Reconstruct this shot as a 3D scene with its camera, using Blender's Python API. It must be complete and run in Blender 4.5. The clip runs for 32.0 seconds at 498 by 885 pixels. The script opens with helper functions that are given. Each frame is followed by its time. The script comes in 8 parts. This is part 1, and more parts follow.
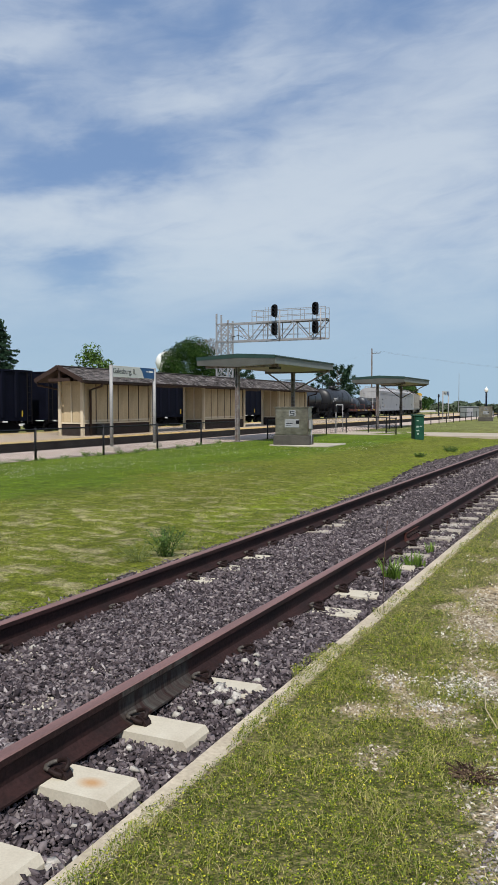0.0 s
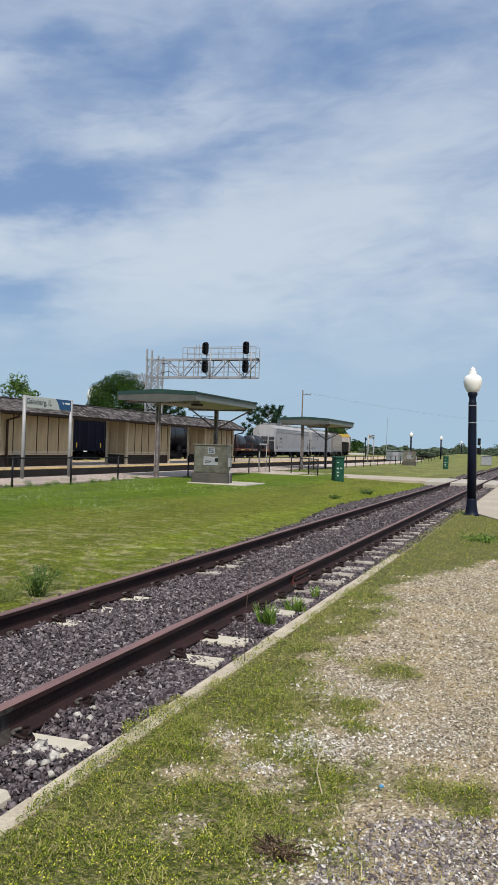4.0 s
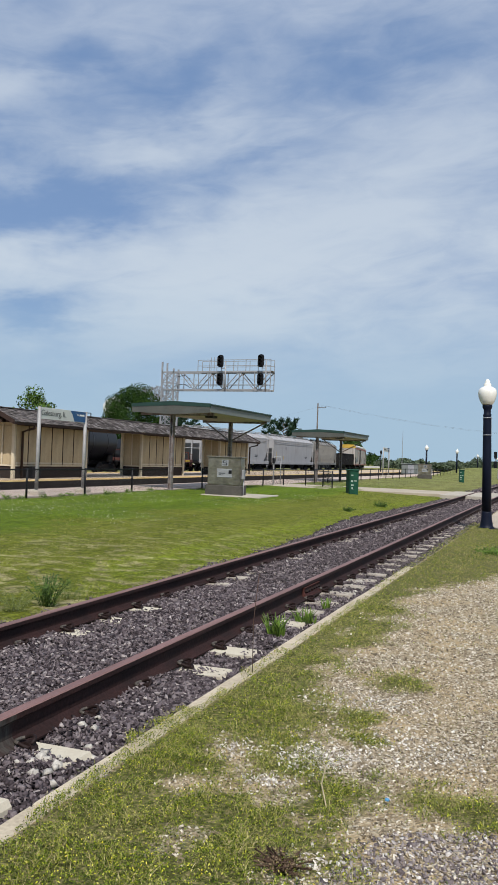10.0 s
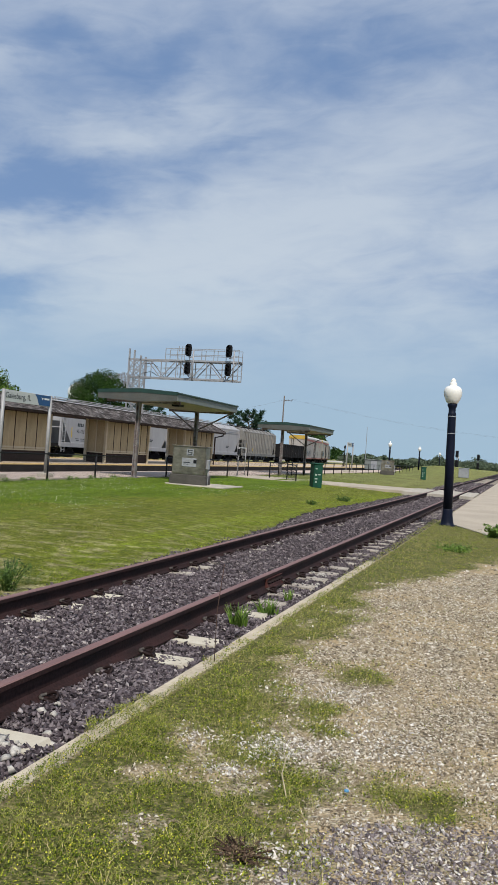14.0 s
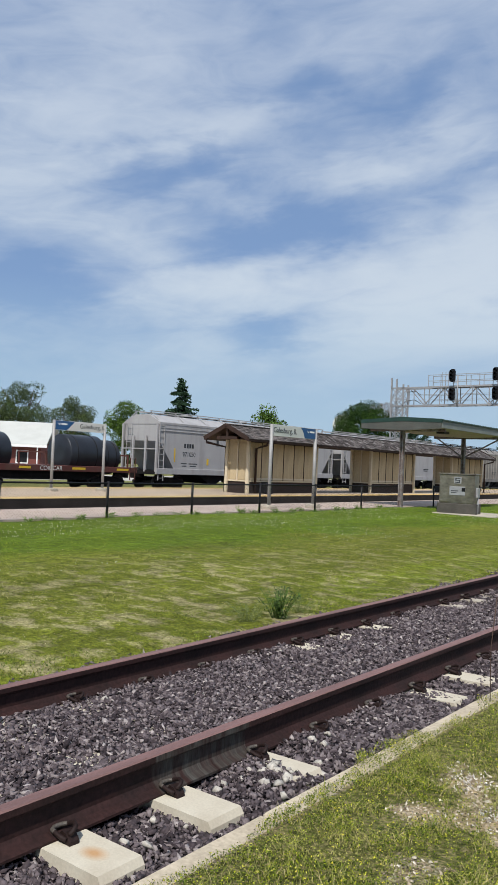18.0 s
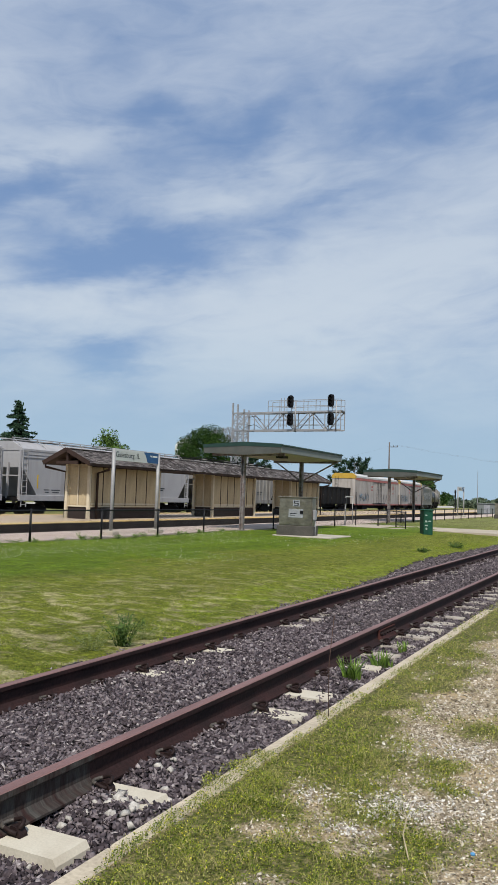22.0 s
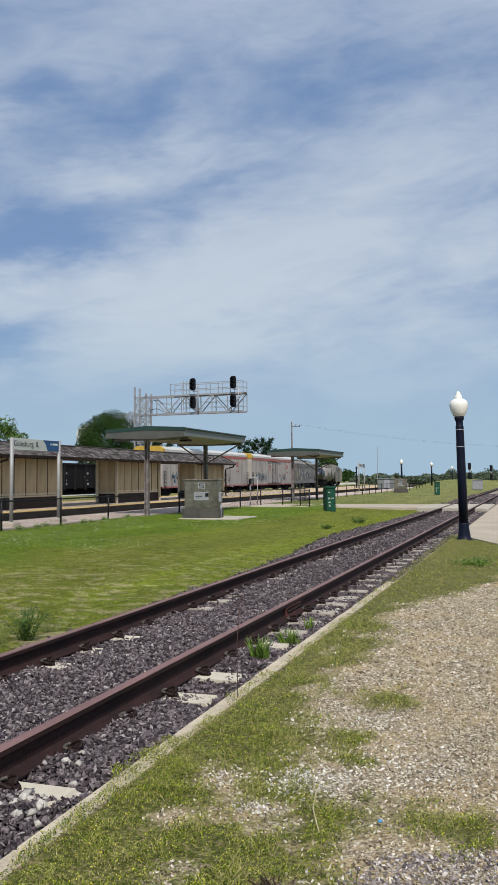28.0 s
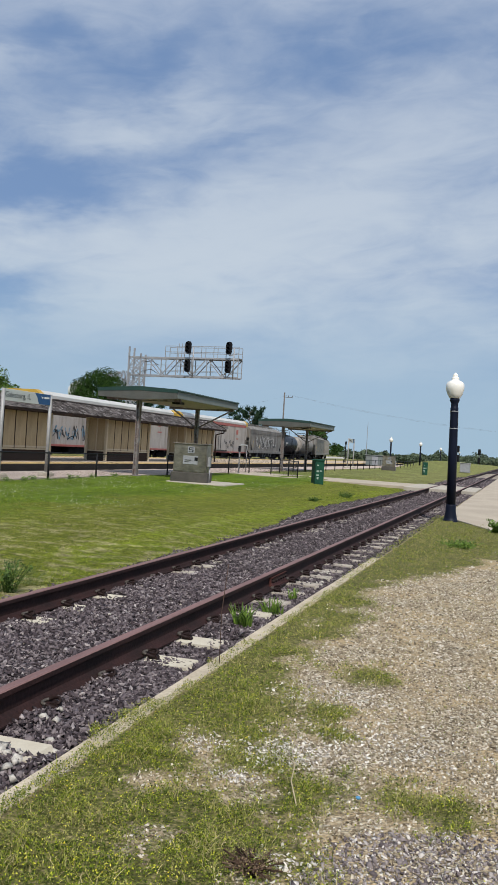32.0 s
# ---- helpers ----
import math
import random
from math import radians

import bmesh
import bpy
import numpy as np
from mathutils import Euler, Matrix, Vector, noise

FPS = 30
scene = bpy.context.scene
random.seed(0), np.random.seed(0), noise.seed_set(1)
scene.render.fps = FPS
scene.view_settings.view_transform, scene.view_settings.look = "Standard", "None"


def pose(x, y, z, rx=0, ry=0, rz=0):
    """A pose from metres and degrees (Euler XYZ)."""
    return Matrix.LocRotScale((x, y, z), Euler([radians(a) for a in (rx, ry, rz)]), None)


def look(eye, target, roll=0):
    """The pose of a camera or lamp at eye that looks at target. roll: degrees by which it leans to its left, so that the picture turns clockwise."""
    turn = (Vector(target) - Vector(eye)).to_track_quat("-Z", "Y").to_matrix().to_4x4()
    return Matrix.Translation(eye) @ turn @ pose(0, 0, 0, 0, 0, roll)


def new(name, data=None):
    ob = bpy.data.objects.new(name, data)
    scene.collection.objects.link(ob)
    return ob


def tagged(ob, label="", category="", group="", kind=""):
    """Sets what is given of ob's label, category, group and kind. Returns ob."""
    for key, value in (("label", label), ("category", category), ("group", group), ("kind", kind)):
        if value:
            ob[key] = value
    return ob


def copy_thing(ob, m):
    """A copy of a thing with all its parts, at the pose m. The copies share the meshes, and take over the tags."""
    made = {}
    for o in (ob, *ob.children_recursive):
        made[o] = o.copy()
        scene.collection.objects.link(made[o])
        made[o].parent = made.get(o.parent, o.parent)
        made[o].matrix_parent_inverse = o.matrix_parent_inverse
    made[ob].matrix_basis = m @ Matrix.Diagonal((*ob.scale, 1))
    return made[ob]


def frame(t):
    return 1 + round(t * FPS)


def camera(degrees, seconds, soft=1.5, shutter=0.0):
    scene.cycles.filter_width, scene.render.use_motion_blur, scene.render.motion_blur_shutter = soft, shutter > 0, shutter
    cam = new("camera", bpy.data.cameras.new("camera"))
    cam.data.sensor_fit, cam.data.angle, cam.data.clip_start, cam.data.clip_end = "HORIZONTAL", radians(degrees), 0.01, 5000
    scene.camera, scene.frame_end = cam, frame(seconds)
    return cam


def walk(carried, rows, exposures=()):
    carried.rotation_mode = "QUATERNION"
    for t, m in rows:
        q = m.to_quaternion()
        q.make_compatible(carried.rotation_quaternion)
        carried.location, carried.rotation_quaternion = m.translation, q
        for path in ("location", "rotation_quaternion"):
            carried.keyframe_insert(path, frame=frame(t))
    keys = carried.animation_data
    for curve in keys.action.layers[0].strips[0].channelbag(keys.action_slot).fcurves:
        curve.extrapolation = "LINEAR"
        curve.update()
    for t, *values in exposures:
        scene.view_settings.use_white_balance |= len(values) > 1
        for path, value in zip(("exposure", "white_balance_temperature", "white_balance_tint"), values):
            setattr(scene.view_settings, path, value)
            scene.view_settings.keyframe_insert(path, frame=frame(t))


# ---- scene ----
cam = camera(35.346, 32.0, soft=1.3)
# seconds, x, y, z, yaw, pitch, roll
PATH = [
    (0, -0.311, -0.370, 1.621, 25.53, -2.70, -0.03),
    (0.5, -0.332, -0.351, 1.624, 25.30, -3.50, 0.34),
    (1, -0.320, -0.319, 1.612, 24.22, -3.42, 0.63),
    (1.5, -0.289, -0.350, 1.614, 22.98, -2.51, 0.96),
    (2, -0.261, -0.334, 1.607, 22.14, -1.11, 1.29),
    (2.5, -0.201, -0.306, 1.601, 21.49, 0.09, 1.69),
    (3, -0.170, -0.169, 1.586, 20.94, 0.47, 2.24),
    (3.5, -0.054, -0.019, 1.619, 20.47, 0.22, 2.00),
    (5.5, 0.177, 0.179, 1.585, 24.76, -0.05, 2.04),
    (6, 0.158, 0.197, 1.576, 28.57, -0.42, 2.27),
    (6.5, 0.099, 0.174, 1.577, 32.77, -1.08, 2.06),
    (7, 0.064, 0.125, 1.578, 32.49, -2.14, 1.21),
    (7.5, 0.036, 0.105, 1.566, 29.04, -2.80, 1.64),
    (8, 0.045, 0.116, 1.567, 26.07, -2.89, 2.30),
    (8.5, 0.072, 0.146, 1.569, 24.18, -2.48, 2.60),
    (9, 0.084, 0.148, 1.569, 23.37, -1.48, 2.53),
    (9.5, 0.093, 0.130, 1.580, 22.69, -0.20, 2.23),
    (10, 0.093, 0.122, 1.590, 21.77, 1.06, 2.13),
    (10.5, 0.087, 0.137, 1.586, 20.66, 2.09, 2.26),
    (11, 0.076, 0.129, 1.579, 19.67, 2.69, 2.53),
    (11.5, 0.070, 0.128, 1.576, 19.15, 2.98, 2.89),
    (12, 0.057, 0.129, 1.576, 19.20, 3.00, 3.31),
    (12.5, 0.058, 0.139, 1.574, 19.42, 2.66, 3.54),
    (13, 0.049, 0.146, 1.574, 19.26, 1.97, 3.87),
    (13.5, 0.050, 0.133, 1.580, 19.03, 1.10, 4.16),
    (15.5, 0.060, 0.125, 1.577, 21.01, 0.01, 3.54),
    (16, 0.056, 0.136, 1.573, 22.78, 0.36, 3.19),
    (16.5, 0.053, 0.161, 1.567, 26.05, 0.81, 2.66),
    (17, 0.057, 0.179, 1.571, 30.73, 1.25, 2.23),
    (17.5, 0.059, 0.189, 1.568, 36.23, 1.59, 1.97),
    (18, 0.059, 0.180, 1.571, 38.50, 1.64, 2.41),
    (18.5, 0.041, 0.186, 1.573, 37.59, 1.54, 3.24),
    (19, 0.026, 0.203, 1.561, 35.61, 1.81, 3.41),
    (19.5, 0.054, 0.188, 1.574, 33.44, 2.09, 3.39),
    (20, 0.064, 0.191, 1.574, 31.57, 2.55, 3.31),
    (20.5, 0.059, 0.181, 1.576, 30.21, 2.99, 3.13),
    (21, 0.065, 0.159, 1.580, 29.13, 3.32, 2.91),
    (21.5, 0.079, 0.120, 1.583, 28.13, 3.62, 2.44),
    (22, 0.080, 0.102, 1.586, 27.03, 3.83, 1.89),
    (22.5, 0.070, 0.079, 1.591, 25.65, 3.77, 1.54),
    (23, 0.059, 0.065, 1.590, 24.41, 3.24, 1.41),
    (23.5, 0.031, 0.053, 1.588, 23.50, 2.48, 1.69),
    (24, 0.009, 0.054, 1.586, 23.04, 1.81, 2.00),
    (24.5, 0.018, 0.055, 1.590, 22.79, 1.42, 2.09),
    (26.5, 0.075, 0.113, 1.588, 21.67, 2.12, 0.42),
    (27, 0.081, 0.115, 1.588, 21.05, 2.22, 0.08),
    (27.5, 0.083, 0.131, 1.594, 20.39, 2.42, -0.22),
    (28, 0.083, 0.150, 1.591, 19.97, 2.65, -0.41),
    (28.5, 0.075, 0.149, 1.590, 19.83, 2.80, -0.37),
    (29, 0.069, 0.148, 1.589, 19.89, 2.69, -0.04),
    (29.5, 0.050, 0.146, 1.587, 19.99, 2.51, 0.62),
    (30, 0.047, 0.140, 1.590, 20.00, 2.36, 1.55),
    (30.5, 0.050, 0.150, 1.584, 19.60, 2.25, 2.50),
    (31, 0.020, 0.154, 1.586, 19.01, 1.91, 3.16),
    (31.5, 0.015, 0.175, 1.587, 18.78, 1.19, 3.60),
    (32, -0.003, 0.226, 1.583, 19.19, 0.31, 3.56),
]


def camera_pose(x, y, z, yaw, pitch, roll):
    c, s = math.cos(radians(pitch)), math.sin(radians(pitch))
    a = radians(yaw)
    return look((x, y, z), (x - 10 * math.sin(a) * c, y + 10 * math.cos(a) * c, z + 10 * s), roll)


# the clip's own exposure drifts a little as bright gravel enters the view
EXPOSURES = [(0, -0.06), (2, -0.08), (6, 0.0), (9, -0.03), (13, -0.13), (16, -0.05), (18, 0.0), (20, -0.03), (23, -0.08), (27, -0.12), (32, -0.13)]
walk(cam, [(t, camera_pose(*row)) for t, *row in PATH], EXPOSURES)


SUN_WAY = Vector((0.264, -0.552, 0.791)).normalized()


def build_world():
    world = bpy.data.worlds.new("sky")
    scene.world = world
    world.use_nodes = True
    nt = world.node_tree
    nt.nodes.clear()
    n = nt.nodes.new
    out, bg, sky = n("ShaderNodeOutputWorld"), n("ShaderNodeBackground"), n("ShaderNodeTexSky")
    sky.sky_type, sky.sun_disc = "NISHITA", False
    sky.sun_elevation = math.asin(SUN_WAY.z)
    sky.sun_rotation = math.atan2(SUN_WAY.x, SUN_WAY.y)
    sky.air_density, sky.dust_density, sky.ozone_density = 1.0, 0.15, 3.5
    bg.inputs["Strength"].default_value = SKY_STRENGTH
    tc, sep = n("ShaderNodeTexCoord"), n("ShaderNodeSeparateXYZ")
    nt.links.new(tc.outputs["Generated"], sep.inputs[0])

    def mth(op, a, c=0.0):
        x = n("ShaderNodeMath")
        x.operation = op
        for k, v in enumerate((a, c)):
            if isinstance(v, (int, float)):
                x.inputs[k].default_value = v
            else:
                nt.links.new(v, x.inputs[k])
        return x.outputs[0]

    # bearing (to the left of the track) and height of each point of the sky, in degrees
    az = mth("MULTIPLY", mth("ARCTAN2", mth("MULTIPLY", sep.outputs["X"], -1.0), sep.outputs["Y"]), 57.296)
    el = mth("MULTIPLY", mth("ARCSINE", sep.outputs["Z"]), 57.296)

    def cloud_noise(wide, high, detail, rough, distort, shift):
        comb, x = n("ShaderNodeCombineXYZ"), n("ShaderNodeTexNoise")
        # wisps lean: they rise towards the track's far end
        nt.links.new(mth("DIVIDE", az, wide), comb.inputs[0])
        nt.links.new(mth("DIVIDE", mth("ADD", el, mth("MULTIPLY", az, 0.10)), high), comb.inputs[1])
        comb.inputs[2].default_value = shift
        nt.links.new(comb.outputs[0], x.inputs["Vector"])
        x.inputs["Scale"].default_value, x.inputs["Detail"].default_value = 1.0, detail
        x.inputs["Roughness"].default_value, x.inputs["Distortion"].default_value = rough, distort
        return x.outputs[0]

    broad = cloud_noise(13.0, 5.0, 6.0, 0.50, 0.5, 3.7)
    wisp = cloud_noise(5.0, 1.5, 6.0, 0.58, 0.9, 8.1)
    field = mth("ADD", mth("MULTIPLY", broad, 0.66), mth("MULTIPLY", wisp, 0.26))
    # the sky's main openings (below zero) and white banks: bearing, height, half width, half height, weight
    bent_az = mth("ADD", az, mth("MULTIPLY", mth("SUBTRACT", cloud_noise(6.0, 2.6, 4.0, 0.55, 0.3, 1.1), 0.5), 9.0))
    bent_el = mth("ADD", el, mth("MULTIPLY", mth("SUBTRACT", cloud_noise(6.0, 2.6, 4.0, 0.55, 0.3, 5.2), 0.5), 5.0))
    for a0, e0, ra, re, w in SKY_BANKS:
        u = mth("DIVIDE", mth("SUBTRACT", bent_az, a0), ra)
        v = mth("DIVIDE", mth("ADD", mth("SUBTRACT", bent_el, e0), mth("MULTIPLY", mth("SUBTRACT", bent_az, a0), 0.14)), re)
        d = mth("ADD", mth("MULTIPLY", u, u), mth("MULTIPLY", v, v))
        field = mth("ADD", field, mth("MULTIPLY", mth("POWER", 2.718, mth("MULTIPLY", d, -1.0)), w))
    ramp = n("ShaderNodeValToRGB")
    ramp.color_ramp.elements[0].position, ramp.color_ramp.elements[1].position = 0.16, 0.70
    ramp.color_ramp.interpolation = "EASE"
    ramp.color_ramp.elements[0].color = (0.0, 0.0, 0.0, 1)
    ramp.color_ramp.elements[1].color = (1.0, 1.0, 1.0, 1)
    nt.links.new(field, ramp.inputs[0])
    # the cloud thins out in the haze near the horizon
    hz = n("ShaderNodeMapRange")
    hz.inputs["From Min"].default_value, hz.inputs["From Max"].default_value = 0.01, 0.16
    hz.inputs["To Min"].default_value, hz.inputs["To Max"].default_value = 0.25, 1.0
    nt.links.new(sep.outputs["Z"], hz.inputs["Value"])
    cm = n("ShaderNodeMath")
    cm.operation = "MULTIPLY"
    nt.links.new(ramp.outputs[0], cm.inputs[0])
    nt.links.new(hz.outputs[0], cm.inputs[1])
    cloud = n("ShaderNodeMix")
    cloud.data_type = "RGBA"
    # higher up one sees the cloud's greyer underside
    under, ur = n("ShaderNodeMix"), n("ShaderNodeMapRange")
    under.data_type = "RGBA"
    ur.inputs["From Min"].default_value, ur.inputs["From Max"].default_value = 12.0, 29.0
    ur.inputs["To Min"].default_value, ur.inputs["To Max"].default_value = 0.0, 1.0
    nt.links.new(el, ur.inputs["Value"])
    nt.links.new(ur.outputs[0], under.inputs["Factor"])
    under.inputs["A"].default_value, under.inputs["B"].default_value = CLOUD_COLOUR, CLOUD_UNDER
    nt.links.new(under.outputs["Result"], cloud.inputs["B"])
    nt.links.new(cm.outputs[0], cloud.inputs["Factor"])
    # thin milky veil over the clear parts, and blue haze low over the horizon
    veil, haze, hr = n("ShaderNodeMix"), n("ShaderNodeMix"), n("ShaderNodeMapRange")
    veil.data_type = haze.data_type = "RGBA"
    veil.inputs["Factor"].default_value = 0.72
    veil.inputs["B"].default_value = VEIL_COLOUR
    nt.links.new(sky.outputs[0], veil.inputs["A"])
    nt.links.new(veil.outputs["Result"], cloud.inputs["A"])
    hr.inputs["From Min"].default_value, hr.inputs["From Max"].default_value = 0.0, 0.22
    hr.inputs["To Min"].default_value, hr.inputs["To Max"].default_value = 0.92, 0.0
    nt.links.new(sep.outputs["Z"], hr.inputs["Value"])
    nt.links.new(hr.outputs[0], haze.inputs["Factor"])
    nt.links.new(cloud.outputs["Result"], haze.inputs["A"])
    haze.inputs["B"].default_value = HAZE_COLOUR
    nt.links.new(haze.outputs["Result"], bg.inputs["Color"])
    nt.links.new(bg.outputs[0], out.inputs["Surface"])


SKY_STRENGTH = 0.10
CLOUD_COLOUR = (5.9, 6.8, 7.85, 1.0)
CLOUD_UNDER = (4.8, 5.65, 7.1, 1.0)
SKY_BANKS = (
    (37.0, 16.4, 7.5, 2.0, -0.34), (45.2, 20.3, 5.0, 1.9, -0.30), (27.0, 25.6, 3.6, 1.7, -0.22), (35.6, 26.2, 4.0, 1.4, -0.20),
    (36.8, 9.4, 4.0, 0.9, -0.22), (54.0, 11.6, 7.0, 2.0, -0.34), (14.0, 26.5, 5.0, 2.2, -0.20), (20.0, 21.5, 4.0, 0.9, -0.10),
    (23.0, 13.8, 10.0, 4.2, 0.22), (52.0, 22.8, 6.0, 2.6, 0.20), (41.5, 23.4, 4.5, 1.3, 0.16), (29.0, 21.2, 6.5, 1.5, 0.18),
    (46.0, 12.6, 8.0, 2.0, 0.20), (10.0, 18.0, 8.0, 4.0, 0.12),
)
VEIL_COLOUR = (2.2, 3.45, 5.95, 1.0)
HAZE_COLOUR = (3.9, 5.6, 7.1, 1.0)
build_world()
sun = new("sun", bpy.data.lights.new("sun", "SUN"))
sun.data.energy, sun.data.angle, sun.data.color = 4.6, radians(0.9), (1.0, 0.95, 0.88)
sun.matrix_world = look(SUN_WAY * 50, (0, 0, 0))


# ---- materials ----
def material(name, colour, rough=0.8, metal=0.0, vary=0.25, scale=4.0, fine=40.0, bump=0.2, second=None, grime=0.0, each=0.0, spec=0.4, stretch=(1, 1, 1), depth=0.01):
    """A surface of two-scale noise round a base colour. second: a colour for larger patches; each: how much single pieces differ."""
    m = bpy.data.materials.new(name)
    m.use_nodes = True
    nt = m.node_tree
    b = nt.nodes["Principled BSDF"]
    n, link = nt.nodes.new, nt.links.new
    tc, mp = n("ShaderNodeTexCoord"), n("ShaderNodeMapping")
    mp.inputs["Scale"].default_value = stretch
    link(tc.outputs["Object"], mp.inputs[0])
    big, small = n("ShaderNodeTexNoise"), n("ShaderNodeTexNoise")
    big.inputs["Scale"].default_value, big.inputs["Detail"].default_value = scale, 4
    small.inputs["Scale"].default_value, small.inputs["Detail"].default_value = fine, 5
    for x in (big, small):
        link(mp.outputs[0], x.inputs["Vector"])
    r1 = n("ShaderNodeValToRGB")
    c2 = second or tuple(v * (1 - vary) for v in colour)
    r1.color_ramp.elements[0].position, r1.color_ramp.elements[1].position = 0.36, 0.64
    r1.color_ramp.elements[0].color, r1.color_ramp.elements[1].color = (*c2, 1), (*colour, 1)
    link(big.outputs[0], r1.inputs[0])
    mul = n("ShaderNodeMix")
    mul.data_type, mul.blend_type = "RGBA", "MULTIPLY"
    mul.inputs["Factor"].default_value = 1.0
    r2 = n("ShaderNodeMapRange")
    r2.inputs["From Min"].default_value, r2.inputs["From Max"].default_value = 0.3, 0.7
    r2.inputs["To Min"].default_value, r2.inputs["To Max"].default_value = 1 - vary, 1 + vary * 0.6
    link(small.outputs[0], r2.inputs["Value"])
    link(r1.outputs[0], mul.inputs["A"])
    link(r2.outputs[0], mul.inputs["B"])
    last = mul.outputs["Result"]
    if each:
        info, r3, mul2 = n("ShaderNodeObjectInfo"), n("ShaderNodeMapRange"), n("ShaderNodeMix")
        mul2.data_type, mul2.blend_type = "RGBA", "MULTIPLY"
        mul2.inputs["Factor"].default_value = 1.0
        r3.inputs["To Min"].default_value, r3.inputs["To Max"].default_value = 1 - each, 1 + each
        link(info.outputs["Random"], r3.inputs["Value"])
        link(last, mul2.inputs["A"])
        link(r3.outputs[0], mul2.inputs["B"])
        last = mul2.outputs["Result"]
    if grime:
        g, rg, mg, gm = n("ShaderNodeTexNoise"), n("ShaderNodeValToRGB"), n("ShaderNodeMix"), n("ShaderNodeMapping")
        gm.inputs["Scale"].default_value = (1.6, 1.6, 0.22)
        link(tc.outputs["Object"], gm.inputs[0])
        link(gm.outputs[0], g.inputs["Vector"])
        g.inputs["Scale"].default_value, g.inputs["Detail"].default_value = 1.4, 6
        rg.color_ramp.elements[0].position, rg.color_ramp.elements[1].position = 0.48, 0.72
        rg.color_ramp.elements[0].color, rg.color_ramp.elements[1].color = (0, 0, 0, 1), (grime, grime, grime, 1)
        link(g.outputs[0], rg.inputs[0])
        mg.data_type = "RGBA"
        link(rg.outputs[0], mg.inputs["Factor"])
        link(last, mg.inputs["A"])
        mg.inputs["B"].default_value = (0.09, 0.065, 0.045, 1)
        last = mg.outputs["Result"]
    link(last, b.inputs["Base Color"])
    b.inputs["Roughness"].default_value, b.inputs["Metallic"].default_value = rough, metal
    b.inputs["Specular IOR Level"].default_value = spec
    if bump:
        bp = n("ShaderNodeBump")
        bp.inputs["Strength"].default_value, bp.inputs["Distance"].default_value = bump, depth
        link(small.outputs[0], bp.inputs["Height"])
        link(bp.outputs[0], b.inputs["Normal"])
    return m


# ---- mesh helpers ----
def part(name, bm, mat, parent=None, label=""):
    """One mesh object from a bmesh, under a thing or a part."""
    me = bpy.data.meshes.new(name)
    bm.to_mesh(me)
    bm.free()
    if isinstance(mat, (list, tuple)):
        for m in mat:
            me.materials.append(m)
    else:
        me.materials.append(mat)
    ob = new(name, me)
    if parent is not None:
        ob.parent = parent
    if label:
        ob["label"] = label
    return ob


def shared(name, me, parent=None, m=None):
    """One more object on a mesh that alike pieces share."""
    ob = new(name, me)
    if parent is not None:
        ob.parent = parent
    if m is not None:
        ob.matrix_basis = m
    return ob


def thing(name, m, label, category, group="", kind=""):
    """An empty at a thing's base, which carries its parts."""
    ob = new(name)
    ob.empty_display_size = 0.2
    ob.matrix_basis = m
    return tagged(ob, label, category, group, kind)


def B():
    return bmesh.new()


def box(bm, x0, x1, y0, y1, z0, z1, bevel=0.0, mi=0, m=None):
    vs = [bm.verts.new(Vector(p)) for p in ((x0, y0, z0), (x1, y0, z0), (x1, y1, z0), (x0, y1, z0), (x0, y0, z1), (x1, y0, z1), (x1, y1, z1), (x0, y1, z1))]
    fs = [bm.faces.new([vs[i] for i in f]) for f in ((3, 2, 1, 0), (4, 5, 6, 7), (0, 1, 5, 4), (1, 2, 6, 5), (2, 3, 7, 6), (3, 0, 4, 7))]
    for f in fs:
        f.material_index = mi
    if bevel:
        es = list({e for f in fs for e in f.edges})
        r = bmesh.ops.bevel(bm, geom=es, offset=bevel, segments=1, affect="EDGES", profile=0.5)
        for f in r["faces"]:
            f.material_index = mi
        vs = list({v for f in fs if f.is_valid for v in f.verts} | {v for f in r["faces"] for v in f.verts})
    if m is not None:
        bmesh.ops.transform(bm, matrix=m, verts=vs)
    return bm


def tube(bm, a, b, r0, r1=None, seg=10, caps=True, mi=0):
    """A round bar from a to b."""
    a, b = Vector(a), Vector(b)
    r1 = r0 if r1 is None else r1
    q = (b - a).to_track_quat("Z", "Y").to_matrix()
    ring = [[bm.verts.new(p + q @ Vector((math.cos(k * math.tau / seg) * r, math.sin(k * math.tau / seg) * r, 0))) for k in range(seg)] for p, r in ((a, r0), (b, r1))]
    for k in range(seg):
        f = bm.faces.new((ring[0][k], ring[0][(k + 1) % seg], ring[1][(k + 1) % seg], ring[1][k]))
        f.material_index = mi
        f.smooth = seg > 6
    if caps:
        for rg in (ring[0][::-1], ring[1]):
            bm.faces.new(rg).material_index = mi
    return bm


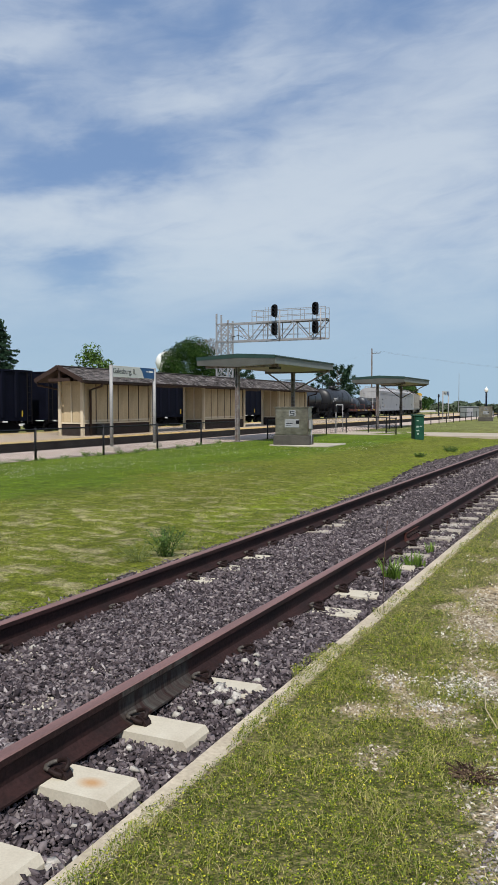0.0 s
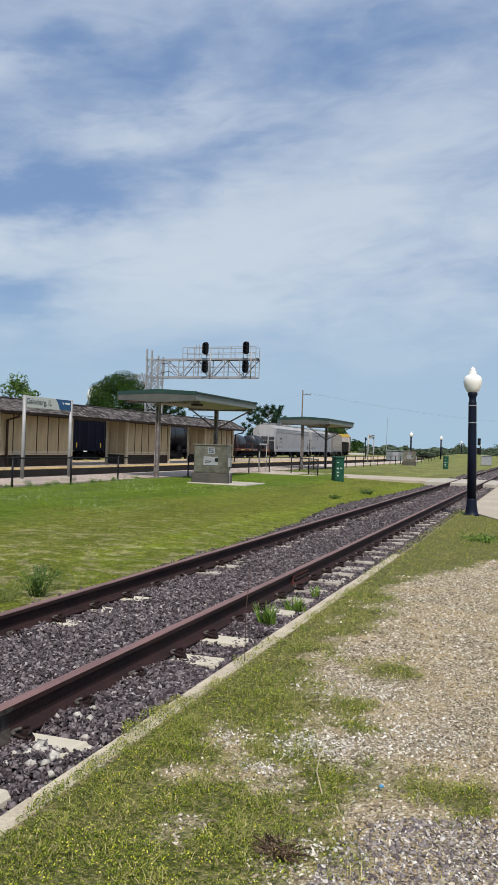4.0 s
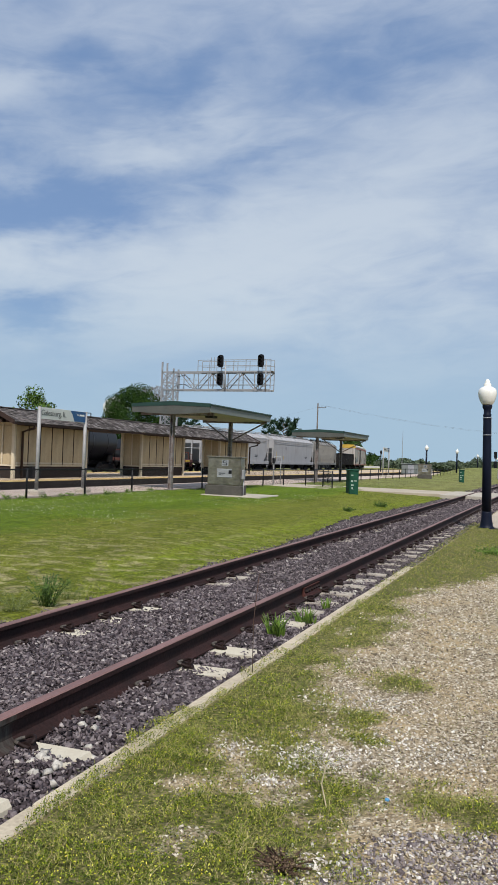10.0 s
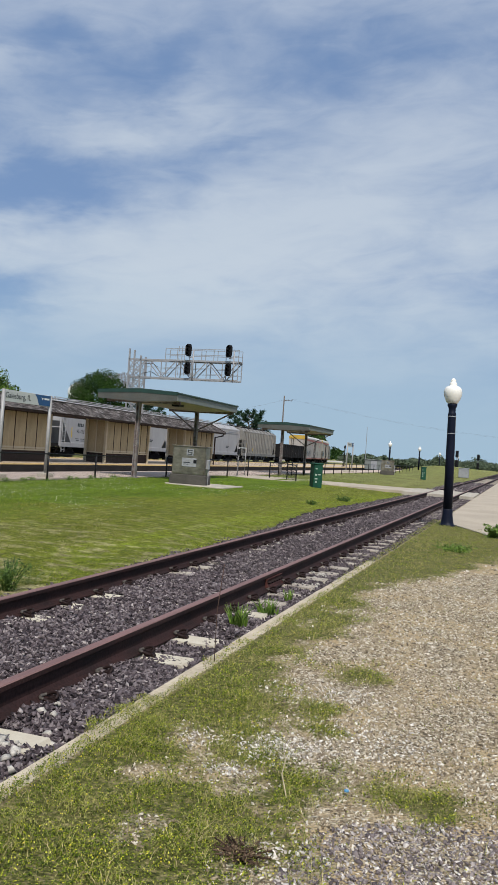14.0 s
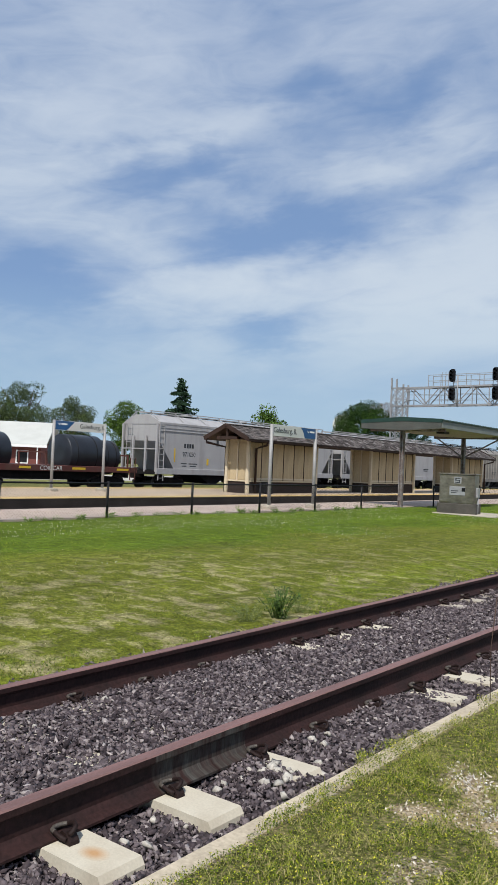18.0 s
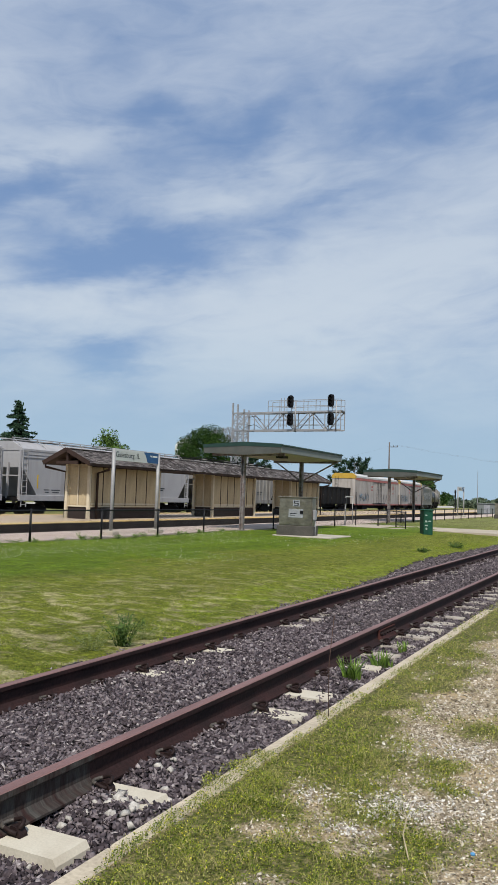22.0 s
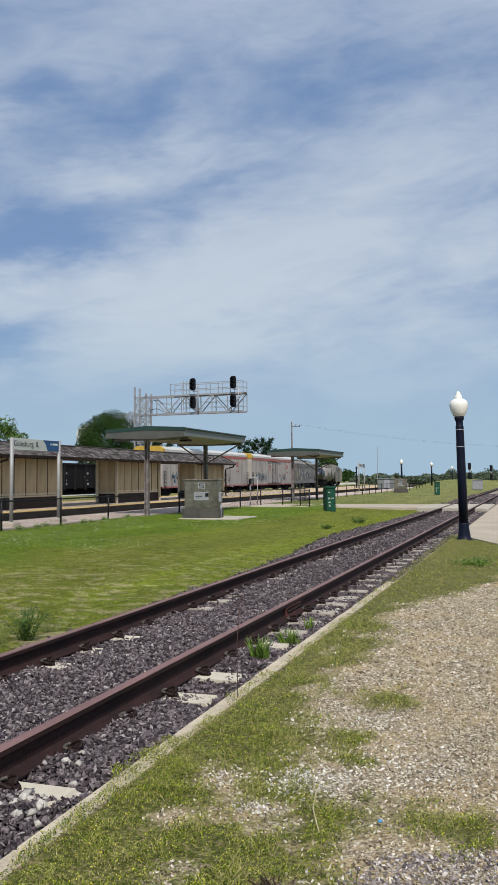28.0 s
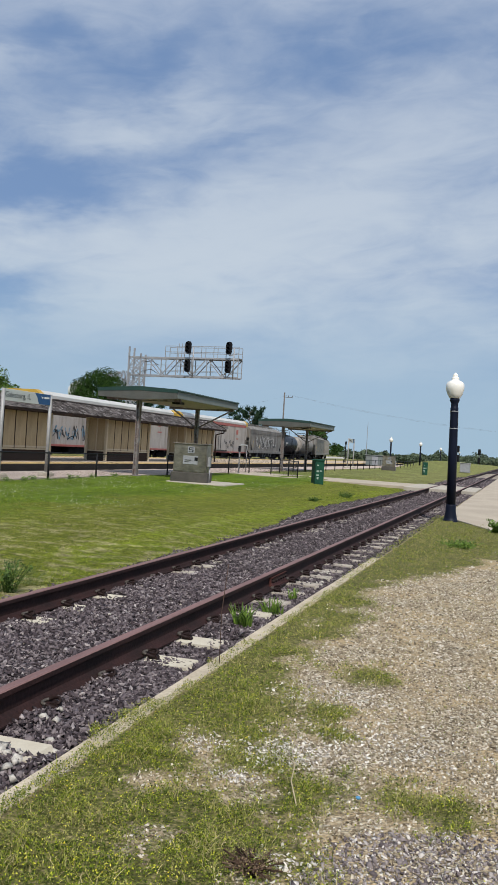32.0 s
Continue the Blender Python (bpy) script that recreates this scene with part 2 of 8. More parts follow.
def hose(bm, pts, r, seg=6, mi=0, marks=()):
    """One continuous round rod through points; marks: spans that take the second material."""
    pts = [Vector(p) for p in pts]
    rings = []
    for k, p in enumerate(pts):
        d = (pts[min(k + 1, len(pts) - 1)] - pts[max(k - 1, 0)]).normalized()
        q = d.to_track_quat("Z", "Y").to_matrix()
        rings.append([bm.verts.new(p + q @ Vector((math.cos(j * math.tau / seg) * r, math.sin(j * math.tau / seg) * r, 0))) for j in range(seg)])
    for k, (a, b) in enumerate(zip(rings, rings[1:])):
        off = min(range(seg), key=lambda o: sum((a[j].co - b[(j + o) % seg].co).length for j in range(seg)))
        for j in range(seg):
            f = bm.faces.new((a[j], a[(j + 1) % seg], b[(j + 1 + off) % seg], b[(j + off) % seg]))
            f.smooth, f.material_index = True, (1 if k in marks else mi)
    bm.faces.new(rings[0][::-1]).material_index = mi
    bm.faces.new(rings[-1]).material_index = mi
    return bm


def bar(bm, a, b, w, h=None, mi=0):
    """A square bar from a to b."""
    a, b = Vector(a), Vector(b)
    h = w if h is None else h
    q = (b - a).to_track_quat("Z", "Y").to_matrix()
    c = [(-w / 2, -h / 2), (w / 2, -h / 2), (w / 2, h / 2), (-w / 2, h / 2)]
    r = [[bm.verts.new(p + q @ Vector((x, y, 0))) for x, y in c] for p in (a, b)]
    for k in range(4):
        bm.faces.new((r[0][k], r[0][(k + 1) % 4], r[1][(k + 1) % 4], r[1][k])).material_index = mi
    bm.faces.new(r[0][::-1]).material_index = mi
    bm.faces.new(r[1]).material_index = mi
    return bm


def lathe(bm, profile, seg=20, axis="z", at=(0, 0, 0), mi=0, smooth=True):
    """Turned form: rows of radius, height."""
    at = Vector(at)
    rings = []
    for r, h in profile:
        ring = []
        for k in range(seg):
            c, s = math.cos(k * math.tau / seg) * r, math.sin(k * math.tau / seg) * r
            p = {"z": (c, s, h), "y": (s, h, c), "x": (h, c, s)}[axis]
            ring.append(bm.verts.new(at + Vector(p)))
        rings.append(ring)
    for a, b in zip(rings, rings[1:]):
        for k in range(seg):
            f = bm.faces.new((a[k], a[(k + 1) % seg], b[(k + 1) % seg], b[k]))
            f.smooth, f.material_index = smooth, mi
    for ring in (rings[0][::-1], rings[-1]):
        bm.faces.new(ring).material_index = mi
    return bm


def prism(bm, outline, y0, y1, mi=0, smooth=False):
    """An outline of x, z drawn out along y; counter-clockwise as seen from -y."""
    a = [bm.verts.new((x, y0, z)) for x, z in outline]
    b = [bm.verts.new((x, y1, z)) for x, z in outline]
    k = len(outline)
    for i in range(k):
        f = bm.faces.new((a[i], a[(i + 1) % k], b[(i + 1) % k], b[i]))
        f.material_index, f.smooth = mi, smooth
    bm.faces.new(a[::-1]).material_index = mi
    bm.faces.new(b).material_index = mi
    bmesh.ops.recalc_face_normals(bm, faces=bm.faces)
    return bm


def sheet(bm, x0, x1, y0, y1, z=0.0, mi=0):
    f = bm.faces.new([bm.verts.new(p) for p in ((x0, y0, z), (x1, y0, z), (x1, y1, z), (x0, y1, z))])
    f.material_index = mi
    return bm


def words(name, text, size, m, mat, parent, label=""):
    """Lettering in the built-in font, turned into a flat mesh 2 mm thick."""
    cu = bpy.data.curves.new(name, "FONT")
    cu.body, cu.size, cu.extrude, cu.align_x, cu.align_y = text, size, 0.001, "CENTER", "CENTER"
    tmp = bpy.data.objects.new(name, cu)
    me = bpy.data.meshes.new_from_object(tmp)
    bpy.data.objects.remove(tmp)
    me.materials.clear()
    me.materials.append(mat)
    me.name = name
    ob = shared(name, me, parent, m)
    if label:
        ob["label"] = label
    return ob

# ---- materials of the place ----


def lawn_material():
    """Mown lawn: lush green towards the station, olive with straw patches towards the track."""
    m = bpy.data.materials.new("mown_lawn")
    m.use_nodes = True
    nt = m.node_tree
    b = nt.nodes["Principled BSDF"]
    n, link = nt.nodes.new, nt.links.new
    tc, sep = n("ShaderNodeTexCoord"), n("ShaderNodeSeparateXYZ")
    link(tc.outputs["Object"], sep.inputs[0])

    def grain(scale, detail, stretch=(1, 1, 1)):
        mp, x = n("ShaderNodeMapping"), n("ShaderNodeTexNoise")
        mp.inputs["Scale"].default_value = stretch
        link(tc.outputs["Object"], mp.inputs[0])
        link(mp.outputs[0], x.inputs["Vector"])
        x.inputs["Scale"].default_value, x.inputs["Detail"].default_value, x.inputs["Roughness"].default_value = scale, detail, 0.65
        return x.outputs[0]

    def blend(fac, a, c):
        x = n("ShaderNodeMix")
        x.data_type = "RGBA"
        link(fac, x.inputs["Factor"])
        for k, v in (("A", a), ("B", c)):
            if isinstance(v, tuple):
                x.inputs[k].default_value = (*v, 1)
            else:
                link(v, x.inputs[k])
        return x.outputs["Result"]

    def step(v, lo, hi, to0=0.0, to1=1.0):
        x = n("ShaderNodeMapRange")
        for k, w in (("From Min", lo), ("From Max", hi), ("To Min", to0), ("To Max", to1)):
            x.inputs[k].default_value = w
        link(v, x.inputs["Value"])
        return x.outputs[0]

    def mth(op, a, c):
        x = n("ShaderNodeMath")
        x.operation = op
        for k, v in enumerate((a, c)):
            if isinstance(v, (int, float)):
                x.inputs[k].default_value = v
            else:
                link(v, x.inputs[k])
        return x.outputs[0]

    fine = grain(34, 6)
    mid = step(grain(5.5, 6, (1.3, 0.8, 1)), 0.36, 0.64, 0.68, 1.24)
    lush = blend(step(fine, 0.32, 0.68), (0.053, 0.094, 0.007), (0.172, 0.250, 0.018))
    olive = blend(step(fine, 0.32, 0.68), (0.077, 0.096, 0.010), (0.232, 0.258, 0.030))
    straw = blend(step(fine, 0.32, 0.68), (0.20, 0.18, 0.065), (0.50, 0.45, 0.24))
    near = mth("ADD", step(sep.outputs[0], -10.2, -8.2), mth("MULTIPLY", mth("SUBTRACT", grain(0.45, 4), 0.5), 2.2))
    base = blend(step(near, 0.25, 0.75), lush, olive)
    fresh = blend(step(fine, 0.32, 0.68), (0.080, 0.118, 0.008), (0.255, 0.305, 0.026))
    rim = mth("MULTIPLY", mth("MULTIPLY", step(sep.outputs[0], -6.6, -5.6), step(sep.outputs[1], 7.5, 9.5)), step(grain(1.3, 6), 0.42, 0.58))
    base = blend(rim, base, fresh)
    rough = blend(step(fine, 0.32, 0.68), (0.105, 0.115, 0.032), (0.30, 0.295, 0.115))
    base = blend(step(sep.outputs[1], 37.0, 52.0, 0.0, 0.85), base, rough)
    base = blend(step(sep.outputs[0], -30.0, -36.0), base, rough)
    dry = mth("MULTIPLY", step(grain(2.4, 10, (0.9, 1.2, 1)), 0.49, 0.60), mth("MULTIPLY", step(sep.outputs[0], -9.6, -7.4), step(sep.outputs[1], 17.0, 9.0, 0.15, 1.0)))
    mot = n("ShaderNodeMix")
    mot.data_type, mot.blend_type = "RGBA", "MULTIPLY"
    mot.inputs["Factor"].default_value = 1.0
    link(blend(dry, base, straw), mot.inputs["A"])
    mid = mth("MULTIPLY", mid, step(grain(14, 4), 0.36, 0.64, 0.82, 1.36))
    link(mth("MULTIPLY", mid, step(grain(0.33, 5, (2.2, 0.6, 1)), 0.35, 0.65, 0.74, 1.12)), mot.inputs["B"])
    link(mot.outputs["Result"], b.inputs["Base Color"])
    b.inputs["Roughness"].default_value, b.inputs["Specular IOR Level"].default_value = 0.9, 0.12
    swell = n("ShaderNodeBump")
    swell.inputs["Strength"].default_value, swell.inputs["Distance"].default_value = 0.8, 0.06
    link(mid, swell.inputs["Height"])
    bp = n("ShaderNodeBump")
    bp.inputs["Strength"].default_value, bp.inputs["Distance"].default_value = 0.9, 0.03
    link(fine, bp.inputs["Height"])
    link(swell.outputs[0], bp.inputs["Normal"])
    link(bp.outputs[0], b.inputs["Normal"])
    return m


GRASS = lawn_material()
BALLAST = material("ballast_bed", (0.062, 0.051, 0.054), 0.95, vary=0.5, scale=3, fine=35, bump=1.0, spec=0.15, depth=0.03)
CHIP = material("pale_limestone_chip", (0.50, 0.47, 0.42), 0.9, vary=0.3, scale=9, fine=70, bump=0.3)
CONCRETE = material("old_concrete", (0.46, 0.41, 0.34), 0.9, vary=0.22, scale=1.6, fine=60, bump=0.3, second=(0.36, 0.33, 0.27))
TIE = material("concrete_tie", (0.56, 0.52, 0.42), 0.9, vary=0.09, scale=4, fine=90, bump=0.12, second=(0.47, 0.42, 0.33))
TIE_DUSTY = material("dusty_concrete_tie", (0.43, 0.385, 0.315), 0.95, vary=0.25, scale=5, fine=60, bump=0.2, second=(0.26, 0.225, 0.19))
RUST = material("rail_rust", (0.034, 0.0145, 0.0135), 0.75, vary=0.4, scale=3, fine=50, bump=0.25, second=(0.020, 0.010, 0.0095), spec=0.25)
WELD = material("stained_rail_weld", (0.030, 0.015, 0.013), 0.7, vary=0.35, scale=10, fine=60, bump=0.2, second=(0.066, 0.062, 0.056), spec=0.2, stretch=(0.15, 1.6, 0.4))
RAILTOP = material("worn_rail_top", (0.24, 0.135, 0.122), 0.6, metal=0.2, vary=0.25, scale=2, fine=60, bump=0.1, stretch=(8, 0.6, 8))
CLIPM = material("rusted_clip", (0.020, 0.010, 0.009), 0.7, vary=0.3, scale=14, fine=90, bump=0.2, spec=0.25)
PINK = material("pinkish_platform_concrete", (0.50, 0.40, 0.335), 0.9, vary=0.16, scale=0.8, fine=40, bump=0.2)
ISLAND = material("tan_platform_concrete", (0.48, 0.38, 0.28), 0.9, vary=0.16, scale=0.8, fine=40, bump=0.2)
YELLOW = material("yellow_warning_strip", (0.62, 0.43, 0.17), 0.8, vary=0.25, scale=1.5, fine=50, bump=0.3)
EDGE = material("dark_platform_face", (0.050, 0.041, 0.036), 0.95, vary=0.35, scale=1.2, fine=30, bump=0.3, spec=0.15)

TRACK_X = -3.38          # middle of the near track
RAIL_TOP = 0.135         # the far rail; the near rail lies CANT higher
CANT = 0.03
TIE_TOP = -0.05
SITE_Z = 0.10            # lawn by the station
PLAT_Z = 0.20            # island platform
MAIN_X, MAIN_Z = -35.2, -0.20   # middle of the freight line and its rail top


def lawn_edge(y):
    """Where the lawn gives way to ballast beside the far rail: an uneven line."""
    return float(np.interp(y, (-30, 4, 8, 12, 16, 20, 24, 30, 36, 60), (-4.66, -4.66, -4.68, -4.72, -4.86, -5.35, -5.5, -5.25, -5.05, -5.1))) + 0.09 * noise.noise((y * 0.9, 2.0, 0.3)) + (0.07 * noise.noise((y * 4.3, 6.0, 1.3)) if y < 11 else 0.0)


def ground_height(x, y):
    """The lie of the land: track bed a little sunk, lawn rising gently to the station, a low grassy mound far off."""
    if x > -1.90:
        return 0.03
    if x > lawn_edge(y):
        return -0.13 if x > -4.3 else -0.095
    z = -0.055 + 0.15 * min(1, max(0, (-4.8 - x)) / 5.2)
    if -15.08 < x < -5.0 and y > 100:
        z += 1.05 * max(0.0, -6.5 - x) / 8.5 * float(np.interp(y, (100, 125, 150, 210, 320), (0, 0.7, 1.0, 1.0, 0)))
    return z


def lawn_level(x, y):
    z = ground_height(x, y)
    return z + 0.05 * noise.noise((x * 0.25, y * 0.22, 3.1)) + 0.022 * noise.noise((x * 1.7, y * 1.7, 5.1)) if -15.2 < x < lawn_edge(y) - 0.25 and y < 100 else z


def lot_level(x, y):
    return 0.03 + 0.02 * noise.noise((x * 0.9, y * 0.9, 7.7)) * min(1, max(0, (x + 1.9) * 3)) if y < 16 else 0.03


def build_ground():
    xs = [-1500, -900, -500, -300, -200, -120, -80, -60, -45, -41, -39.5, -38.6, -38.0, -37.95, -15.12] + list(np.arange(-15.05, -6.0, 0.35)) + list(np.arange(-5.95, -4.42, 0.06)) + [-4.3, -2.3, -1.98, -1.92] + list(np.arange(-1.87, 2.6, 0.09)) + [3, 4, 5, 7, 10, 20, 40, 80, 160, 300, 600, 1500]
    ys = [-600, -200, -80, -30, -10, -6, -4, -2.5, -1, 0, 0.5] + list(np.arange(0.8, 14.0, 0.1)) + list(np.arange(14.2, 38, 0.3)) + list(np.arange(38, 60, 1.2)) + [64, 72, 84, 100, 110, 125, 137, 150, 200, 300, 450, 700, 1100, 2200, 4000]
    verts, faces, kinds = [], [], []
    for y in ys:
        for x in xs:
            z = ground_height(x, y)
            if -37.97 < x < -15.1 and y < 240:
                z = -0.8
            elif x < -37.9:
                z = -0.42 if x > -39 else -0.15
            elif x < lawn_edge(y):
                z = lawn_level(x, y)
            elif x > -1.95:
                z = lot_level(x, y)
            verts.append((x, y, z))
    w = len(xs)
    for j in range(len(ys) - 1):
        edge = lawn_edge((ys[j] + ys[j + 1]) / 2)
        for i in range(w - 1):
            k = j * w + i
            faces.append((k, k + 1, k + w + 1, k + w))
            mid = (xs[i] + xs[i + 1]) / 2
            kinds.append(2 if edge < mid < -1.93 else (1 if -1.95 < mid < 40 and ys[j] < 300 else 0))
    me = bpy.data.meshes.new("ground")
    me.from_pydata(verts, [], faces)
    for m in (GRASS, LOT, BALLAST):
        me.materials.append(m)
    me.polygons.foreach_set("material_index", kinds)
    me.polygons.foreach_set("use_smooth", [True] * len(faces))
    ob = new("ground", me)
    return tagged(ob, "flat ground of mown lawn, ballast bed and gravel lot", "ground", kind="structure")


def lot_material():
    """Short patchy grass that gives way to pale gravel further from the kerb and towards the lot."""
    m = bpy.data.materials.new("patchy_grass_gravel")
    m.use_nodes = True
    nt = m.node_tree
    b = nt.nodes["Principled BSDF"]
    n, link = nt.nodes.new, nt.links.new
    tc = n("ShaderNodeTexCoord")
    sep = n("ShaderNodeSeparateXYZ")
    link(tc.outputs["Object"], sep.inputs[0])

    def noise_at(scale, detail=4, rough=0.55):
        x = n("ShaderNodeTexNoise")
        x.inputs["Scale"].default_value, x.inputs["Detail"].default_value, x.inputs["Roughness"].default_value = scale, detail, rough
        link(tc.outputs["Object"], x.inputs["Vector"])
        return x.outputs[0]

    def ramp(fac, stops):
        r = n("ShaderNodeValToRGB")
        e = r.color_ramp.elements
        e[0].position, e[0].color = stops[0][0], (*stops[0][1], 1)
        e[1].position, e[1].color = stops[-1][0], (*stops[-1][1], 1)
        for p, c in stops[1:-1]:
            k = e.new(p)
            k.color = (*c, 1)
        link(fac, r.inputs[0])
        return r.outputs[0]

    def mth(op, a, b_):
        x = n("ShaderNodeMath")
        x.operation = op
        for k, v in enumerate((a, b_)):
            if isinstance(v, (int, float)):
                x.inputs[k].default_value = v
            else:
                link(v, x.inputs[k])
        return x.outputs[0]

    vor = n("ShaderNodeTexVoronoi")
    vor.inputs["Scale"].default_value = 60
    link(tc.outputs["Object"], vor.inputs["Vector"])
    vs = n("ShaderNodeSeparateColor")
    link(vor.outputs["Color"], vs.inputs[0])
    gravel = ramp(vs.outputs[0], [(0.0, (0.08, 0.06, 0.042)), (0.35, (0.23, 0.185, 0.125)), (0.8, (0.40, 0.345, 0.25)), (1.0, (0.62, 0.58, 0.48))])
    sand = ramp(noise_at(60), [(0.35, (0.30, 0.225, 0.125)), (0.65, (0.50, 0.395, 0.24))])
    stones = n("ShaderNodeMix")
    stones.data_type = "RGBA"
    link(ramp(noise_at(1.7), [(0.42, (0, 0, 0)), (0.58, (1, 1, 1))]), stones.inputs["Factor"])
    link(gravel, stones.inputs["A"])
    link(sand, stones.inputs["B"])
    turf = ramp(noise_at(30, 6, 0.7), [(0.3, (0.030, 0.034, 0.010)), (0.48, (0.10, 0.105, 0.028)), (0.66, (0.27, 0.225, 0.11))])
    at = n("ShaderNodeAttribute")
    at.attribute_name = "turf"
    fine = mth("MULTIPLY", mth("SUBTRACT", noise_at(26, 5), 0.5), 0.9)
    share = mth("ADD", at.outputs["Fac"], fine)
    mixed = n("ShaderNodeMix")
    mixed.data_type = "RGBA"
    link(ramp(share, [(0.34, (1, 1, 1)), (0.85, (0, 0, 0))]), mixed.inputs["Factor"])
    link(turf, mixed.inputs["A"])
    link(stones.outputs["Result"], mixed.inputs["B"])
    link(mixed.outputs["Result"], b.inputs["Base Color"])
    b.inputs["Roughness"].default_value, b.inputs["Specular IOR Level"].default_value = 0.95, 0.15
    bp = n("ShaderNodeBump")
    bp.inputs["Strength"].default_value, bp.inputs["Distance"].default_value = 0.8, 0.02
    link(vor.outputs["Distance"], bp.inputs["Height"])
    link(bp.outputs[0], b.inputs["Normal"])
    return m


LOT = lot_material()
GROUND = build_ground()


def rail_outline(x, top):
    """A flat-bottomed rail: foot, web and head, about 0.185 m high."""
    h = 0.185
    half = [(0.076, -h), (0.076, -h + 0.012), (0.03, -h + 0.028), (0.009, -h + 0.05), (0.009, -0.055), (0.03, -0.045), (0.036, -0.035), (0.036, -0.006), (0.028, 0.0)]
    return [(x + a, top + z) for a, z in half] + [(x - a, top + z) for a, z in half[::-1]]


def stained_tie():
    """The tie with a rust stain where a bolt once lay."""
    m = TIE.copy()
    m.name = "rust_stained_tie"
    nt = m.node_tree
    n, link = nt.nodes.new, nt.links.new
    b = nt.nodes["Principled BSDF"]
    tc, mp, ln, mr, mix = n("ShaderNodeTexCoord"), n("ShaderNodeMapping"), n("ShaderNodeVectorMath"), n("ShaderNodeMapRange"), n("ShaderNodeMix")
    mp.inputs["Location"].default_value = (-1.03 * 9, 0, 0)
    mp.inputs["Scale"].default_value = (9, 13, 0)
    ln.operation = "LENGTH"
    link(tc.outputs["Object"], mp.inputs[0])
    link(mp.outputs[0], ln.inputs[0])
    mr.inputs["From Min"].default_value, mr.inputs["From Max"].default_value = 0.15, 0.75
    mr.inputs["To Min"].default_value, mr.inputs["To Max"].default_value = 0.75, 0.0
    link(ln.outputs["Value"], mr.inputs["Value"])
    mix.data_type = "RGBA"
    old = b.inputs["Base Color"].links[0].from_socket
    link(mr.outputs[0], mix.inputs["Factor"])
    link(old, mix.inputs["A"])
    mix.inputs["B"].default_value = (0.42, 0.20, 0.05, 1)
    link(mix.outputs["Result"], b.inputs["Base Color"])
    return m


RAIL_CUTS = (-25.0, 2.90, 3.62, 9.35, 21.0, 33.0, 45.0, 70.0, 110.0, 420.0)


def build_siding():
    """The near track: rails in lengths, concrete ties, clips and their shoulders."""
    for side, x in enumerate((TRACK_X - 0.7525, TRACK_X + 0.7525)):
        root = thing("rail", pose(x, 0, 0), "rusty flat-bottomed steel rail of the near track", "rail", "rails of the near track")
        for y0, y1 in zip(RAIL_CUTS, RAIL_CUTS[1:]):
            bm = B()
            prism(bm, rail_outline(0, RAIL_TOP + CANT * side), y0, y1)
            for f in bm.faces:
                if f.normal.z > 0.7 and f.calc_center_median().z > RAIL_TOP + CANT * side - 0.02:
                    f.material_index = 1
            weld = side and y0 == 2.90
            part("rail_length", bm, [WELD if weld else RUST, RAILTOP], root, "stained welded length of rail" if weld else "")
    # ties
    tie_meshes = []
    rust = stained_tie()
    for m in (TIE, rust, TIE_DUSTY):
        bm = B()
        prism(bm, [(-1.30, -0.2), (1.215, -0.2), (1.205, -0.03), (1.185, 0.0), (-1.285, 0.0), (-1.30, -0.03)], -0.115, 0.115)
        tie_meshes.append(mesh_from(bm, "railway_tie", [m]))
    rng = random.Random(5)
    clip, shoulder = clip_meshes()
    y, k = TIE_FIRST - 8 * TIE_STEP, 0
    while y < 110:
        sink = 0.0 if k in (7, 8, 9, 10) else rng.choice((0.0, -0.008, -0.015))
        if 38.0 < y < 44.6:
            y += TIE_STEP
            k += 1
            continue
        t = shared("railway_tie", tie_meshes[1 if k == 8 else 2 if y > 8.0 else 0], None, pose(TRACK_X + rng.uniform(-0.012, 0.012), y, TIE_TOP + CANT / 2 + sink, 0, -1.14, rng.uniform(-0.6, 0.6)))
        tagged(t, "pale concrete railway tie with an orange rust stain" if k == 8 else "weathered pale concrete railway tie half buried in ballast", "railway tie", "ties of the near track")
        if y < 38:
            for x in (-0.7525, 0.7525):
                for side in (-1, 1):
                    m = pose(x + side * 0.088, rng.uniform(-0.01, 0.01), 0, 0, 0, (0 if side > 0 else 180) + rng.uniform(-6, 6))
                    shared("rail_clip", clip, t, m)
                    shared("clip_shoulder", shoulder, t, m)
        y += TIE_STEP
        k += 1


def mesh_from(bm, name, mats):
    me = bpy.data.meshes.new(name)
    bm.to_mesh(me)
    bm.free()
    for m in mats:
        me.materials.append(m)
    return me


def clip_meshes():
    """A sprung steel clip, bent from one rod, and the iron shoulder that it grips."""
    bm = B()
    pts = [(0.070, -0.030, 0.022), (0.030, -0.040, 0.030), (-0.005, -0.047, 0.042), (-0.030, -0.045, 0.044), (-0.044, -0.025, 0.046), (-0.046, 0.0, 0.046), (-0.044, 0.025, 0.046), (-0.030, 0.045, 0.048), (-0.005, 0.048, 0.056), (0.030, 0.042, 0.068), (0.060, 0.028, 0.070), (0.078, 0.005, 0.062), (0.076, -0.010, 0.048), (0.050, -0.012, 0.040)]
    hose(bm, [(x * 0.86, y * 0.86, z * 0.92) for x, y, z in pts], 0.0105, 7, 0, (2, 3, 4, 5, 6))
    clip = mesh_from(bm, "rail_clip", [CLIPM, CLIPGREY])
    bm = B()
    prism(bm, [(-0.008, -0.02), (0.082, -0.02), (0.076, 0.016), (0.052, 0.044), (0.020, 0.048), (0.0, 0.026)], -0.024, 0.024)
    return clip, mesh_from(bm, "clip_shoulder", [CLIPM])


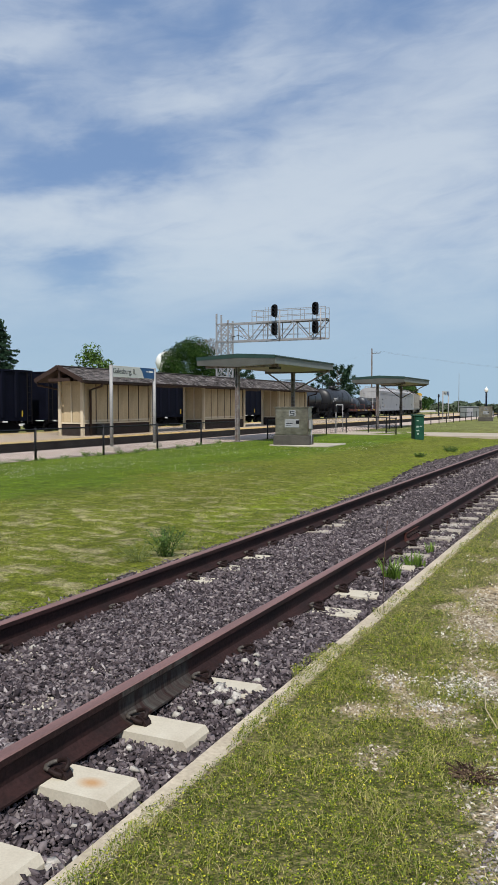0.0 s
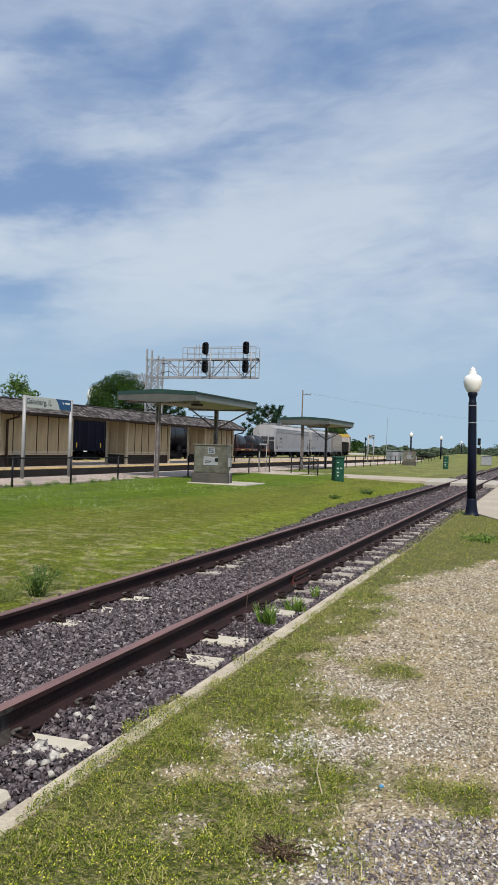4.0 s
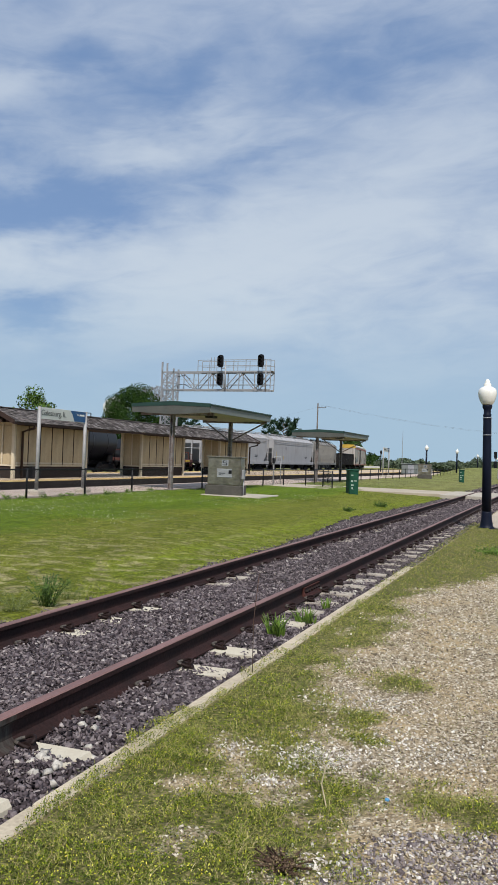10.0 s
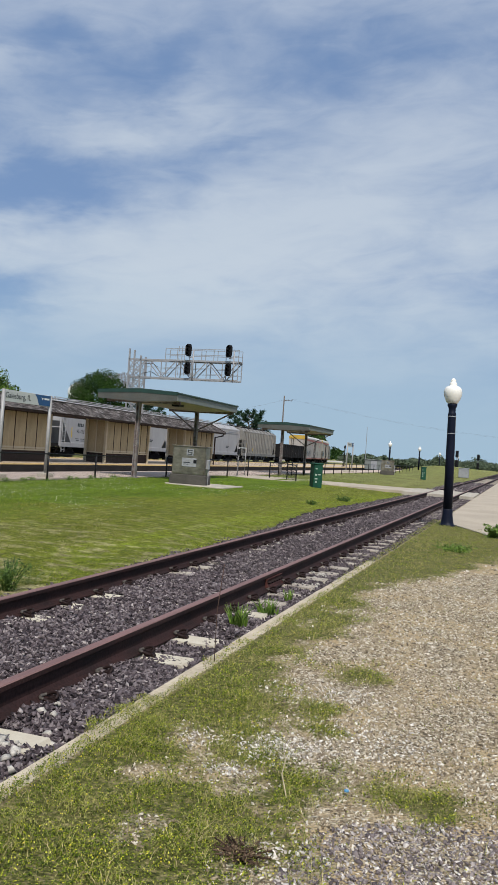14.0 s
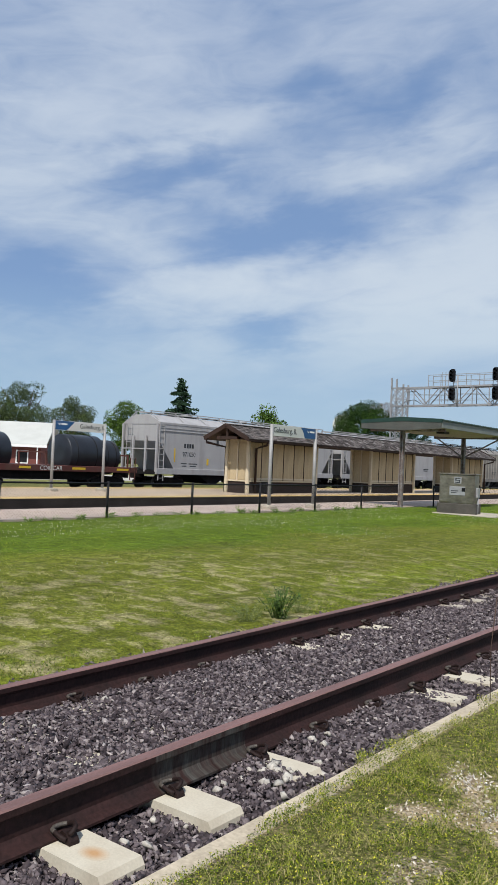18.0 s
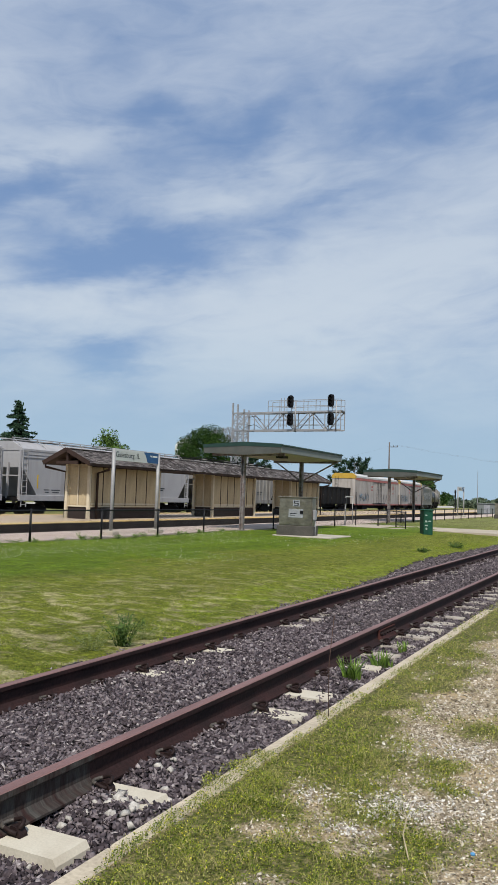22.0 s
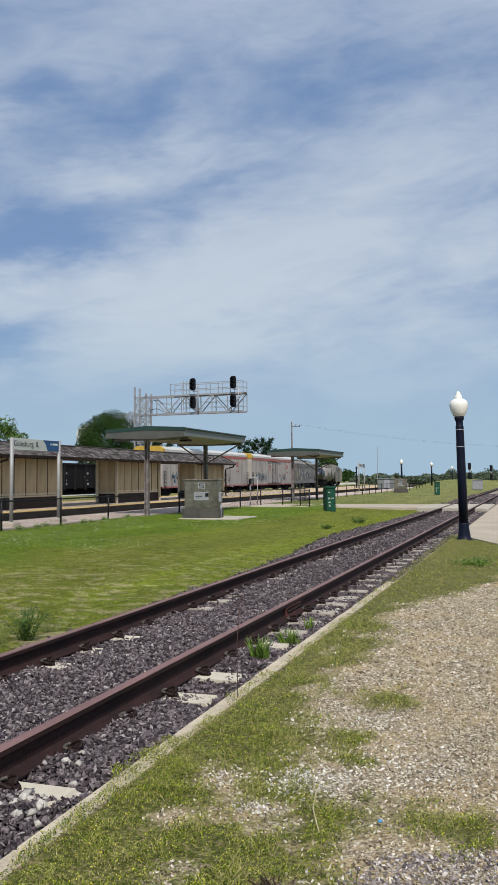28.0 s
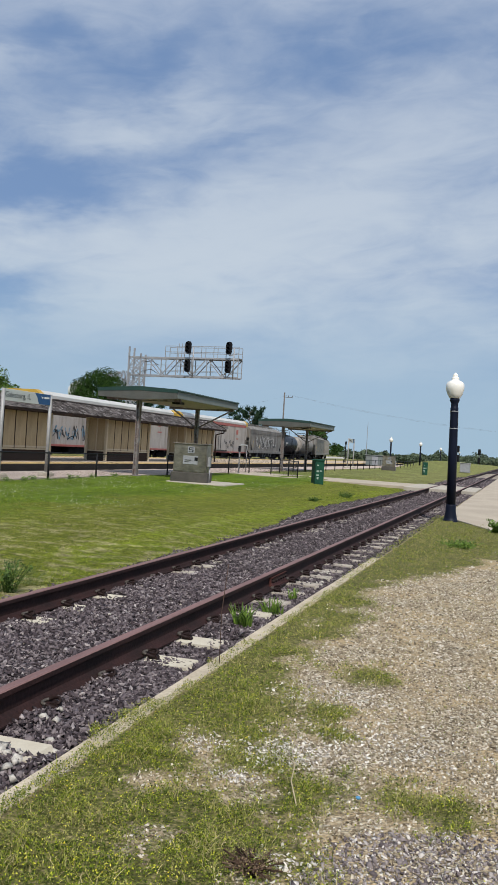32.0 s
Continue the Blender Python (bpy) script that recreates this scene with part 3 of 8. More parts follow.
CLIPGREY = material("worn_grey_clip_steel", (0.13, 0.115, 0.10), 0.6, metal=0.3, vary=0.3, scale=14, fine=90, bump=0.2)
TIE_FIRST, TIE_STEP = 2.335, 0.637
build_siding()


KERBCON = material("stained_kerb_concrete", (0.52, 0.45, 0.34), 0.95, vary=0.2, scale=3, fine=50, bump=0.25, second=(0.40, 0.34, 0.25))


def build_kerb():
    bm = B()
    rng = random.Random(8)
    y = -12.0
    root = tagged(new("kerb"), "low weathered concrete kerb beside the track bed", "kerb", kind="structure")
    while y < 12:
        ln = 3.0
        bm = B()
        box(bm, -2.03 + rng.uniform(-0.008, 0.008), -1.90, y + 0.006, y + ln - 0.006, -0.2, 0.034 + rng.uniform(-0.006, 0.006), 0.015)
        part("kerb_stone", bm, KERBCON, root)
        y += ln


build_kerb()


def build_platforms():
    # low platform by the lawn, sunk track, island platform with its yellow edge
    bm = B()
    box(bm, -64.0, -47.5, -300, 300, -0.3, -0.135)
    tagged(part("road", bm, material("sun_bleached_road", (0.46, 0.44, 0.40), 0.9, vary=0.12, scale=0.5, fine=30, bump=0.15)), "pale sun-bleached concrete road beyond the freight line", "road", kind="structure")
    bm = B()
    box(bm, -17.9, -15.0, -60, 190, -0.4, SITE_Z + 0.02)
    tagged(part("platform_near", bm, PINK), "low pinkish concrete station platform behind the fence", "platform", kind="structure")
    bm = B()
    box(bm, -20.9, -17.9, -60, 190, -0.5, -0.30)
    tagged(part("track_bed", bm, BALLAST), "dark ballast bed of the platform track", "track bed", kind="structure")
    for x in (-20.15, -18.65):
        bm = B()
        prism(bm, rail_outline(x, -0.11), -60, 190)
        tagged(part("rail", bm, [RUST, RAILTOP]), "rusty steel rail of the platform track", "rail", "rails of the platform track")
    bm = B()
    box(bm, -28.6, -20.9, -60, 150, -0.5, PLAT_Z)
    # both long side faces get the dark EDGE colour
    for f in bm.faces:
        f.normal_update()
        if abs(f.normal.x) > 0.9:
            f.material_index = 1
    tagged(part("platform_island", bm, [ISLAND, EDGE]), "island platform of pinkish concrete with a dark face", "platform", kind="structure")
    for x0 in (-21.86, -28.58):
        bm = B()
        box(bm, x0, x0 + 0.95, -60, 150, PLAT_Z - 0.02, PLAT_Z + 0.012)
        tagged(part("platform_edge_strip", bm, YELLOW), "worn yellow warning strip along the platform edge", "warning strip", kind="structure")
    bm = B()
    box(bm, -38.0, -28.6, -100, 150, -0.6, -0.40)
    tagged(part("main_track_bed", bm, BALLAST), "grey ballast bed of the freight line", "track bed", kind="structure")


build_platforms()

# ---- materials of the station ----
TAN = material("tan_board", (0.50, 0.40, 0.25), 0.75, vary=0.16, scale=1.5, fine=50, bump=0.15, each=0.08, stretch=(1, 1, 0.3), grime=0.25)
CREAM = material("cream_trim", (0.60, 0.52, 0.38), 0.7, vary=0.12, scale=3, fine=60, bump=0.1)
BROWN = material("brown_trim", (0.045, 0.027, 0.021), 0.7, vary=0.25, scale=3, fine=60, bump=0.15, spec=0.25)
BRICK = material("dark_brown_brick", (0.060, 0.042, 0.037), 0.85, vary=0.3, scale=6, fine=60, bump=0.3, each=0.3, spec=0.2)
MORTAR = material("dark_brick_wall", (0.044, 0.032, 0.029), 0.95, vary=0.2, scale=5, fine=60, bump=0.2, spec=0.2)
SHINGLE = material("weathered_shake", (0.13, 0.112, 0.105), 0.9, vary=0.45, scale=3, fine=45, bump=0.5, each=0.6, stretch=(0.5, 4, 0.5))
STEEL = material("galvanised_post", (0.36, 0.355, 0.35), 0.6, metal=0.25, vary=0.2, scale=4, fine=60, bump=0.1)
PEEL = material("peeling_grey_paint", (0.24, 0.23, 0.225), 0.75, vary=0.4, scale=6, fine=24, bump=0.25, second=(0.13, 0.09, 0.08))
GREEN = material("dark_green_metal", (0.018, 0.050, 0.040), 0.5, vary=0.2, scale=2, fine=40, bump=0.08)
SOFFIT = material("beige_soffit", (0.42, 0.36, 0.28), 0.8, vary=0.1, scale=2, fine=40, bump=0.1)
GREYTRIM = material("grey_fascia", (0.17, 0.19, 0.18), 0.6, vary=0.12, scale=3, fine=50, bump=0.08)
FASCIA = material("weathered_fascia", (0.085, 0.090, 0.082), 0.7, vary=0.2, scale=2, fine=40, bump=0.08, grime=0.2)
SIGNGREY = material("sign_grey", (0.52, 0.53, 0.51), 0.5, vary=0.06, scale=3, fine=50, bump=0.0)
SIGNBLUE = material("sign_blue", (0.015, 0.075, 0.20), 0.4, vary=0.08, scale=3, fine=50, bump=0.0)
INK = material("dark_ink", (0.03, 0.035, 0.04), 0.6, vary=0.1, bump=0.0)
WHITE = material("white_paint", (0.78, 0.78, 0.76), 0.6, vary=0.08, bump=0.05)
BLACK = material("black_paint", (0.008, 0.008, 0.010), 0.5, vary=0.2, scale=5, fine=50, bump=0.08, spec=0.25)
STAINLESS = material("stainless_cabinet", (0.40, 0.345, 0.275), 0.36, metal=0.92, vary=0.25, scale=1.6, fine=7, bump=0.35, grime=0.4, depth=0.02, stretch=(1, 1, 1.6))
BASECON = material("stained_concrete_base", (0.085, 0.078, 0.068), 0.9, vary=0.3, scale=3, fine=50, bump=0.3)
BOXGREEN = material("utility_green", (0.012, 0.072, 0.043), 0.6, vary=0.3, scale=4, fine=50, bump=0.08, spec=0.2)
LABEL = material("pale_label", (0.34, 0.42, 0.36), 0.6, vary=0.15, bump=0.0)
LAMPBLUE = material("navy_lamp_post", (0.006, 0.009, 0.022), 0.5, vary=0.2, scale=6, fine=60, bump=0.05, spec=0.15)
GLOBE = material("milky_globe", (0.80, 0.78, 0.72), 0.25, vary=0.05, bump=0.0, spec=0.6)
SILVER = material("aluminium_paint", (0.34, 0.345, 0.36), 0.55, metal=0.3, vary=0.15, scale=3, fine=50, bump=0.05)


# ---- shelter building on the island platform ----
def mesh_of(bm, name, mat):
    me = bpy.data.meshes.new(name)
    bm.to_mesh(me)
    bm.free()
    me.materials.append(mat)
    return me


WALL_X, BACK_X = -23.2, -24.45
SECTIONS = ((29.40, 35.20), (41.12, 46.68), (52.6, 58.0))
EAVE_X, EAVE_BACK_X, RIDGE_X = -22.41, -25.09, -23.75
EAVE_Z, RIDGE_Z = 2.79, 3.43
GABLE_Y0, GABLE_Y1 = 28.35, 58.75


def build_shelter():
    root = thing("platform_shelter", pose(0, 0, 0), "long platform shelter with tan boards, brick base and shake roof", "shelter")
    for y0, y1 in SECTIONS:
        # brick base
        bm = B()
        box(bm, BACK_X, WALL_X, y0, y1, PLAT_Z, 0.78)
        base = part("brick_base", bm, MORTAR, root, "dark brown brick base wall")
        # core wall behind the boards
        bm = B()
        box(bm, BACK_X + 0.03, WALL_X - 0.03, y0 + 0.03, y1 - 0.03, 0.78, 2.78)
        wall = part("wall", bm, TAN, root, "tan painted board wall")
        bm = B()
        box(bm, BACK_X - 0.05, WALL_X + 0.05, y0 - 0.05, y1 + 0.05, 0.76, 0.83, 0.008)
        part("sill", bm, CREAM, root, "cream painted timber sill")
        # boards with recessed joints
        n = max(3, round((y1 - y0) / 1.0))
        w = (y1 - y0 - 0.30) / n
        bm = B()
        box(bm, -0.012, 0.012, 0.022, w - 0.022, 0.0, 1.80, 0.004)
        board = mesh_of(bm, "board", TAN)
        for k in range(n):
            for x in (WALL_X - 0.02, BACK_X + 0.02):
                shared("board", board, wall, pose(x, y0 + 0.15 + k * w, 0.85))
        bm = B()
        box(bm, -0.025, 0.025, -0.022, 0.022, 0.83, 2.70, 0.004)
        batten = mesh_of(bm, "batten", BROWN)
        for k in range(n + 1):
            shared("batten", batten, wall, pose(WALL_X - 0.012, y0 + 0.15 + k * w, 0))
        # end panels
        bm = B()
        box(bm, 0.03, (WALL_X - BACK_X) / 2 - 0.14, -0.012, 0.012, 0.85, 2.62, 0.004)
        panel = mesh_of(bm, "end_panel", TAN)
        for yy in (y0 + 0.02, y1 - 0.02):
            for x in (BACK_X + 0.13, (BACK_X + WALL_X) / 2 + 0.02):
                shared("end_panel", panel, wall, pose(x, yy, 0))
        # corner and middle posts
        bm = B()
        box(bm, -0.075, 0.075, -0.075, 0.075, PLAT_Z, 2.76, 0.01)
        post = mesh_of(bm, "corner_post", CREAM)
        for x in (WALL_X + 0.03, BACK_X - 0.03):
            for yy in (y0 - 0.03, y1 + 0.03):
                shared("corner_post", post, root, pose(x, yy, 0))
        bm = B()
        box(bm, -0.03, 0.03, -0.03, 0.03, 0.83, 2.72, 0.004)
        mul = mesh_of(bm, "mullion", CREAM)
        for yy in (y0 - 0.01, y1 + 0.01):
            shared("mullion", mul, wall, pose((BACK_X + WALL_X) / 2, yy, 0))
        for z in (0.86, 2.66):
            bm = B()
            box(bm, WALL_X - 0.03, WALL_X + 0.012, y0 + 0.02, y1 - 0.02, z, z + 0.09, 0.004)
            part("rail_board", bm, CREAM if z < 1 else BROWN, wall)
    # a dark beam runs over the openings
    for x in (WALL_X, BACK_X):
        bm = B()
        box(bm, x - 0.07, x + 0.07, GABLE_Y0 + 0.5, GABLE_Y1 - 0.3, 2.76, 2.94)
        part("header_beam", bm, BROWN, root, "brown painted header beam")
    # bench-like bin by the corner
    bm = B()
    box(bm, WALL_X + 0.08, WALL_X + 0.42, 30.35, 30.95, PLAT_Z, 0.72, 0.03)
    tagged(part("litter_bin", bm, BLACK), "small black litter bin against the shelter wall", "litter bin")
    # roof
    roof = part("roof_deck", roof_prism(0.0, 0.09), BROWN, root, "brown timber roof deck with gable ends")
    for y in (GABLE_Y0 - 0.02, GABLE_Y1 + 0.02):
        for x0, x1, z0 in ((RIDGE_X, EAVE_X + 0.02, EAVE_Z), (RIDGE_X, EAVE_BACK_X - 0.02, EAVE_Z)):
            bm = B()
            bar(bm, (x0, y, RIDGE_Z - 0.03), (x1, y, z0 - 0.02), 0.05, 0.2)
            part("barge_board", bm, BROWN, root, "weathered brown barge board")
    bm = B()
    box(bm, EAVE_X - 0.03, EAVE_X + 0.06, GABLE_Y0 - 0.03, GABLE_Y1 + 0.03, EAVE_Z - 0.13, EAVE_Z - 0.01, 0.012)
    part("gutter", bm, BROWN, root, "dark brown metal gutter")
    # rafters under the gable
    bm = B()
    box(bm, -0.06, 0.06, -0.05, 0.05, -0.5, 0.0)
    bar(bm, (-0.62, 0, -0.52), (0.62, 0, -0.52), 0.12, 0.14)
    truss = mesh_of(bm, "gable_truss", BROWN)
    for y in (GABLE_Y0 + 0.12, GABLE_Y1 - 0.12):
        shared("gable_truss", truss, root, pose(RIDGE_X, y, RIDGE_Z - 0.1))
    # downpipes
    for y in (SECTIONS[0][0] + 0.45, GABLE_Y1 - 0.35, GABLE_Y0 + 0.15):
        bm = B()
        xw = WALL_X + 0.10 if y > 29 else BACK_X + 0.1
        pts = [(EAVE_X, y, EAVE_Z - 0.12), (EAVE_X, y, EAVE_Z - 0.24), (xw, y + 0.05, EAVE_Z - 0.42), (xw, y + 0.05, PLAT_Z)]
        if y < 29:
            pts = [(EAVE_BACK_X, y, EAVE_Z - 0.02), (EAVE_BACK_X, y, EAVE_Z - 0.2), (BACK_X - 0.1, y + 0.85, EAVE_Z - 0.4), (BACK_X - 0.1, y + 0.85, PLAT_Z)]
        hose(bm, pts, 0.06, 8)
        part("downpipe", bm, BROWN, root)
    return root, roof


def roof_prism(lift, thick):
    bm = B()
    o = [(EAVE_X, EAVE_Z + lift), (RIDGE_X, RIDGE_Z + lift), (EAVE_BACK_X, EAVE_Z + lift), (EAVE_BACK_X, EAVE_Z + lift - thick), (RIDGE_X, RIDGE_Z + lift - thick * 1.2), (EAVE_X, EAVE_Z + lift - thick)]
    return prism(bm, o, GABLE_Y0, GABLE_Y1)


SHELTER, SHELTER_ROOF = build_shelter()


# ---- chain-link fence ----
FENCE_X = -14.95


def fence_run(posts, label, mesh=True):
    """A run of fence between posts given as x, y."""
    root = thing("chain_link_fence", pose(0, 0, 0), label, "fence", "fences of the station")
    bm = B()
    tube(bm, (0, 0, -0.1), (0, 0, 0.93), 0.034, seg=8)
    post = mesh_of(bm, "post", BLACK)
    for x, y in posts:
        shared("post", post, root, pose(x, y, SITE_Z - 0.02))
    for (xa, ya), (xb, yb) in zip(posts, posts[1:]):
        for z, r in ((0.86, 0.026),):
            bm = B()
            tube(bm, (xa, ya, SITE_Z + z), (xb, yb, SITE_Z + z), r, seg=6)
            part("rail", bm, BLACK, root)
        if mesh:
            # woven wire: two sets of slanting thin strands
            bm = B()
            ln = math.hypot(xb - xa, yb - ya)
            ux, uy = (xb - xa) / ln, (yb - ya) / ln
            step, h, w = 0.085, 0.80, 0.0028
            for sgn in (1, -1):
                k = -h
                while k < ln + h:
                    s0, s1 = k, k + h
                    z0, z1 = (0.05, 0.05 + h) if sgn > 0 else (0.05 + h, 0.05)
                    a0, a1 = max(0.0, s0), min(ln, s1)
                    if a1 > a0:
                        za = z0 + (z1 - z0) * (a0 - s0) / h
                        zb = z0 + (z1 - z0) * (a1 - s0) / h
                        p, q = (xa + ux * a0, ya + uy * a0, SITE_Z + za), (xa + ux * a1, ya + uy * a1, SITE_Z + zb)
                        tube(bm, p, q, w, seg=3, caps=False)
                    k += step
            part("wire_mesh", bm, BLACK, root, "black coated chain-link wire")
    return root


fence_run([(FENCE_X, y) for y in np.arange(-5.43, 30.0, 3.143)], "black chain-link fence along the station platform")


# ---- station name signs ----
def station_sign(m, mirror=False):
    root = thing("station_sign", m, "grey and blue station name sign on two steel posts", "sign", "station name signs")
    for y in (0.0, 2.64):
        bm = B()
        tube(bm, (0, y, 0), (0, y, 2.89), 0.06, seg=12)
        p = part("post", bm, STEEL, root, "grey steel post")
        bm = B()
        box(bm, -0.22, 0.22, y - 0.22, y + 0.22, -0.12, 0.19, 0.05)
        part("footing", bm, CONCRETE, p, "rough concrete footing")
    bm = B()
    box(bm, -0.03, 0.03, 0.02, 2.62, 2.50, 2.88, 0.006)
    board = part("sign_board", bm, SIGNGREY, root, "pale grey name board")
    bm = B()
    o = [(1.92, 2.51), (2.60, 2.51), (2.60, 2.87), (1.66, 2.87), (1.80, 2.74), (1.86, 2.62)] if not mirror else [(0.03, 2.51), (0.62, 2.51), (0.72, 2.60), (0.92, 2.78), (1.0, 2.87), (0.03, 2.87)]
    vs = [bm.verts.new((0.034, y, z)) for y, z in o]
    bm.faces.new(vs)
    vs = [bm.verts.new((0.031, y, z)) for y, z in o]
    bm.faces.new(vs[::-1])
    part("blue_field", bm, SIGNBLUE, board, "dark blue end field")
    bm = B()
    c = 2.02 if not mirror else 0.14
    vs = [bm.verts.new((0.0375, c + a, 2.745 + b)) for a, b in ((0, 0.05), (0.10, 0.0), (0.16, 0.05), (0.10, -0.05))]
    bm.faces.new(vs)
    vs = [bm.verts.new((0.0375, c + 0.19 + a, 2.745 + b)) for a, b in ((0, -0.03), (0.30, -0.03), (0.30, 0.03), (0, 0.03))]
    bm.faces.new(vs)
    part("emblem", bm, WHITE, board, "small white emblem with a plain bar")
    tx = 0.74 if not mirror else 1.95
    words("lettering", "Galesburg, IL", 0.26, pose(0.036, tx, 2.70, 90, 0, 90), INK, board, "dark lettering")
    return root


station_sign(pose(-15.6, 21.06, 0.08))
station_sign(pose(-25.3, 19.6, PLAT_Z - 0.05), mirror=True)

# ---- canopies on the low platform ----
def canopy(m, label):
    root = thing("platform_canopy", m, label, "canopy", "platform canopies")
    x0, x1, y0, y1, xm = -1.58, 1.95, -0.6, 6.3, 0.30
    for y in (0.0, 6.1):
        bm = B()
        for sx in (-0.06, 0.06):
            box(bm, sx - 0.022, sx + 0.022, y - 0.085, y + 0.085, 0.0, 3.1, 0.004)
        box(bm, -0.05, 0.05, y - 0.012, y + 0.012, 0.0, 3.1)
        box(bm, -0.18, 0.18, y - 0.18, y + 0.18, 0.0, 0.03)
        part("post", bm, PEEL, root, "grey steel post with peeling paint")
        for end in (1.75, -1.35) if y else ():
            bm = B()
            bar(bm, (0.0, y, 2.2), (end, y, 3.12), 0.06)
            part("brace", bm, PEEL, root)
        bm = B()
        box(bm, x0 + 0.1, x1 - 0.1, y - 0.06, y + 0.06, 3.08, 3.2)
        part("cross_beam", bm, PEEL, root)
    # underside and roof, both folded along the middle
    bm = B()
    prism(bm, [(x0 + 0.04, 3.20), (xm, 3.12), (x1 - 0.04, 3.20), (x1 - 0.04, 3.25), (xm, 3.17), (x0 + 0.04, 3.25)], y0 + 0.04, y1 - 0.04)
    part("soffit", bm, SOFFIT, root, "beige boarded soffit")
    bm = B()
    prism(bm, [(x0 + 0.02, 3.26), (xm, 3.24), (x1 - 0.02, 3.26), (x1 - 0.02, 3.50), (xm, 3.60), (x0 + 0.02, 3.49)], y0 + 0.02, y1 - 0.02)
    roof = part("roof", bm, GREYTRIM, root, "pale ribbed metal roof")
    k = y0 + 0.1
    bm = B()
    while k < y1:
        box(bm, x1 - 0.03, x1 + 0.05, k, k + 0.05, 3.46, 3.535)
        k += 0.3
    part("roof_rib", bm, GREYTRIM, roof)
    for c, d in ((y0 - 0.03, y0 + 0.02), (y1 - 0.02, y1 + 0.03)):
        bm = B()
        prism(bm, [(x0 - 0.03, 3.38), (xm, 3.46), (x1 + 0.03, 3.40), (x1 + 0.03, 3.54), (xm, 3.63), (x0 - 0.03, 3.52)], c, d)
        part("fascia", bm, GREEN, root, "dark green metal fascia")
        bm = B()
        prism(bm, [(x0, 3.17), (xm, 3.09), (x1, 3.17), (x1, 3.405), (xm, 3.465), (x0, 3.385)], c + 0.012, d - 0.012)
        part("fascia_board", bm, FASCIA, root, "grey lower fascia")
    bm = B()
    box(bm, x0 - 0.03, x0 + 0.02, y0 + 0.02, y1 - 0.02, 3.38, 3.52, 0.006)
    part("fascia", bm, GREEN, root, "dark green metal fascia")
    bm = B()
    box(bm, x1 - 0.02, x1 + 0.03, y0 + 0.02, y1 - 0.02, 3.19, 3.46, 0.005)
    part("fascia_board", bm, GREYTRIM, root, "grey lower fascia")
    bm = B()
    box(bm, x1 - 0.01, x1 + 0.08, y0 - 0.02, y1 + 0.04, 3.46, 3.52, 0.01)
    part("gutter", bm, GREEN, root)
    bm = B()
    box(bm, 0.9, 1.25, 1.2, 1.7, 3.07, 3.17, 0.01)
    part("lamp_housing", bm, BLACK, root, "small dark lamp under the soffit")
    return root


CANOPY = canopy(pose(-14.8, 28.85, SITE_Z + 0.01), "flat platform canopy with green fascia on two grey steel posts")
copy_thing(CANOPY, pose(-14.95, 50.0, SITE_Z - 0.15))


# ---- steel control cabinet ----
def control_cabinet(m):
    root = thing("control_cabinet", m, "weathered stainless steel control cabinet on a stained concrete base", "cabinet")
    bm = B()
    box(bm, -0.70, 0.70, -0.42, 0.42, -0.1, 0.36, 0.02)
    part("base", bm, BASECON, root, "stained concrete base")
    bm = B()
    box(bm, -0.63, 0.63, -0.37, 0.37, 0.36, 1.40, 0.015)
    part("body", bm, STAINLESS, root)
    bm = B()
    box(bm, -0.68, 0.68, -0.42, 0.42, 1.40, 1.445, 0.01)
    part("lid", bm, STAINLESS, root)
    bm = B()
    box(bm, -0.59, 0.59, -0.385, -0.372, 0.40, 1.36, 0.004)
    door = part("door", bm, STAINLESS, root)
    bm = B()
    box(bm, -0.26, 0.30, -0.40, -0.386, 0.66, 0.98, 0.004)
    plate = part("front_panel", bm, SILVER, root, "pale instrument plate")
    bm = B()
    box(bm, 0.18, 0.30, -0.41, -0.402, 0.80, 0.93)
    part("meter", bm, BLACK, plate)
    bm = B()
    box(bm, -0.20, 0.05, -0.405, -0.4005, 0.80, 0.83)
    box(bm, -0.20, 0.0, -0.405, -0.4005, 0.74, 0.76)
    part("lettering_bar", bm, INK, plate)
    bm = B()
    box(bm, -0.10, 0.16, -0.392, -0.3865, 1.08, 1.32, 0.003)
    em = part("emblem", bm, SILVER, root, "pale square emblem with a dark hooked band")
    bm = B()
    for a, b, c, d in ((-0.06, 0.12, 1.26, 1.29), (-0.06, -0.02, 1.20, 1.26), (-0.06, 0.12, 1.185, 1.215), (0.08, 0.12, 1.13, 1.19), (-0.06, 0.12, 1.11, 1.14)):
        box(bm, a, b, -0.397, -0.3925, c, d)
    part("emblem_band", bm, INK, em)
    bm = B()
    box(bm, 0.632, 0.73, -0.20, 0.06, 0.60, 0.95, 0.01)
    side = part("side_box", bm, SILVER, root, "grey switch box on the side")
    bm = B()
    tube(bm, (0.70, -0.08, 0.6), (0.70, -0.08, -0.05), 0.025, seg=8)
    part("conduit", bm, SILVER, side)
    return root


bm = B()
box(bm, -12.45, -10.1, 26.8, 29.0, -0.1, SITE_Z + 0.035, 0.02)
tagged(part("concrete_pad", bm, CONCRETE), "flat concrete pad under the control cabinet", "pad", kind="structure")
control_cabinet(pose(-11.66, 27.35, SITE_Z + 0.035, 0, 0, 10))


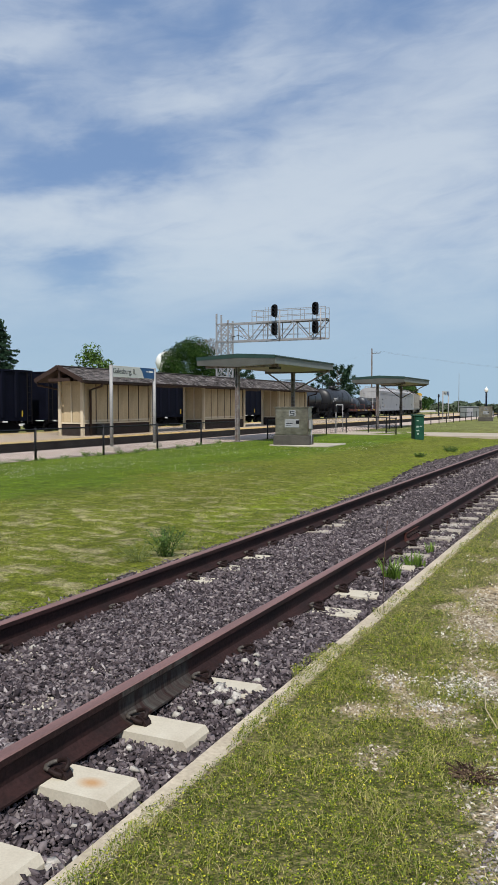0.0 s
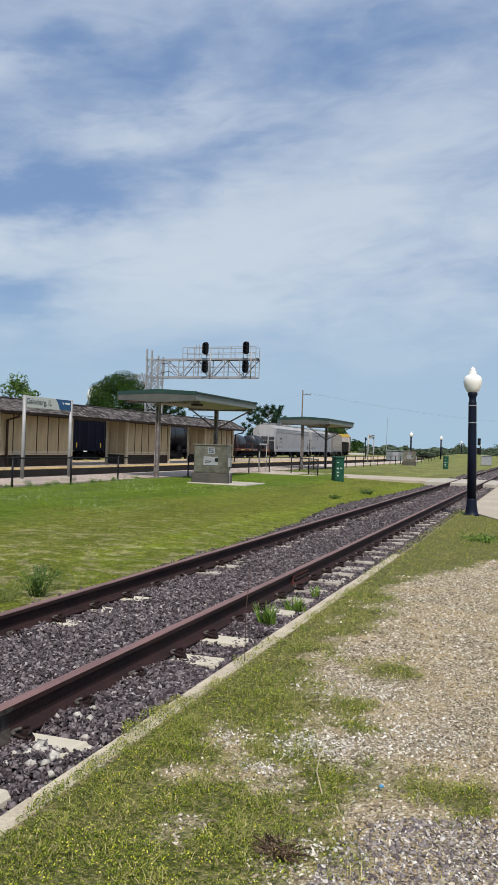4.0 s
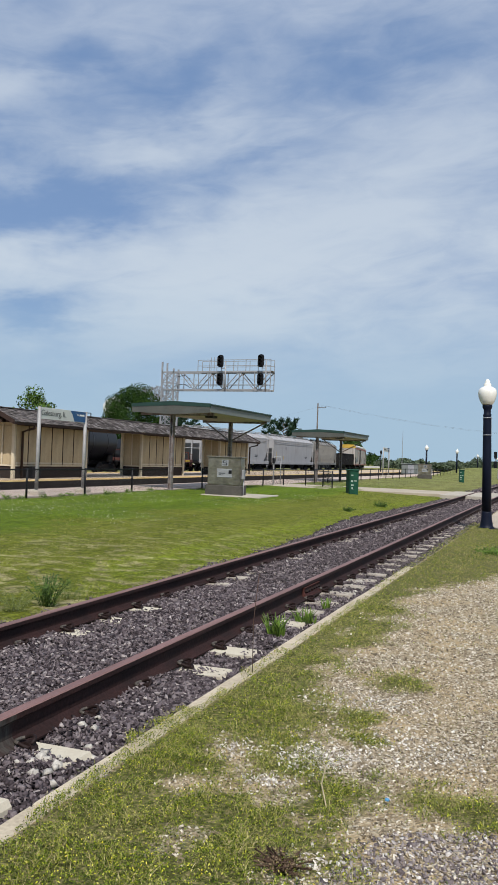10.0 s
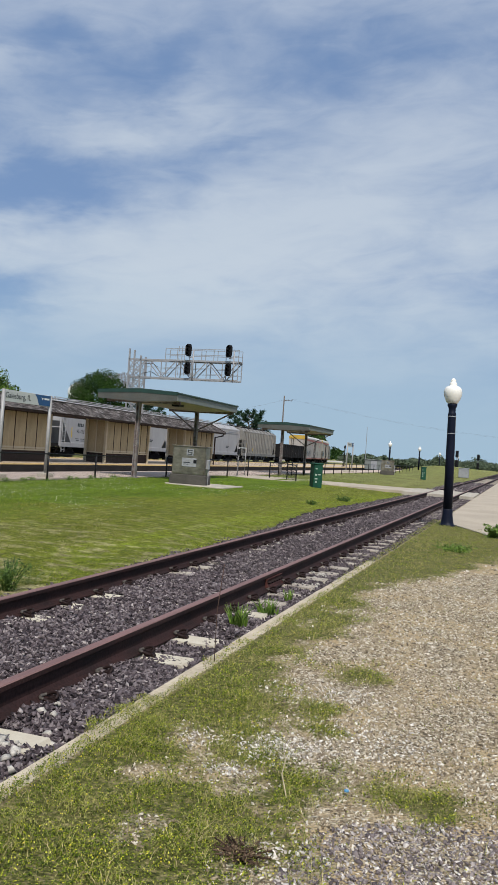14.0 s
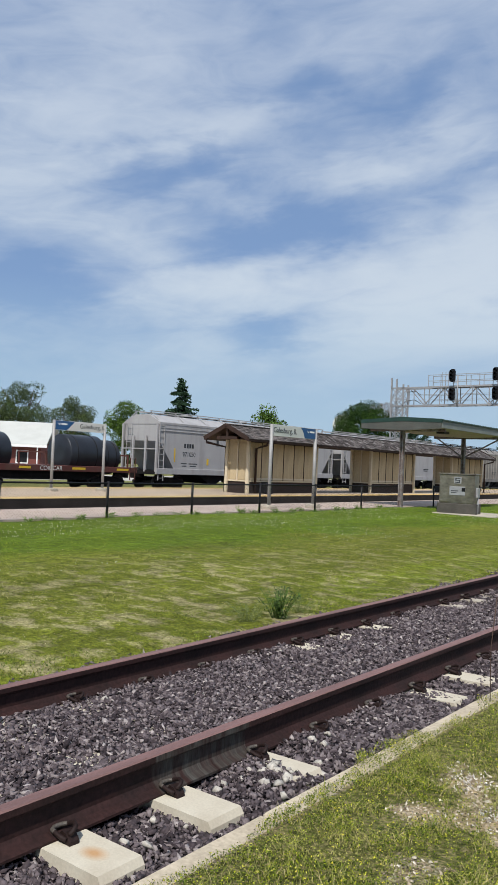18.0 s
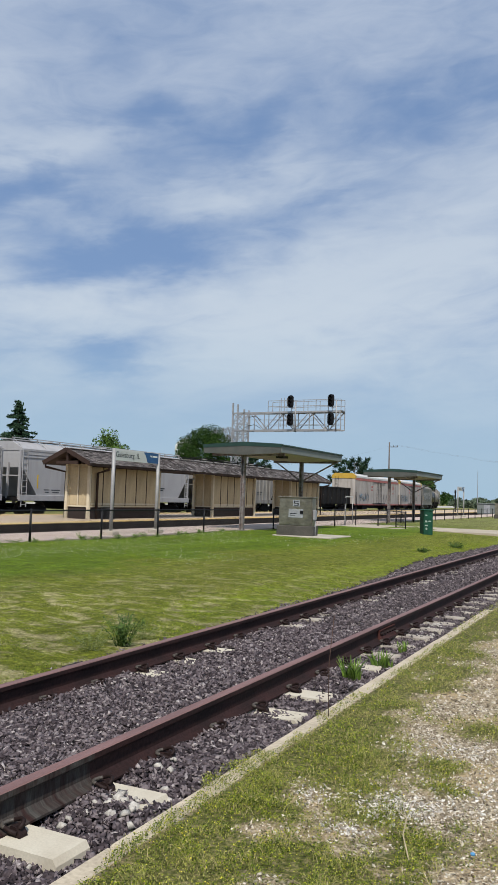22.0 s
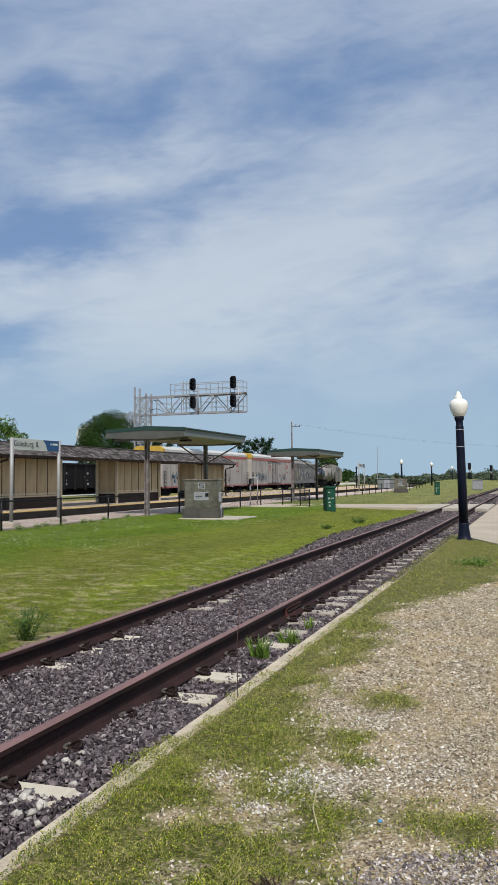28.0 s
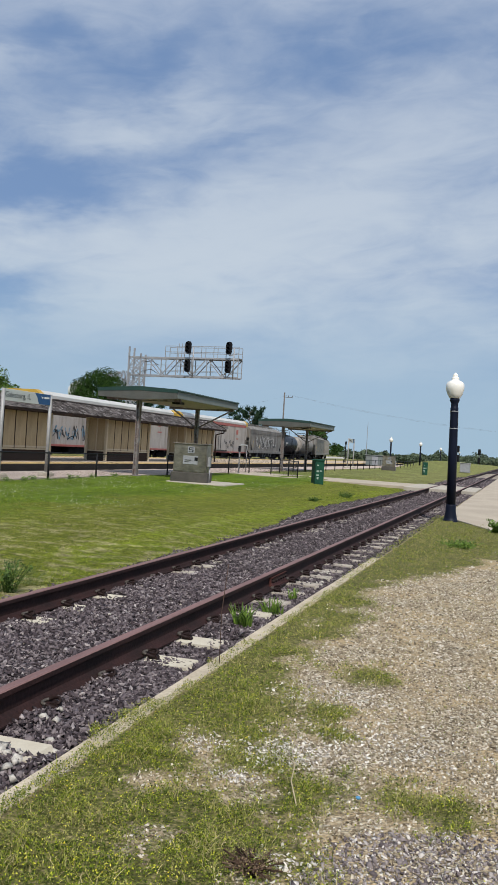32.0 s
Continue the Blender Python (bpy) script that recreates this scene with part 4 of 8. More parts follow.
# ---- green utility pedestal ----
def utility_box(m, s=1.0):
    root = thing("utility_pedestal", m, "green metal utility pedestal with pale labels on the lawn", "utility box")
    bm = B()
    box(bm, -0.21, 0.21, -0.32, 0.32, -0.1, 1.05, 0.02)
    part("body", bm, BOXGREEN, root)
    bm = B()
    box(bm, -0.24, 0.24, -0.35, 0.35, 1.05, 1.13, 0.03)
    part("cap", bm, BOXGREEN, root)
    bm = B()
    for k, (a, z, w, h) in enumerate(((-0.14, 0.84, 0.09, 0.05), (-0.15, 0.55, 0.10, 0.08), (0.0, 0.58, 0.12, 0.05), (-0.15, 0.38, 0.13, 0.06), (-0.12, 0.22, 0.08, 0.09))):
        box(bm, a, a + w, -0.326, -0.321, z, z + h)
    part("label_plate", bm, LABEL, root, "pale paper labels")
    return root


utility_box(pose(-8.80, 35.4, 0.07, 0, 0, 30))


# ---- street lamp with globe ----
def street_lamp(m, lean=0.0, label="navy blue street lamp with a milky white globe"):
    root = thing("street_lamp", m, label, "street lamp", "street lamps along the lot")
    bm = B()
    lathe(bm, [(0.20, -0.05), (0.20, 0.04), (0.17, 0.07), (0.155, 0.12), (0.145, 0.20), (0.128, 0.30), (0.124, 0.42), (0.118, 0.45)], 16)
    part("base", bm, LAMPBLUE, root)
    bm = B()
    lathe(bm, [(0.117, 0.44), (0.108, 1.800), (0.098, 2.820), (0.10, 2.840), (0.10, 2.880), (0.086, 2.900), (0.09, 3.000), (0.12, 3.060), (0.12, 3.110), (0.10, 3.130)], 16)
    shaft = part("shaft", bm, LAMPBLUE, root)
    bm = B()
    for z in (2.350, 2.780):
        lathe(bm, [(0.107, z), (0.107, z + 0.02)], 16)
    bar(bm, (0.098, 0, 2.350), (0.098, 0, 2.800), 0.012)
    part("banner_strap", bm, SILVER, shaft)
    bm = B()
    lathe(bm, [(0.11, 3.120), (0.14, 3.140), (0.185, 3.220), (0.218, 3.320), (0.23, 3.400), (0.222, 3.470), (0.19, 3.530), (0.13, 3.565), (0.09, 3.580), (0.095, 3.610), (0.088, 3.650), (0.06, 3.670), (0.068, 3.700), (0.05, 3.730), (0.02, 3.765), (0.008, 3.770)], 24)
    part("globe", bm, GLOBE, root, "milky white acorn globe")
    return root


LAMP = street_lamp(pose(-1.58, 20.5, 0.0, 0, -1.3, 0), label="navy blue street lamp leaning slightly, with milky white globe")


# ---- signal bridge ----
def signal_bridge():
    root = thing("signal_bridge", pose(0, 0, 0), "silver lattice cantilever signal bridge with four black signal heads", "signal bridge")
    y0, y1 = 73.2, 74.3
    xs0, xs1, xa0, xe = -39.25, -37.9, -37.2, -27.05
    zb, zt = 8.36, 10.2
    # tower
    for x in (xs0, xs1):
        for y in (y0, y1):
            bm = B()
            bar(bm, (x, y, -0.4), (x, y, 11.3 if x == xs0 else 10.6), 0.15)
            part("tower_leg", bm, SILVER, root)
    bm = B()
    z, h = 0.3, 1.1
    while z < 10.0:
        for y in (y0, y1):
            bar(bm, (xs0, y, z), (xs1, y, z + h), 0.08)
            bar(bm, (xs1, y, z), (xs0, y, z + h), 0.08)
            bar(bm, (xs0, y, z), (xs1, y, z), 0.08)
        for x in (xs0, xs1):
            bar(bm, (x, y0, z), (x, y1, z + h), 0.07)
        z += h
    part("tower_lattice", bm, SILVER, root)
    # arm: two chords a side, slanting and upright lacing
    for z in (zb, zt):
        for y in (y0, y1):
            bm = B()
            bar(bm, (xs0, y, z), (xe, y, z), 0.15)
            part("chord", bm, SILVER, root)
    bm = B()
    n = 6
    step = (xe - xa0) / n
    for k in range(n + 1):
        xa = xa0 + k * step
        for y in (y0, y1):
            bar(bm, (xa, y, zb), (xa, y, zt), 0.075)
            if k < n:
                a, b = ((zb, zt) if k % 2 else (zt, zb))
                bar(bm, (xa, y, a), (xa + step, y, b), 0.085)
        if k < n:
            for z in (zb, zt):
                bar(bm, (xa, y0, z), (xa + step, y1, z), 0.05)
    part("arm_lattice", bm, SILVER, root)
    bm = B()
    box(bm, -35.1, xe + 0.1, y0 + 0.1, y1 - 0.1, zt + 0.08, zt + 0.11)
    part("walkway", bm, SILVER, root, "steel grating walkway")
    bm = B()
    for y in (y0, y1):
        for z in (zt + 0.62, zt + 1.22):
            bar(bm, (-35.1, y, z), (xe, y, z), 0.055)
        x = -35.1
        while x < xe + 0.1:
            bar(bm, (x, y, zt), (x, y, zt + 1.22), 0.055)
            x += (xe + 35.1) / 6
        for z in (zb + 0.55, zb + 1.1):
            bar(bm, (xa0, y, z), (xe, y, z), 0.03)
    for x in (-33.6, -33.25, -32.95):
        tube(bm, (x, y0, zt), (x, y0, zt + 1.5), 0.03, seg=6)
        tube(bm, (x, y0, zb + 0.3), (x, y0, zt), 0.03, seg=6)
    part("handrail", bm, SILVER, root)
    for z in (9.75, 8.85):
        bm = B()
        hose(bm, [(-37.3 + 1.5 * k / 10, y0 - 0.1, z + 0.22 * math.sin(k / 10 * math.pi) ** 2 - 0.03 * k) for k in range(11)], 0.03)
        part("cable_loop", bm, BLACK, root)
    # heads
    for x in (-32.37, -27.96):
        bm = B()
        tube(bm, (x + 0.45, y0 - 0.12, zb - 0.2), (x + 0.45, y0 - 0.12, zt + 1.1), 0.07, seg=8)
        mast = part("signal_mast", bm, SILVER, root)
        for z in (zt + 1.05, zt - 0.80):
            bm = B()
            bar(bm, (x, y0 - 0.3, z - 0.72), (x + 0.45, y0 - 0.12, z - 0.72), 0.07)
            part("bracket", bm, SILVER, mast)
            # oblong backboard with rounded ends
            bm = B()
            o = [(x + 0.345 * math.cos(a) * (1.0 if abs(math.sin(a)) < 0.98 else 0.9), z + 0.33 * (1 if math.sin(a) > 0 else -1) + 0.31 * math.sin(a)) for a in (math.tau * (k + 0.5) / 20 for k in range(20))]
            prism(bm, o, y0 - 0.46, y0 - 0.42)
            box(bm, x - 0.2, x + 0.2, y0 - 0.42, y0 - 0.18, z - 0.62, z + 0.62, 0.04)
            head = part("signal_head", bm, BLACK, root, "black oblong signal head with three hooded lamps")
            for dz in (-0.38, 0.0, 0.38):
                bm = B()
                tube(bm, (x, y0 - 0.80, z + dz), (x, y0 - 0.46, z + dz), 0.13, seg=12, caps=False)
                tube(bm, (x, y0 - 0.50, z + dz), (x, y0 - 0.48, z + dz), 0.12, seg=12)
                part("lamp_hood", bm, BLACK, head)
    return root


signal_bridge()

# ---- freight train ----
NAVY = material("navy_gondola_paint", (0.0035, 0.0045, 0.012), 0.65, vary=0.3, scale=1.2, fine=30, bump=0.08, grime=0.02, spec=0.1)
HOPGREY = material("pale_grey_hopper_paint", (0.37, 0.365, 0.37), 0.55, vary=0.08, scale=0.8, fine=25, bump=0.04, grime=0.22)
HOPDIRTY = material("weathered_grey_hopper_paint", (0.25, 0.24, 0.22), 0.7, vary=0.25, scale=0.8, fine=25, bump=0.05, grime=0.75)
TANKBLACK = material("black_tank_paint", (0.006, 0.007, 0.010), 0.4, vary=0.25, scale=0.8, fine=25, bump=0.04, grime=0.05, spec=0.3)
TANKGREY = material("grey_tank_paint", (0.06, 0.062, 0.066), 0.42, vary=0.2, scale=0.8, fine=25, bump=0.04, grime=0.25)
TANKDARK = material("dark_grey_tank_paint", (0.013, 0.014, 0.017), 0.42, vary=0.2, scale=0.8, fine=25, bump=0.04, grime=0.08)
TANKPALE = material("dirty_pale_tank_paint", (0.30, 0.275, 0.24), 0.6, vary=0.25, scale=0.8, fine=25, bump=0.04, grime=0.85)
COILSTEEL = material("coil_steel", (0.030, 0.034, 0.042), 0.36, metal=0.4, vary=0.2, scale=1.5, fine=30, bump=0.05)
COILRED = material("red_brown_flat_car", (0.10, 0.030, 0.024), 0.7, vary=0.25, scale=1.5, fine=30, bump=0.08, grime=0.4)
REEFER = material("dirty_white_reefer", (0.44, 0.40, 0.36), 0.6, vary=0.15, scale=0.6, fine=20, bump=0.04, grime=0.5)
REDSTRIPE = material("faded_red_stripe", (0.42, 0.13, 0.11), 0.6, vary=0.2, scale=1.5, fine=30, bump=0.03, grime=0.3)
REEFYELLOW = material("reefer_yellow", (0.52, 0.33, 0.05), 0.55, vary=0.15, scale=1.5, fine=30, bump=0.03)
ROOFGREY = material("pale_car_roof", (0.55, 0.55, 0.53), 0.6, vary=0.12, scale=1, fine=30, bump=0.05)
CARBLACK = material("grimy_black_steel", (0.011, 0.010, 0.010), 0.7, vary=0.35, scale=2, fine=30, bump=0.15, grime=0.1, spec=0.2)
BOGIE = material("bogie_iron", (0.014, 0.011, 0.010), 0.8, vary=0.35, scale=3, fine=40, bump=0.2, spec=0.15)
WHEELM = material("wheel_steel", (0.07, 0.055, 0.048), 0.6, metal=0.3, vary=0.3, scale=4, fine=40, bump=0.1)
MARKYEL = material("yellow_reflector", (0.62, 0.42, 0.03), 0.5, vary=0.1, bump=0.0)
PAINTBLUE = material("spray_blue", (0.10, 0.25, 0.36), 0.6, vary=0.15, bump=0.0)
PAINTBLACK = material("spray_black", (0.03, 0.03, 0.035), 0.6, vary=0.15, bump=0.0)
PAINTWHITE = material("spray_white", (0.62, 0.62, 0.60), 0.6, vary=0.1, bump=0.0)

SPEED = 4.73
CURVE_Y, CURVE_R = 85.0, 500.0


def line_at(s):
    """Place and heading (degrees to the left) on the freight line, s metres along it; beyond CURVE_Y it bends left."""
    if s <= CURVE_Y:
        return MAIN_X, s, 0.0
    a = (s - CURVE_Y) / CURVE_R
    return MAIN_X - CURVE_R * (1 - math.cos(a)), CURVE_Y + CURVE_R * math.sin(a), math.degrees(a)


def wheel_mesh():
    bm = B()
    lathe(bm, [(0.10, -0.07), (0.42, -0.06), (0.46, -0.06), (0.46, 0.05), (0.49, 0.07), (0.49, 0.09), (0.40, 0.08), (0.36, 0.02), (0.16, 0.0), (0.12, 0.05), (0.08, 0.07)], 20, "x")
    return mesh_of(bm, "wheel", WHEELM)


def side_frame_mesh():
    bm = B()
    prism_x(bm, [(-1.25, 0.55), (-1.25, 0.36), (-0.75, 0.30), (-0.35, 0.18), (0.35, 0.18), (0.75, 0.30), (1.25, 0.36), (1.25, 0.55), (0.8, 0.66), (0.4, 0.78), (-0.4, 0.78), (-0.8, 0.66)], -0.07, 0.07)
    return mesh_of(bm, "side_frame", BOGIE)


def prism_x(bm, outline, x0, x1, mi=0):
    """An outline of y, z drawn out along x."""
    a = [bm.verts.new((x0, y, z)) for y, z in outline]
    b = [bm.verts.new((x1, y, z)) for y, z in outline]
    k = len(outline)
    for i in range(k):
        bm.faces.new((a[i], b[i], b[(i + 1) % k], a[(i + 1) % k])).material_index = mi
    bm.faces.new(a).material_index = mi
    bm.faces.new(b[::-1]).material_index = mi
    bmesh.ops.recalc_face_normals(bm, faces=bm.faces)
    return bm


WHEEL, SIDE_FRAME = wheel_mesh(), side_frame_mesh()


def bogie(root, y):
    bm = B()
    box(bm, -0.95, 0.95, -0.28, 0.28, 0.40, 0.78, 0.03)
    b = part("bogie", bm, BOGIE, root, "dark cast iron bogie with four wheels")
    b.location = (0, y, 0)
    for x in (-0.98, 0.98):
        shared("side_frame", SIDE_FRAME, b, pose(x, 0, 0))
    for yy in (-0.88, 0.88):
        for x, r in ((-0.75, 180), (0.75, 0)):
            shared("wheel", WHEEL, b, pose(x, yy, 0.46, 0, 0, r))
        bm = B()
        tube(bm, (-0.75, yy, 0.46), (0.75, yy, 0.46), 0.08, seg=8)
        part("axle", bm, WHEELM, b)


def coupler(root, half):
    for sgn in (-1, 1):
        bm = B()
        box(bm, -0.1, 0.1, min(sgn * half, sgn * (half - 0.9)), max(sgn * half, sgn * (half - 0.9)), 0.72, 0.98, 0.02)
        box(bm, -0.18, 0.18, sgn * half - 0.13, sgn * half + 0.13, 0.68, 1.02, 0.04)
        part("coupler", bm, BOGIE, root)


def ladder(name, root, x, y, z0, z1, w=0.4, across="y", mat=None):
    bm = B()
    ends = ((y - w / 2), (y + w / 2)) if across == "y" else ((x - w / 2), (x + w / 2))
    for e in ends:
        a = (x, e) if across == "y" else (e, y)
        bar(bm, (*a, z0), (*a, z1), 0.04)
    z = z0 + 0.15
    while z < z1:
        p, q = ((x, ends[0], z), (x, ends[1], z)) if across == "y" else ((ends[0], y, z), (ends[1], y, z))
        bar(bm, p, q, 0.03)
        z += 0.36
    return part(name, bm, mat or CARBLACK, root)


def wagon(kind, s0, s1, label, category):
    """The empty of a wagon whose body runs from s0 to s1 along the line at 0 s; returns it and its half length."""
    root = thing(kind, pose(0, 0, 0), label, category, "wagons of the freight train")
    TRAIN.append((root, (s0 + s1) / 2))
    half = (s1 - s0) / 2
    for y in (-half + 1.9, half - 1.9):
        bogie(root, y)
    coupler(root, half + 0.35)
    return root, half


TRAIN = []


def marks(root, rows, mat, x, name="stencil_bar"):
    """Unreadable stencils as plain bars: rows of y, z, width, height."""
    bm = B()
    for y, z, w, h in rows:
        box(bm, x - 0.002, x + 0.004, y, y + w, z, z + h)
    return part(name, bm, mat, root)


def high_gondola(s0, s1, seed):
    root, h = wagon("gondola_wagon", s0, s1, "navy blue high-sided ribbed gondola wagon", "gondola wagon")
    bm = B()
    prism_x(bm, [(-h, 1.15), (-h + 0.2, 0.95), (h - 0.2, 0.95), (h, 1.15), (h, 3.9), (-h, 3.9)], -1.42, 1.42)
    body = part("body", bm, NAVY, root)
    bm = B()
    box(bm, -1.5, 1.5, -h - 0.03, h + 0.03, 3.88, 4.02, 0.02)
    part("top_chord", bm, NAVY, root)
    bm = B()
    box(bm, -1.47, 1.47, -h, h, 0.9, 1.14)
    part("side_sill", bm, NAVY, root)
    n = max(8, round(2 * h / 1.25))
    bm = B()
    prism_z(bm, [(0, -0.16), (0.10, -0.10), (0.10, 0.10), (0, 0.16)], 1.1, 3.9)
    rib = mesh_of(bm, "rib", NAVY)
    for k in range(n + 1):
        y = -h + 0.2 + k * (2 * h - 0.4) / n
        shared("rib", rib, body, pose(1.42, y, 0))
        shared("rib", rib, body, pose(-1.42, y, 0, 0, 0, 180))
    for y in (-h + 4.3, -h + 6.8, -h + 10.1, -h + 12.4, h - 0.9):
        bm = B()
        box(bm, 1.422, 1.43, y - 0.05, y + 0.05, 1.02, 1.52)
        part("reflector", bm, MARKYEL, body, "yellow reflector strip")
    y = -h + 1.55
    if seed == 2:
        words("lettering", "180027", 0.42, pose(1.427, y + 0.45, 1.70, 90, 0, 90), PAINTWHITE, body, "white stencilled number")
        rows = [(y + 0.3, 2.02, 0.2, 0.3), (y + 0.55, 2.02, 0.07, 0.3), (y + 0.7, 2.02, 0.22, 0.3), (y + 1.0, 2.02, 0.2, 0.3)]
    else:
        rows = [(y + 0.2 * k, 1.55, 0.14, 0.3) for k in range(6)] + [(y + 0.3, 2.02, 0.8, 0.28)]
    rows += [(y + 2.6, 1.55, 0.05, 0.34), (y + 2.86, 1.55, 0.05, 0.34), (y + 2.6, 1.55, 0.3, 0.04), (y + 2.6, 1.86, 0.3, 0.04), (y + 2.68, 1.66, 0.14, 0.12), (y + 0.1, 1.22, 0.35, 0.06), (y + 0.7, 1.22, 0.5, 0.06), (y + 0.1, 1.08, 0.35, 0.06), (y + 0.7, 1.08, 0.4, 0.06), (y + 2.4, 0.93, 0.6, 0.05), (y + 5.0, 0.93, 0.7, 0.05), (y + 5.4, 1.05, 0.25, 0.07), (y + 9.2, 0.93, 0.7, 0.05)]
    marks(body, rows, PAINTWHITE, 1.424)
    ladder("ladder", root, 1.53, -h + 0.35, 0.7, 3.9)
    ladder("ladder", root, 1.53, h - 0.35, 0.7, 3.9)


def prism_z(bm, outline, z0, z1):
    a = [bm.verts.new((x, y, z0)) for x, y in outline]
    b = [bm.verts.new((x, y, z1)) for x, y in outline]
    k = len(outline)
    for i in range(k):
        bm.faces.new((a[i], a[(i + 1) % k], b[(i + 1) % k], b[i]))
    bm.faces.new(a[::-1])
    bm.faces.new(b)
    bmesh.ops.recalc_face_normals(bm, faces=bm.faces)
    return bm


def tank_wagon(s0, s1, mat, label):
    root, h = wagon("tank_wagon", s0, s1, label, "tank wagon")
    r, zc, e = 1.48, 2.55, h - 0.75
    bm = B()
    prof = [(0.05, -e - 0.0)]
    for k in range(1, 8):
        a = k / 7 * math.pi / 2
        prof.append((r * math.sin(a), -e + 0.62 * (1 - math.cos(a))))
    prof += [(p[0], -p[1]) for p in prof[::-1]]
    lathe(bm, prof, 36, "y", (0, 0, zc))
    body = part("tank", bm, mat, root)
    bm = B()
    for y in (-e * 0.62, -e * 0.2, e * 0.2, e * 0.62):
        lathe(bm, [(r + 0.004, y - 0.05), (r + 0.014, y - 0.05), (r + 0.014, y + 0.05), (r + 0.004, y + 0.05)], 36, "y", (0, 0, zc))
    part("band", bm, mat, body)
    bm = B()
    tube(bm, (0, 0, zc + r - 0.1), (0, 0, zc + r + 0.45), 0.45, seg=16)
    part("dome", bm, mat, root)
    bm = B()
    for y in (-1.5, 1.5):
        for x in (-0.75, 0.75):
            bar(bm, (x, y, zc + 1.1), (x, y, zc + r + 0.75), 0.05)
    for z in (zc + r + 0.4, zc + r + 0.75):
        for x in (-0.75, 0.75):
            bar(bm, (x, -1.5, z), (x, 1.5, z), 0.045)
        for y in (-1.5, 1.5):
            bar(bm, (-0.75, y, z), (0.75, y, z), 0.045)
    box(bm, -0.8, 0.8, -1.5, 1.5, zc + r - 0.02, zc + r + 0.02)
    part("platform_rail", bm, CARBLACK, root)
    bm = B()
    box(bm, -0.35, 0.35, -h, h, 0.78, 1.08)
    box(bm, -1.45, 1.45, -h, -h + 0.9, 0.98, 1.10)
    box(bm, -1.45, 1.45, h - 0.9, h, 0.98, 1.10)
    for y in (-h + 1.9, h - 1.9):
        box(bm, -1.3, 1.3, y - 0.25, y + 0.25, 1.0, 1.5)
    part("underframe", bm, CARBLACK, root)
    for y in (-h + 0.05, h - 0.05):
        bm = B()
        bar(bm, (-1.4, y, 2.1), (1.4, y, 2.1), 0.05)
        rail = part("end_rail", bm, CARBLACK, root)
        for x in (-1.4, -0.5, 0.5, 1.4):
            bm = B()
            bar(bm, (x, y, 1.05), (x, y, 2.1), 0.045)
            part("rail_post", bm, CARBLACK, rail)
    ladder("ladder", root, 1.55, 0, 0.7, zc + 1.0)
    ladder("ladder", root, 1.4, -h + 0.3, 0.45, 1.6)
    marks(body, [(-h + 2.2 + 0.17 * k, 2.62, 0.11, 0.2) for k in range(9)] + [(-h + 2.0, 2.42, 0.5, 0.05), (-h + 2.7, 2.42, 0.5, 0.05), (-h + 2.0, 2.3, 0.4, 0.05)], PAINTWHITE if mat is not TANKPALE else INK, 1.49)
    return root


def coil_wagon(s0, s1):
    root, h = wagon("coil_wagon", s0, s1, "red-brown flat wagon carrying dark steel coils", "coil wagon")
    bm = B()
    box(bm, -1.4, 1.4, -h, h, 1.0, 1.32, 0.02)
    part("deck", bm, COILRED, root, "red-brown deck with stencils")
    bm = B()
    prism_x(bm, [(-h + 2.2, 1.0), (-h + 3.4, 0.55), (h - 3.4, 0.55), (h - 2.2, 1.0)], -0.9, 0.9)
    part("centre_sill", bm, CARBLACK, root)
    for y, w in ((-h + 1.0, 1.1), (-2.2, 0.7), (1.2, 0.9), (h - 1.6, 0.9)):
        bm = B()
        box(bm, 1.401, 1.409, y, y + w, 1.12, 1.24)
        part("reflector", bm, MARKYEL, root, "yellow reflector strip")
    words("lettering", "COIL CAR", 0.32, pose(1.41, -0.2, 1.16, 90, 0, 90), PAINTWHITE, root, "pale stencilled lettering")
    for a, b, r in ((-h + 0.7, -2.4, 1.05), (1.35, 3.8, 1.10), (3.86, 5.0, 1.0)):
        bm = B()
        zc = 0.86 + r  # sunk in the deck's trough
        lathe(bm, [(0.32, a), (r - 0.03, a), (r, a + 0.05), (r, b - 0.05), (r - 0.03, b), (0.32, b), (0.32, a + 0.001)], 36, "y", (0, 0, zc))
        c = part("coil", bm, COILSTEEL, root, "banded dark steel coil")
        bm = B()
        for y in (a + (b - a) * 0.2, a + (b - a) * 0.75):
            lathe(bm, [(r + 0.002, y - 0.03), (r + 0.012, y - 0.03), (r + 0.012, y + 0.03), (r + 0.002, y + 0.03)], 36, "y", (0, 0, zc))
        part("band", bm, BLACK, c)
    for y in (-h + 0.35, -0.4, h - 0.6):
        bm = B()
        for x in (-1.2, 1.2):
            bar(bm, (x, y, 1.3), (x, y, 2.05), 0.08)
        bar(bm, (-1.2, y, 2.0), (1.2, y, 2.0), 0.08)
        part("bulkhead", bm, COILRED, root)
    ladder("ladder", root, 1.42, h - 0.4, 0.6, 1.9, mat=COILRED)


